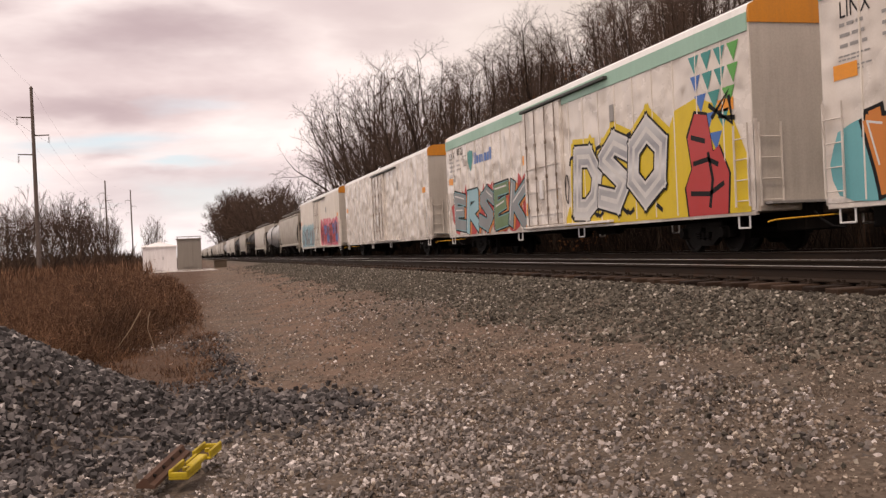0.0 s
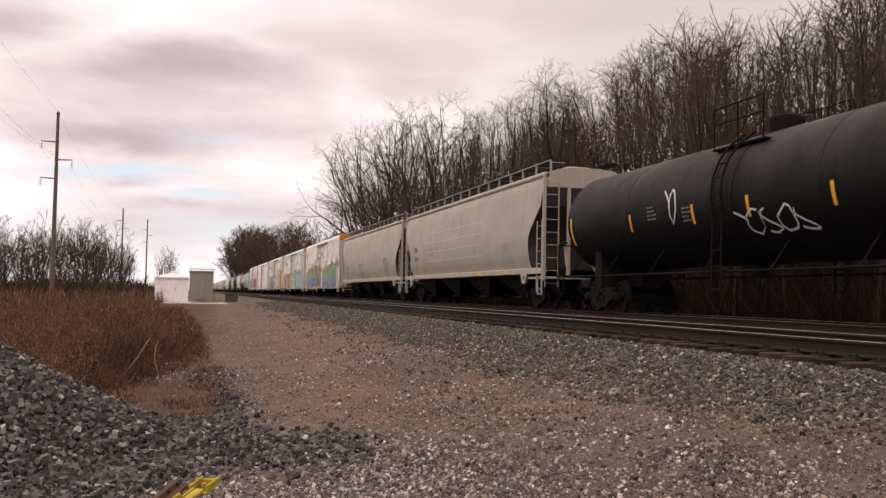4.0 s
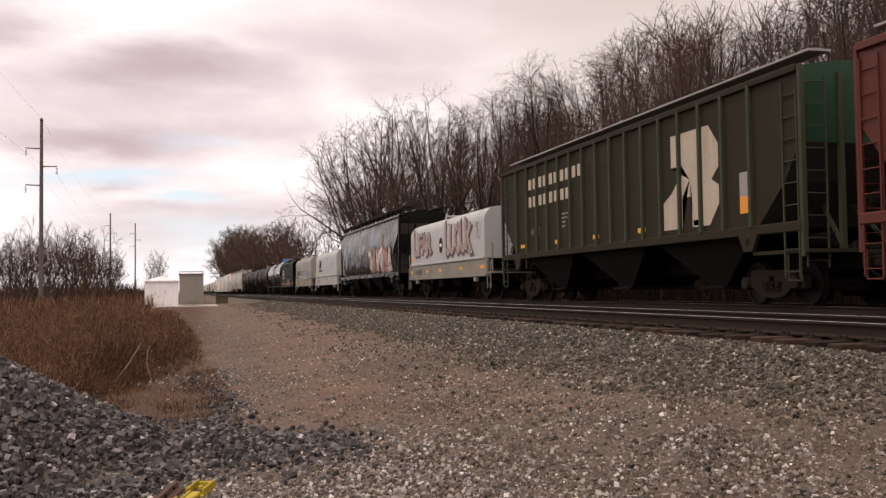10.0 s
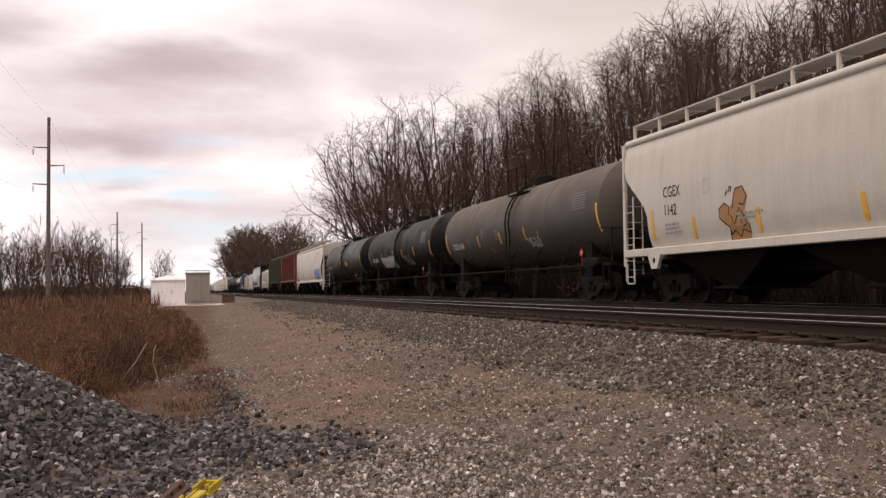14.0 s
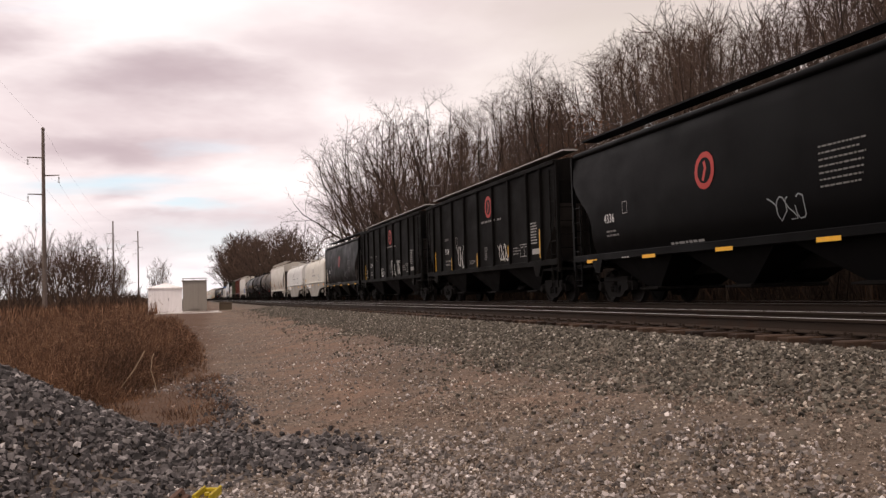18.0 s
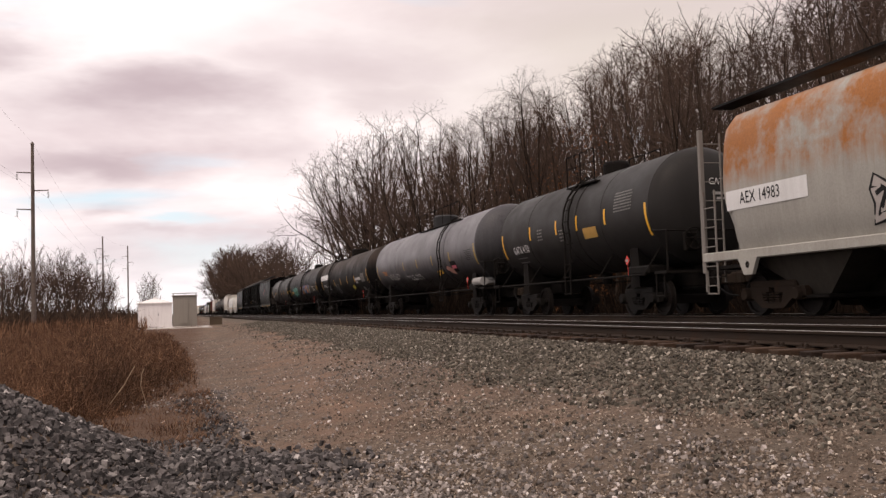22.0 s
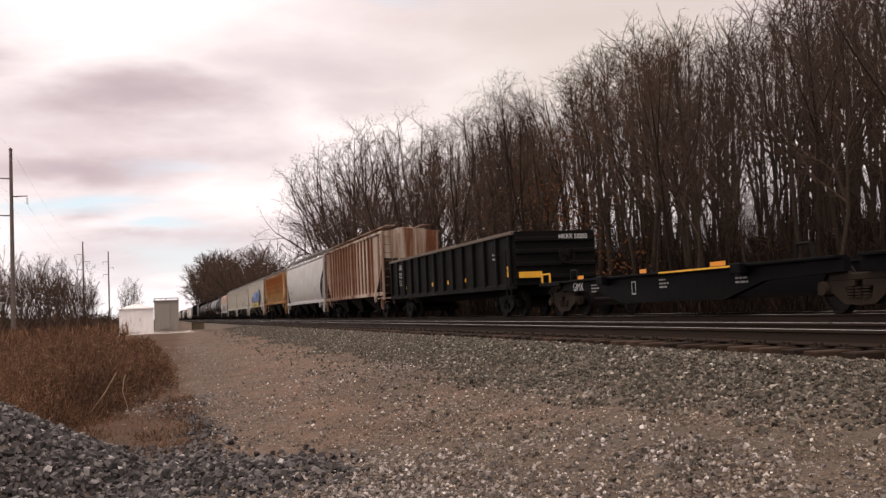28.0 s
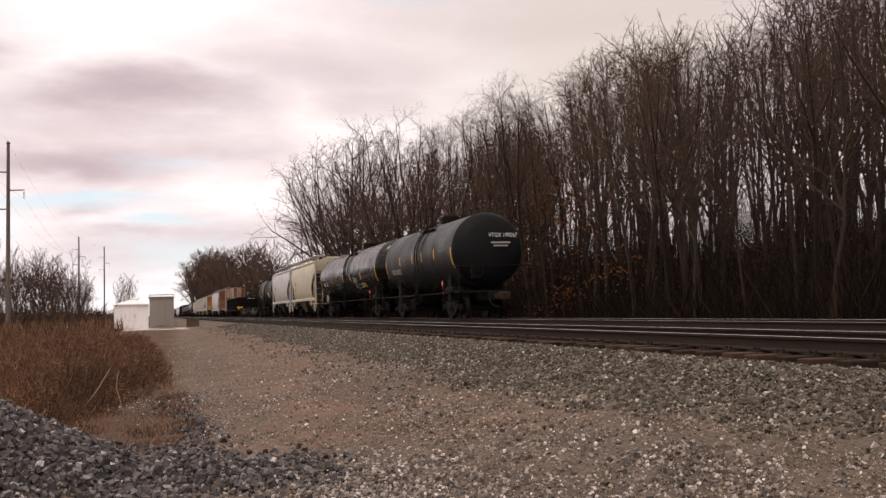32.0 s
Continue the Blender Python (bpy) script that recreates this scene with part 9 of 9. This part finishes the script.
for row, (x0, dx, gap) in enumerate(((18.9, 0.7, 3.3), (21.2, 1.0, 3.1), (24.0, 1.3, 3.4))):
    y = 15.0 + row * 2.3
    while y < 175:
        x, yy = x0 + random.uniform(-dx, dx), y + random.uniform(-1, 1)
        wide = yy / x > 3.7
        if yy / x < 5.8 and not (wide and row == 2):
            kind = random.choice((3, 4, 4)) if wide else random.choice((0, 1, 2, 2, 5))
            h = skyline(x, yy) * (random.uniform(0.94, 1.08) if wide else random.uniform(0.84, 0.98) if row == 1 or random.random() < 0.5 else random.uniform(0.6, 0.9))
            tree(x, yy, h, kind, "bare spreading tree with a dense crown of fine twigs" if wide else "tall slender bare woodland tree", "bare trees behind the track", 0.96 if wide else 1.0)
        y += gap * (3.5 if wide else 1.0) * random.uniform(0.7, 1.35)
y = 150
while y < 480:
    x = random.uniform(17.5, 24)
    if y / x > 8.0:
        tree(x, y, skyline(x, y) * random.uniform(0.8, 1.0), random.choice((6, 7, 8)), "distant bare tree with a broad crown", "bare trees behind the track")
    y += random.uniform(4, 9)
# across the field on the other side
for i in range(72):
    y = random.uniform(150, 225)
    x = -11.5 - (i / 71) ** 1.1 * 40 + random.uniform(-1.5, 1.5)
    tree(x * y / 190, y, random.uniform(8.0, 12.0) + 2.0 * (i > 12), random.choice((6, 7, 8)), "distant bare tree at the edge of the field", "bare trees across the field", 0.78)
for x, y, h in ((-7.4, 235, 9.6), (-5.2, 238, 10.0), (-6.3, 242, 11.6)):
    tree(x, y, h, 7, "distant round-topped bare tree past the sheds", "bare trees across the field", 0.62)

rng = np.random.default_rng(9)


def deep_wood():
    """The uncounted trees of the wood behind its edge."""
    kinds = [grow(s, 18, "forest", per, 0.0095, 4) for s, per in ((21, (2, 7, 3, 4)), (22, (3, 6, 3, 4)), (23, (2, 8, 3, 3)), (24, (3, 6, 3, 4)))]
    n = 300
    x = 26 + 34 * rng.uniform(0, 1, n) ** 1.2
    q = 0.75 + 2.6 * rng.uniform(0, 1, n) ** 1.2
    q[:12] = rng.uniform(3.6, 7.2, 12)
    y = x * q
    top = np.array([skyline(a, b) for a, b in zip(x, y)]) * rng.uniform(0.74, 1.0, n) * np.interp(q, (2.1, 2.7, 3.6), (1.0, 0.8, 0.7))
    for name, which, mat in (("deep_wood_trunks", 0, BARK), ("deep_wood_crowns", 1, TWIG)):
        V, F, off = [], [], 0
        for i in range(n):
            v, f = kinds[i % 4][which]
            a, s = i * 2.4, top[i] / 18
            turned = np.stack([v[:, 0] * cos(a) - v[:, 1] * sin(a), v[:, 0] * sin(a) + v[:, 1] * cos(a), v[:, 2]], 1) * s
            V.append(turned + np.array([x[i], y[i], float(ground_z(x[i], y[i])) - 0.1])), F.append(f + off)
            off += len(v)
        ob = new(name, raw_mesh(name, np.concatenate(V), np.concatenate(F), mat))
        tagged(ob, "dense bare brown woodland behind the track" if which else "dark trunks of the woodland behind the track", "woods", kind="stuff")


deep_wood()


def stalks(name, x, y, h0, h1, r, mat, label, category, lean=0.25, lift=None):
    n = len(x)
    d = unit(np.stack([rng.normal(0, lean, n), rng.normal(0, lean, n), np.ones(n)], 1))
    z = ground_z(x, y) - 0.05 if lift is None else lift
    v, f = cones(np.stack([x, y, z], 1), d, rng.uniform(h0, h1, n), np.full(n, r) if np.isscalar(r) else r)
    ob = new(name, raw_mesh(name, v, f, mat))
    return tagged(ob, label, category, kind="stuff")


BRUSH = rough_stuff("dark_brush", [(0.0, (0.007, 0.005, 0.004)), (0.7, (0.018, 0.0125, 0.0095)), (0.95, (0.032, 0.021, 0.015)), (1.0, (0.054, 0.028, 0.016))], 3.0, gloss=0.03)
n = 62000
yy = 10 + 215 * rng.uniform(0, 1, n) ** 1.6
bx_ = 17.4 + rng.uniform(0, 1, n) ** 1.3 * 36
tall = 0.35 + 0.65 * rng.uniform(0, 1, n) ** 2.2 + 0.18 * np.sin(0.7 * yy + 0.4 * bx_) * np.sin(0.23 * yy)
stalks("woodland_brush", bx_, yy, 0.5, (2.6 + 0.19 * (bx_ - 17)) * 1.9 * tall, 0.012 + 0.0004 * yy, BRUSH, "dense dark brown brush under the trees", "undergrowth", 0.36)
n = 30000
yy = 14 + 150 * rng.uniform(0, 1, n) ** 1.2
bx_ = 26 + rng.uniform(0, 1, n) * 36
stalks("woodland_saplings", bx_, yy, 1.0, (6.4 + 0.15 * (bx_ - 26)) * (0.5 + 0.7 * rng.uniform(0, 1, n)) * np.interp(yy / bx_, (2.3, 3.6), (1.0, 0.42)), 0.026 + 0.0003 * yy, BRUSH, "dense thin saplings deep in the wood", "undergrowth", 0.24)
# twigs of the saplings and of the lower limbs, a brown haze between the trunks
n = 34000
x = 22.5 + 36 * rng.uniform(0, 1, n) ** 1.2
y = x * (0.7 + 2.6 * rng.uniform(0, 1, n) ** 1.2)
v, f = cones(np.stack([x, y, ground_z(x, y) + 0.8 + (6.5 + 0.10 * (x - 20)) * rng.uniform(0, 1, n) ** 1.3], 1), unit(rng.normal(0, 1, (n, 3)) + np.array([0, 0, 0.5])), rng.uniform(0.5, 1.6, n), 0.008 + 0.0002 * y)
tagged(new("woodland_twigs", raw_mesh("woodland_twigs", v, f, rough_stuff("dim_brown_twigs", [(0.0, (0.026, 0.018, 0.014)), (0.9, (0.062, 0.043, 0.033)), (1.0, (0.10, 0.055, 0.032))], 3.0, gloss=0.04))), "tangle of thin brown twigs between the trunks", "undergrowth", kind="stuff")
SCRUB = rough_stuff("brown_scrub", [(0.0, (0.030, 0.020, 0.015)), (0.7, (0.062, 0.041, 0.030)), (1.0, (0.11, 0.070, 0.046))], 0.5, gloss=0.05)
n = 28000
yy = rng.uniform(105, 300, n)
bx_ = rng.uniform(-70, -5, n) * yy / 220
tall = 0.7 + 0.3 * np.sin(0.21 * bx_ + 0.1 * yy) * np.cos(0.13 * yy - 0.3 * bx_)
tall = tall * np.interp(bx_ / yy, (-0.1, -0.055, -0.03), (1.0, 0.75, 0.3))
stalks("far_brush", bx_, yy, 0.8, 1.2 + (6.0 * rng.uniform(0, 1, n) ** 1.3) * tall, 0.085, SCRUB, "brown scrub along the far edge of the field", "undergrowth", 0.70)
n = 6000
yy = rng.uniform(180, 520, n)
stalks("distant_scrub", rng.uniform(16.5, 34, n), yy, 2.0, 8.0, 0.12, BRUSH, "dark scrub beside the distant track", "undergrowth", 0.3)
LEAF = rough_stuff("withered_leaves", [(0.0, (0.07, 0.027, 0.012)), (1.0, (0.20, 0.08, 0.026))], 3.0)


def leaf_clumps(name, spots, label):
    P, D = [], []
    for x, y, z, r, k in spots:
        P.append(np.array([x, y, z]) + rng.normal(0, r, (k, 3)) * np.array([1, 1, 0.8]))
    P = np.concatenate(P)
    d = unit(rng.normal(0, 1, P.shape))
    v, f = cones(P, d, rng.uniform(0.10, 0.2, len(P)), np.full(len(P), 0.05))
    ob = new(name, raw_mesh(name, v, f, LEAF))
    tagged(ob, label, "leaves", kind="stuff")


leaf_clumps("withered_leaves", [(20.2, 46.7, 7.0, 0.9, 120), (20.4, 49.7, 7.9, 1.0, 120), (19.8, 42.8, 5.1, 0.9, 120), (20.5, 45.6, 9.7, 0.8, 90), (19.6, 50.1, 4.2, 1.0, 130), (19.0, 38.0, 3.0, 0.8, 80), (18.6, 42.0, 2.1, 0.5, 90), (18.8, 43.6, 1.4, 0.45, 70), (19.2, 47.0, 1.0, 0.4, 50), (22.5, 60, 8.5, 1.4, 160), (21.5, 54, 10, 1.2, 130), (21.0, 66, 5.5, 1.3, 150), (20.5, 58, 4.2, 1.2, 120), (21.0, 49, 6.4, 1.0, 90), (23.5, 74, 11, 1.5, 140)], "orange-brown withered leaves still hanging in the brush")

# the russet weeds beside the road
def weed_material():
    """Dry stems whose tone drifts from clump to clump."""
    m, nt, b = nodes_of("russet_weeds")
    v = obj_coords(nt)
    rand = nt.nodes.new("ShaderNodeNewGeometry").outputs["Random Per Island"]
    clump = tex(nt, "ShaderNodeTexNoise", v, Scale=0.9, Detail=3.0).outputs[0]
    stem = ramp(nt, rand, [(0.0, (0.040, 0.022, 0.015)), (0.5, (0.098, 0.057, 0.037)), (0.85, (0.18, 0.110, 0.070)), (1.0, (0.30, 0.205, 0.145))])
    c = mix(nt, 1.0, stem, ramp(nt, clump, [(0.35, (0.50, 0.46, 0.44)), (0.62, (1.35, 1.22, 1.10))]), "MULTIPLY")
    nt.links.new(c, b.inputs["Base Color"])
    b.inputs["Roughness"].default_value = 0.9
    b.inputs["Specular IOR Level"].default_value = 0.1
    return m


WEED = weed_material()


def weed_top(x, y):
    """The height of the thicket: mounds that fall towards the road and the heap."""
    a = x / y
    slope = np.interp(a, (-0.30, -0.167, -0.117, -0.091, -0.065, -0.039, -0.012, 0.0133, 0.022), (-0.012, -0.010, 0.0005, 0.0045, 0.0045, -0.004, -0.0105, -0.042, -0.07))
    cap = 1.455 + slope * y - ground_z(x, y)
    lump = 0.80 + 0.17 * np.sin(1.3 * x + 0.5 * y) * np.cos(0.6 * y - 0.8 * x) + 0.10 * np.sin(2.9 * x + 1.7 * y) * np.sin(2.1 * y - x) + 0.09 * np.sin(75 * a) + 0.05 * np.sin(170 * a + 0.3 * y) - 0.10 * smooth(22, 34, y)
    foot = np.maximum(18.9 + 3.1 * np.minimum(x, 0.0), 13.0) + 1.2 * np.sin(1.7 * x)
    return np.clip(cap * lump, 0.0, 1.75) * smooth(foot - 0.6, foot + 2.2 + 3.2 * smooth(-1.6, 0.2, x), y)


n = 52000
y = 12.6 + 42 * rng.uniform(0, 1, n) ** 1.9
x = 0.8 + 0.012 * (y - 18) - rng.uniform(0, 1, n) ** 1.1 * (2.4 + 0.36 * y)
hgt = weed_top(x, y)
keep = (hgt > 0.02) & (rng.uniform(0, 1, n) < 0.15 + hgt)
x, y, hgt = x[keep], y[keep], hgt[keep]
n = len(x)
d = unit(np.stack([rng.normal(0, 0.42, n), rng.normal(0, 0.42, n), np.ones(n)], 1))
share = 0.25 + 0.72 * rng.uniform(0, 1, n) ** 0.8 + 0.32 * rng.uniform(0, 1, n) ** 1.5 * (rng.uniform(0, 1, n) < 0.35)
v, f = cones(np.stack([x, y, ground_z(x, y) - 0.03], 1), d, hgt * share * 1.06, np.full(n, 0.0022) + 0.00012 * y)
# side shoots and seed heads
m = 150000
i = rng.integers(0, n, m)
t = rng.uniform(0.25, 1.0, m)
p2 = np.stack([x, y, ground_z(x, y) - 0.03], 1)[i] + d[i] * (hgt * share)[i][:, None] * t[:, None]
v2, f2 = cones(p2, unit(d[i] * 0.5 + rng.normal(0, 0.75, (m, 3)) + np.array([0.1, 0, 0.1])), rng.uniform(0.04, 0.24, m), np.full(m, 0.0018) + 0.00013 * y[i])
tagged(new("dry_weeds", raw_mesh("dry_weeds", np.concatenate([v, v2]), np.concatenate([f, f2 + len(v)]), WEED)), "thicket of dry russet weeds and grass", "weeds", kind="stuff")
n = 16000
y = 10.4 + 8 * rng.uniform(0, 1, n)
x = rng.uniform(-1.9, 0.5, n)
keep = rng.uniform(0, 1, n) < 0.15 + 0.85 * (np.sin(3.1 * x + 1.3 * y) * np.cos(1.7 * y - 2.2 * x) > 0.1)
x, y = x[keep], y[keep]
stalks("dead_grass", x, y, 0.05, 0.2, 0.006, WEED, "short dead grass on the soil beside the road", "grass", 0.7)
n = 16000
y = rng.uniform(55, 190, n)
stalks("field_grass", -2 - rng.uniform(0, 1, n) * y * 0.55, y, 0.4, 1.2, 0.05, WEED, "dry brown grass of the field behind the weeds", "grass", 0.3)

# ---- bare bent stalk by the road ----
STRAW = rough_stuff("pale_straw", [(0, (0.34, 0.25, 0.17)), (1, (0.42, 0.32, 0.22))], 9.0, per="object")
for pts in ([(-0.45, 15.4, 0.0), (-0.49, 15.4, 0.2), (-0.55, 15.4, 0.40), (-0.53, 15.4, 0.58), (-0.50, 15.4, 0.66)],
            [(-1.11, 15.65, 0.0), (-0.95, 15.6, 0.22), (-0.80, 15.6, 0.42), (-0.64, 15.6, 0.70)]):
    st = thing("dry_stalk", "pale bent dry weed stalk at the edge of the weeds", "plant", "dry stalks")
    z = float(ground_z(pts[0][0], pts[0][1]))
    part("stem", Geo().tube([(a, b, c + z * (1 - c)) for a, b, c in pts], 0.0065, 5), STRAW, st)

# ---- sheds ----
def shed(x0, x1, y0, y1, z0, z1):
    ob = thing("relay_shed", "small white metal railway relay shed with peaked roof", "shed")
    col = paint("white_shed_metal", (0.84, 0.80, 0.79), 0.5, 0.3)
    part("body", Geo().box(x0, x1, y0, y1, z0, z1, 0.02), col, ob)
    xm, ym = (x0 + x1) / 2, (y0 + y1) / 2
    g = Geo()
    g.add([(x0 - 0.09, y0 - 0.09, z1), (x1 + 0.09, y0 - 0.09, z1), (x1 + 0.09, y1 + 0.09, z1), (x0 - 0.09, y1 + 0.09, z1), (xm, ym, z1 + 0.36)], [(0, 1, 4), (1, 2, 4), (2, 3, 4), (3, 0, 4), (3, 2, 1, 0)])
    part("roof", g, col, ob)
    part("eave", Geo().box(x0 - 0.1, x1 + 0.1, y0 - 0.1, y1 + 0.1, z1 - 0.09, z1 + 0.003, 0.01), col, ob)
    part("roof_vent", Geo().lathe_z([(z1 + 0.28, 0.12), (z1 + 0.42, 0.12), (z1 + 0.43, 0.2), (z1 + 0.47, 0.05)], xm, ym, 12), col, ob)
    d = part("door", Geo().box(x0 + 0.75, x0 + 1.55, y0 - 0.03, y0 + 0.02, z0 + 0.1, z1 - 0.25, 0.01), col, ob)
    part("handle", Geo().box(x0 + 1.42, x0 + 1.47, y0 - 0.07, y0 - 0.02, z0 + 0.9, z0 + 1.1), GREYINK, d)
    for i in range(1, 5):
        part("wall_seam", Geo().box(x0 + i * (x1 - x0) / 5 - 0.012, x0 + i * (x1 - x0) / 5 + 0.012, y0 - 0.012, y0 + 0.005, z0, z1 - 0.09), col, ob)
    return ob


shed(-2.79, -0.38, 75, 77.2, 0.50, 2.40)


def cabin():
    ob = thing("equipment_cabin", "grey-brown steel equipment cabin with roof rail", "cabin")
    col = paint("grey_brown_cabin", (0.25, 0.225, 0.195), 0.6, 0.35)
    part("body", Geo().box(-0.34, 1.52, 80, 83, 0.52, 2.92, 0.02), col, ob)
    part("roof", Geo().box(-0.42, 1.58, 79.9, 83.1, 2.92, 3.0, 0.02), col, ob)
    g = Geo()
    for x in (-0.28, 0.55, 1.45):
        g.cyl((x, 80.1, 2.98), (x, 80.1, 3.14), 0.03, 6)
    g.cyl((-0.4, 80.1, 3.14), (1.56, 80.1, 3.14), 0.035, 6)
    part("roof_rail", g, GREYINK, ob)
    part("door", Geo().box(0.05, 0.85, 79.96, 80.01, 0.72, 2.65, 0.01), col, ob)
    part("side_box", Geo().box(-0.62, -0.34, 80.2, 80.8, 0.7, 1.5, 0.02), paint("dark_red_box", (0.06, 0.03, 0.025), 0.6, 0.3), ob)
    return ob


cabin()
pad = new("concrete_pad", Geo().box(-3.4, 2.4, 70.5, 85, 0.20, 0.53, 0.03).mesh("concrete_pad", rough_stuff("pale_concrete", [(0, (0.38, 0.35, 0.33)), (1, (0.52, 0.49, 0.46))], 2.0, per="noise")))
tagged(pad, "pale concrete pad under the sheds", "pavement", kind="structure")
crate = thing("low_utility_box", "low brown utility box on the ground", "box")
part("box_body", Geo().box(2.55, 3.55, 82, 82.8, 0.5, 1.12, 0.03), paint("brown_utility_box", (0.10, 0.075, 0.05), 0.7, 0.4), crate)
part("lid", Geo().box(2.5, 3.6, 81.95, 82.85, 1.12, 1.18, 0.02), paint("brown_utility_lid", (0.13, 0.10, 0.07), 0.7, 0.4), crate)

# ---- power line ----
POLE = rough_stuff("weathered_steel_pole", [(0.0, (0.10, 0.075, 0.065)), (1.0, (0.16, 0.13, 0.11))], 5.0, per="noise")
TOPS = []
for x, y, top, r in ((-13.75, 104, 19.0, 0.24), (-17.3, 250, 21.0, 0.25), (-13.8, 300, 22.0, 0.25)):
    ob = thing("power_pole", "tall weathered power pole with side arms", "power pole", "power line poles")
    z0 = float(ground_z(x, y)) - 0.3
    part("shaft", Geo().cyl((x, y, z0), (x, y, top), r, 12, r * 0.62), POLE, ob)
    part("cap", Geo().cyl((x, y, top), (x, y, top + 0.22), 0.22, 10, 0.05), POLE, ob)
    for s, dz in ((-1, 2.9), (1, 4.7), (-1, 6.6)):
        arm = part("side_arm", Geo().cyl((x, y, top - dz), (x + s * 1.5, y, top - dz + 0.05), 0.07, 8, 0.05), POLE, ob)
        ins = Geo()
        for k in range(5):
            ins.lathe_z([(top - dz - 0.12 - 0.13 * k, 0.04), (top - dz - 0.16 - 0.13 * k, 0.11), (top - dz - 0.2 - 0.13 * k, 0.04)], x + s * 1.45, y, 8)
        part("insulator", ins, GREYINK, arm)
        TOPS.append((x + s * 1.45, y, top - dz - 0.75))
    TOPS.append((x, y, top + 0.2))


def wire(a, b, sag, label="thin sagging power line wire"):
    pts = [(a[0] + (b[0] - a[0]) * t, a[1] + (b[1] - a[1]) * t, a[2] + (b[2] - a[2]) * t - 4 * sag * t * (1 - t)) for t in [i / 12 for i in range(13)]]
    ob = new("power_wire", Geo().loft([[(x + 0.006 * cos(k * 2.1), y, z + 0.006 * sin(k * 2.1)) for k in range(3)] for x, y, z in pts]).mesh("power_wire", DARK))
    return tagged(ob, label, "cable", "power line wires")


for i in range(4):
    wire(TOPS[i], TOPS[i + 4], 2.2)
    wire(TOPS[i + 4], TOPS[i + 8], 0.7)
    a = TOPS[i]
    wire((a[0] + 4.0, a[1] - 150, a[2] + 0.5), a, 2.4)

# ---- things on the gravel ----
def joint_bar():
    ob = thing("rail_joint_bar", "rusty rail joint bar lying on the stones", "rail part")
    m = paint("rusty_bar", (0.085, 0.042, 0.028), 0.8, 0.4, rust=0.4, rustcol=(0.11, 0.05, 0.03))
    g = Geo().prism([(-0.075, 0.0), (0.075, 0.0), (0.07, 0.03), (0.03, 0.045), (0.012, 0.10), (-0.02, 0.105), (-0.05, 0.06), (-0.075, 0.04)], -0.42, 0.42)
    part("bar", g, m, ob)
    for y in (-0.3, -0.1, 0.1, 0.3):
        part("bolt_hole", Geo().cyl((-0.01, y, 0.085), (0.035, y, 0.075), 0.016, 8), DARK, ob)
    ob.matrix_basis = pose(-0.17, 6.72, 0.055, 3, 4, -15.5) @ Matrix.Diagonal((0.80, 0.98, 0.62, 1))
    return ob


def clamp():
    ob = thing("yellow_rail_clamp", "worn yellow painted rail clamp lying on the stones", "rail part")
    m = paint("worn_yellow_paint", (0.50, 0.37, 0.02), 0.5, 0.6, rust=0.5, rustcol=(0.10, 0.06, 0.025), dirtcol=(0.10, 0.07, 0.02))
    inside = paint("rusty_shank", (0.075, 0.045, 0.02), 0.7, 0.4)
    for y0, y1, end in ((0.13, 0.46, 0.435), (-0.46, -0.11, -0.46)):
        jaw = part("jaw", Geo().box(-0.11, 0.11, y0, y1, 0.0, 0.035, 0.01).box(-0.11, -0.08, y0, y1, 0.03, 0.12, 0.012).box(0.08, 0.11, y0, y1, 0.03, 0.12, 0.012).box(-0.10, 0.10, end, end + 0.025, 0.03, 0.09, 0.008), m, ob)
        part("jaw_bed", Geo().box(-0.078, 0.078, y0 + 0.03, y1 - 0.03, 0.034, 0.044), inside, jaw, "bare rusty bed of the jaw")
        part("bolt", Geo().cyl((0.0, (y0 + y1) / 2, 0.04), (0.0, (y0 + y1) / 2, 0.085), 0.03, 6), m, jaw)
    part("shank", Geo().box(-0.055, 0.055, -0.16, 0.18, 0.005, 0.065, 0.015).box(-0.075, -0.05, -0.13, 0.15, 0.01, 0.085, 0.008), m, ob)
    ob.matrix_basis = pose(0.035, 6.78, 0.06, 3, 0, -19) @ Matrix.Diagonal((0.6, 0.80, 0.55, 1))
    return ob


joint_bar()
clamp()


def motions():
    """The whole train rolls away along the far track at one even speed."""
    for car, u in TRAIN:
        walk(car, [(t, pose(FAR_TRACK, u + SPEED * t, RAIL)) for t in (0, 8, 16, 24, 32)])


motions()
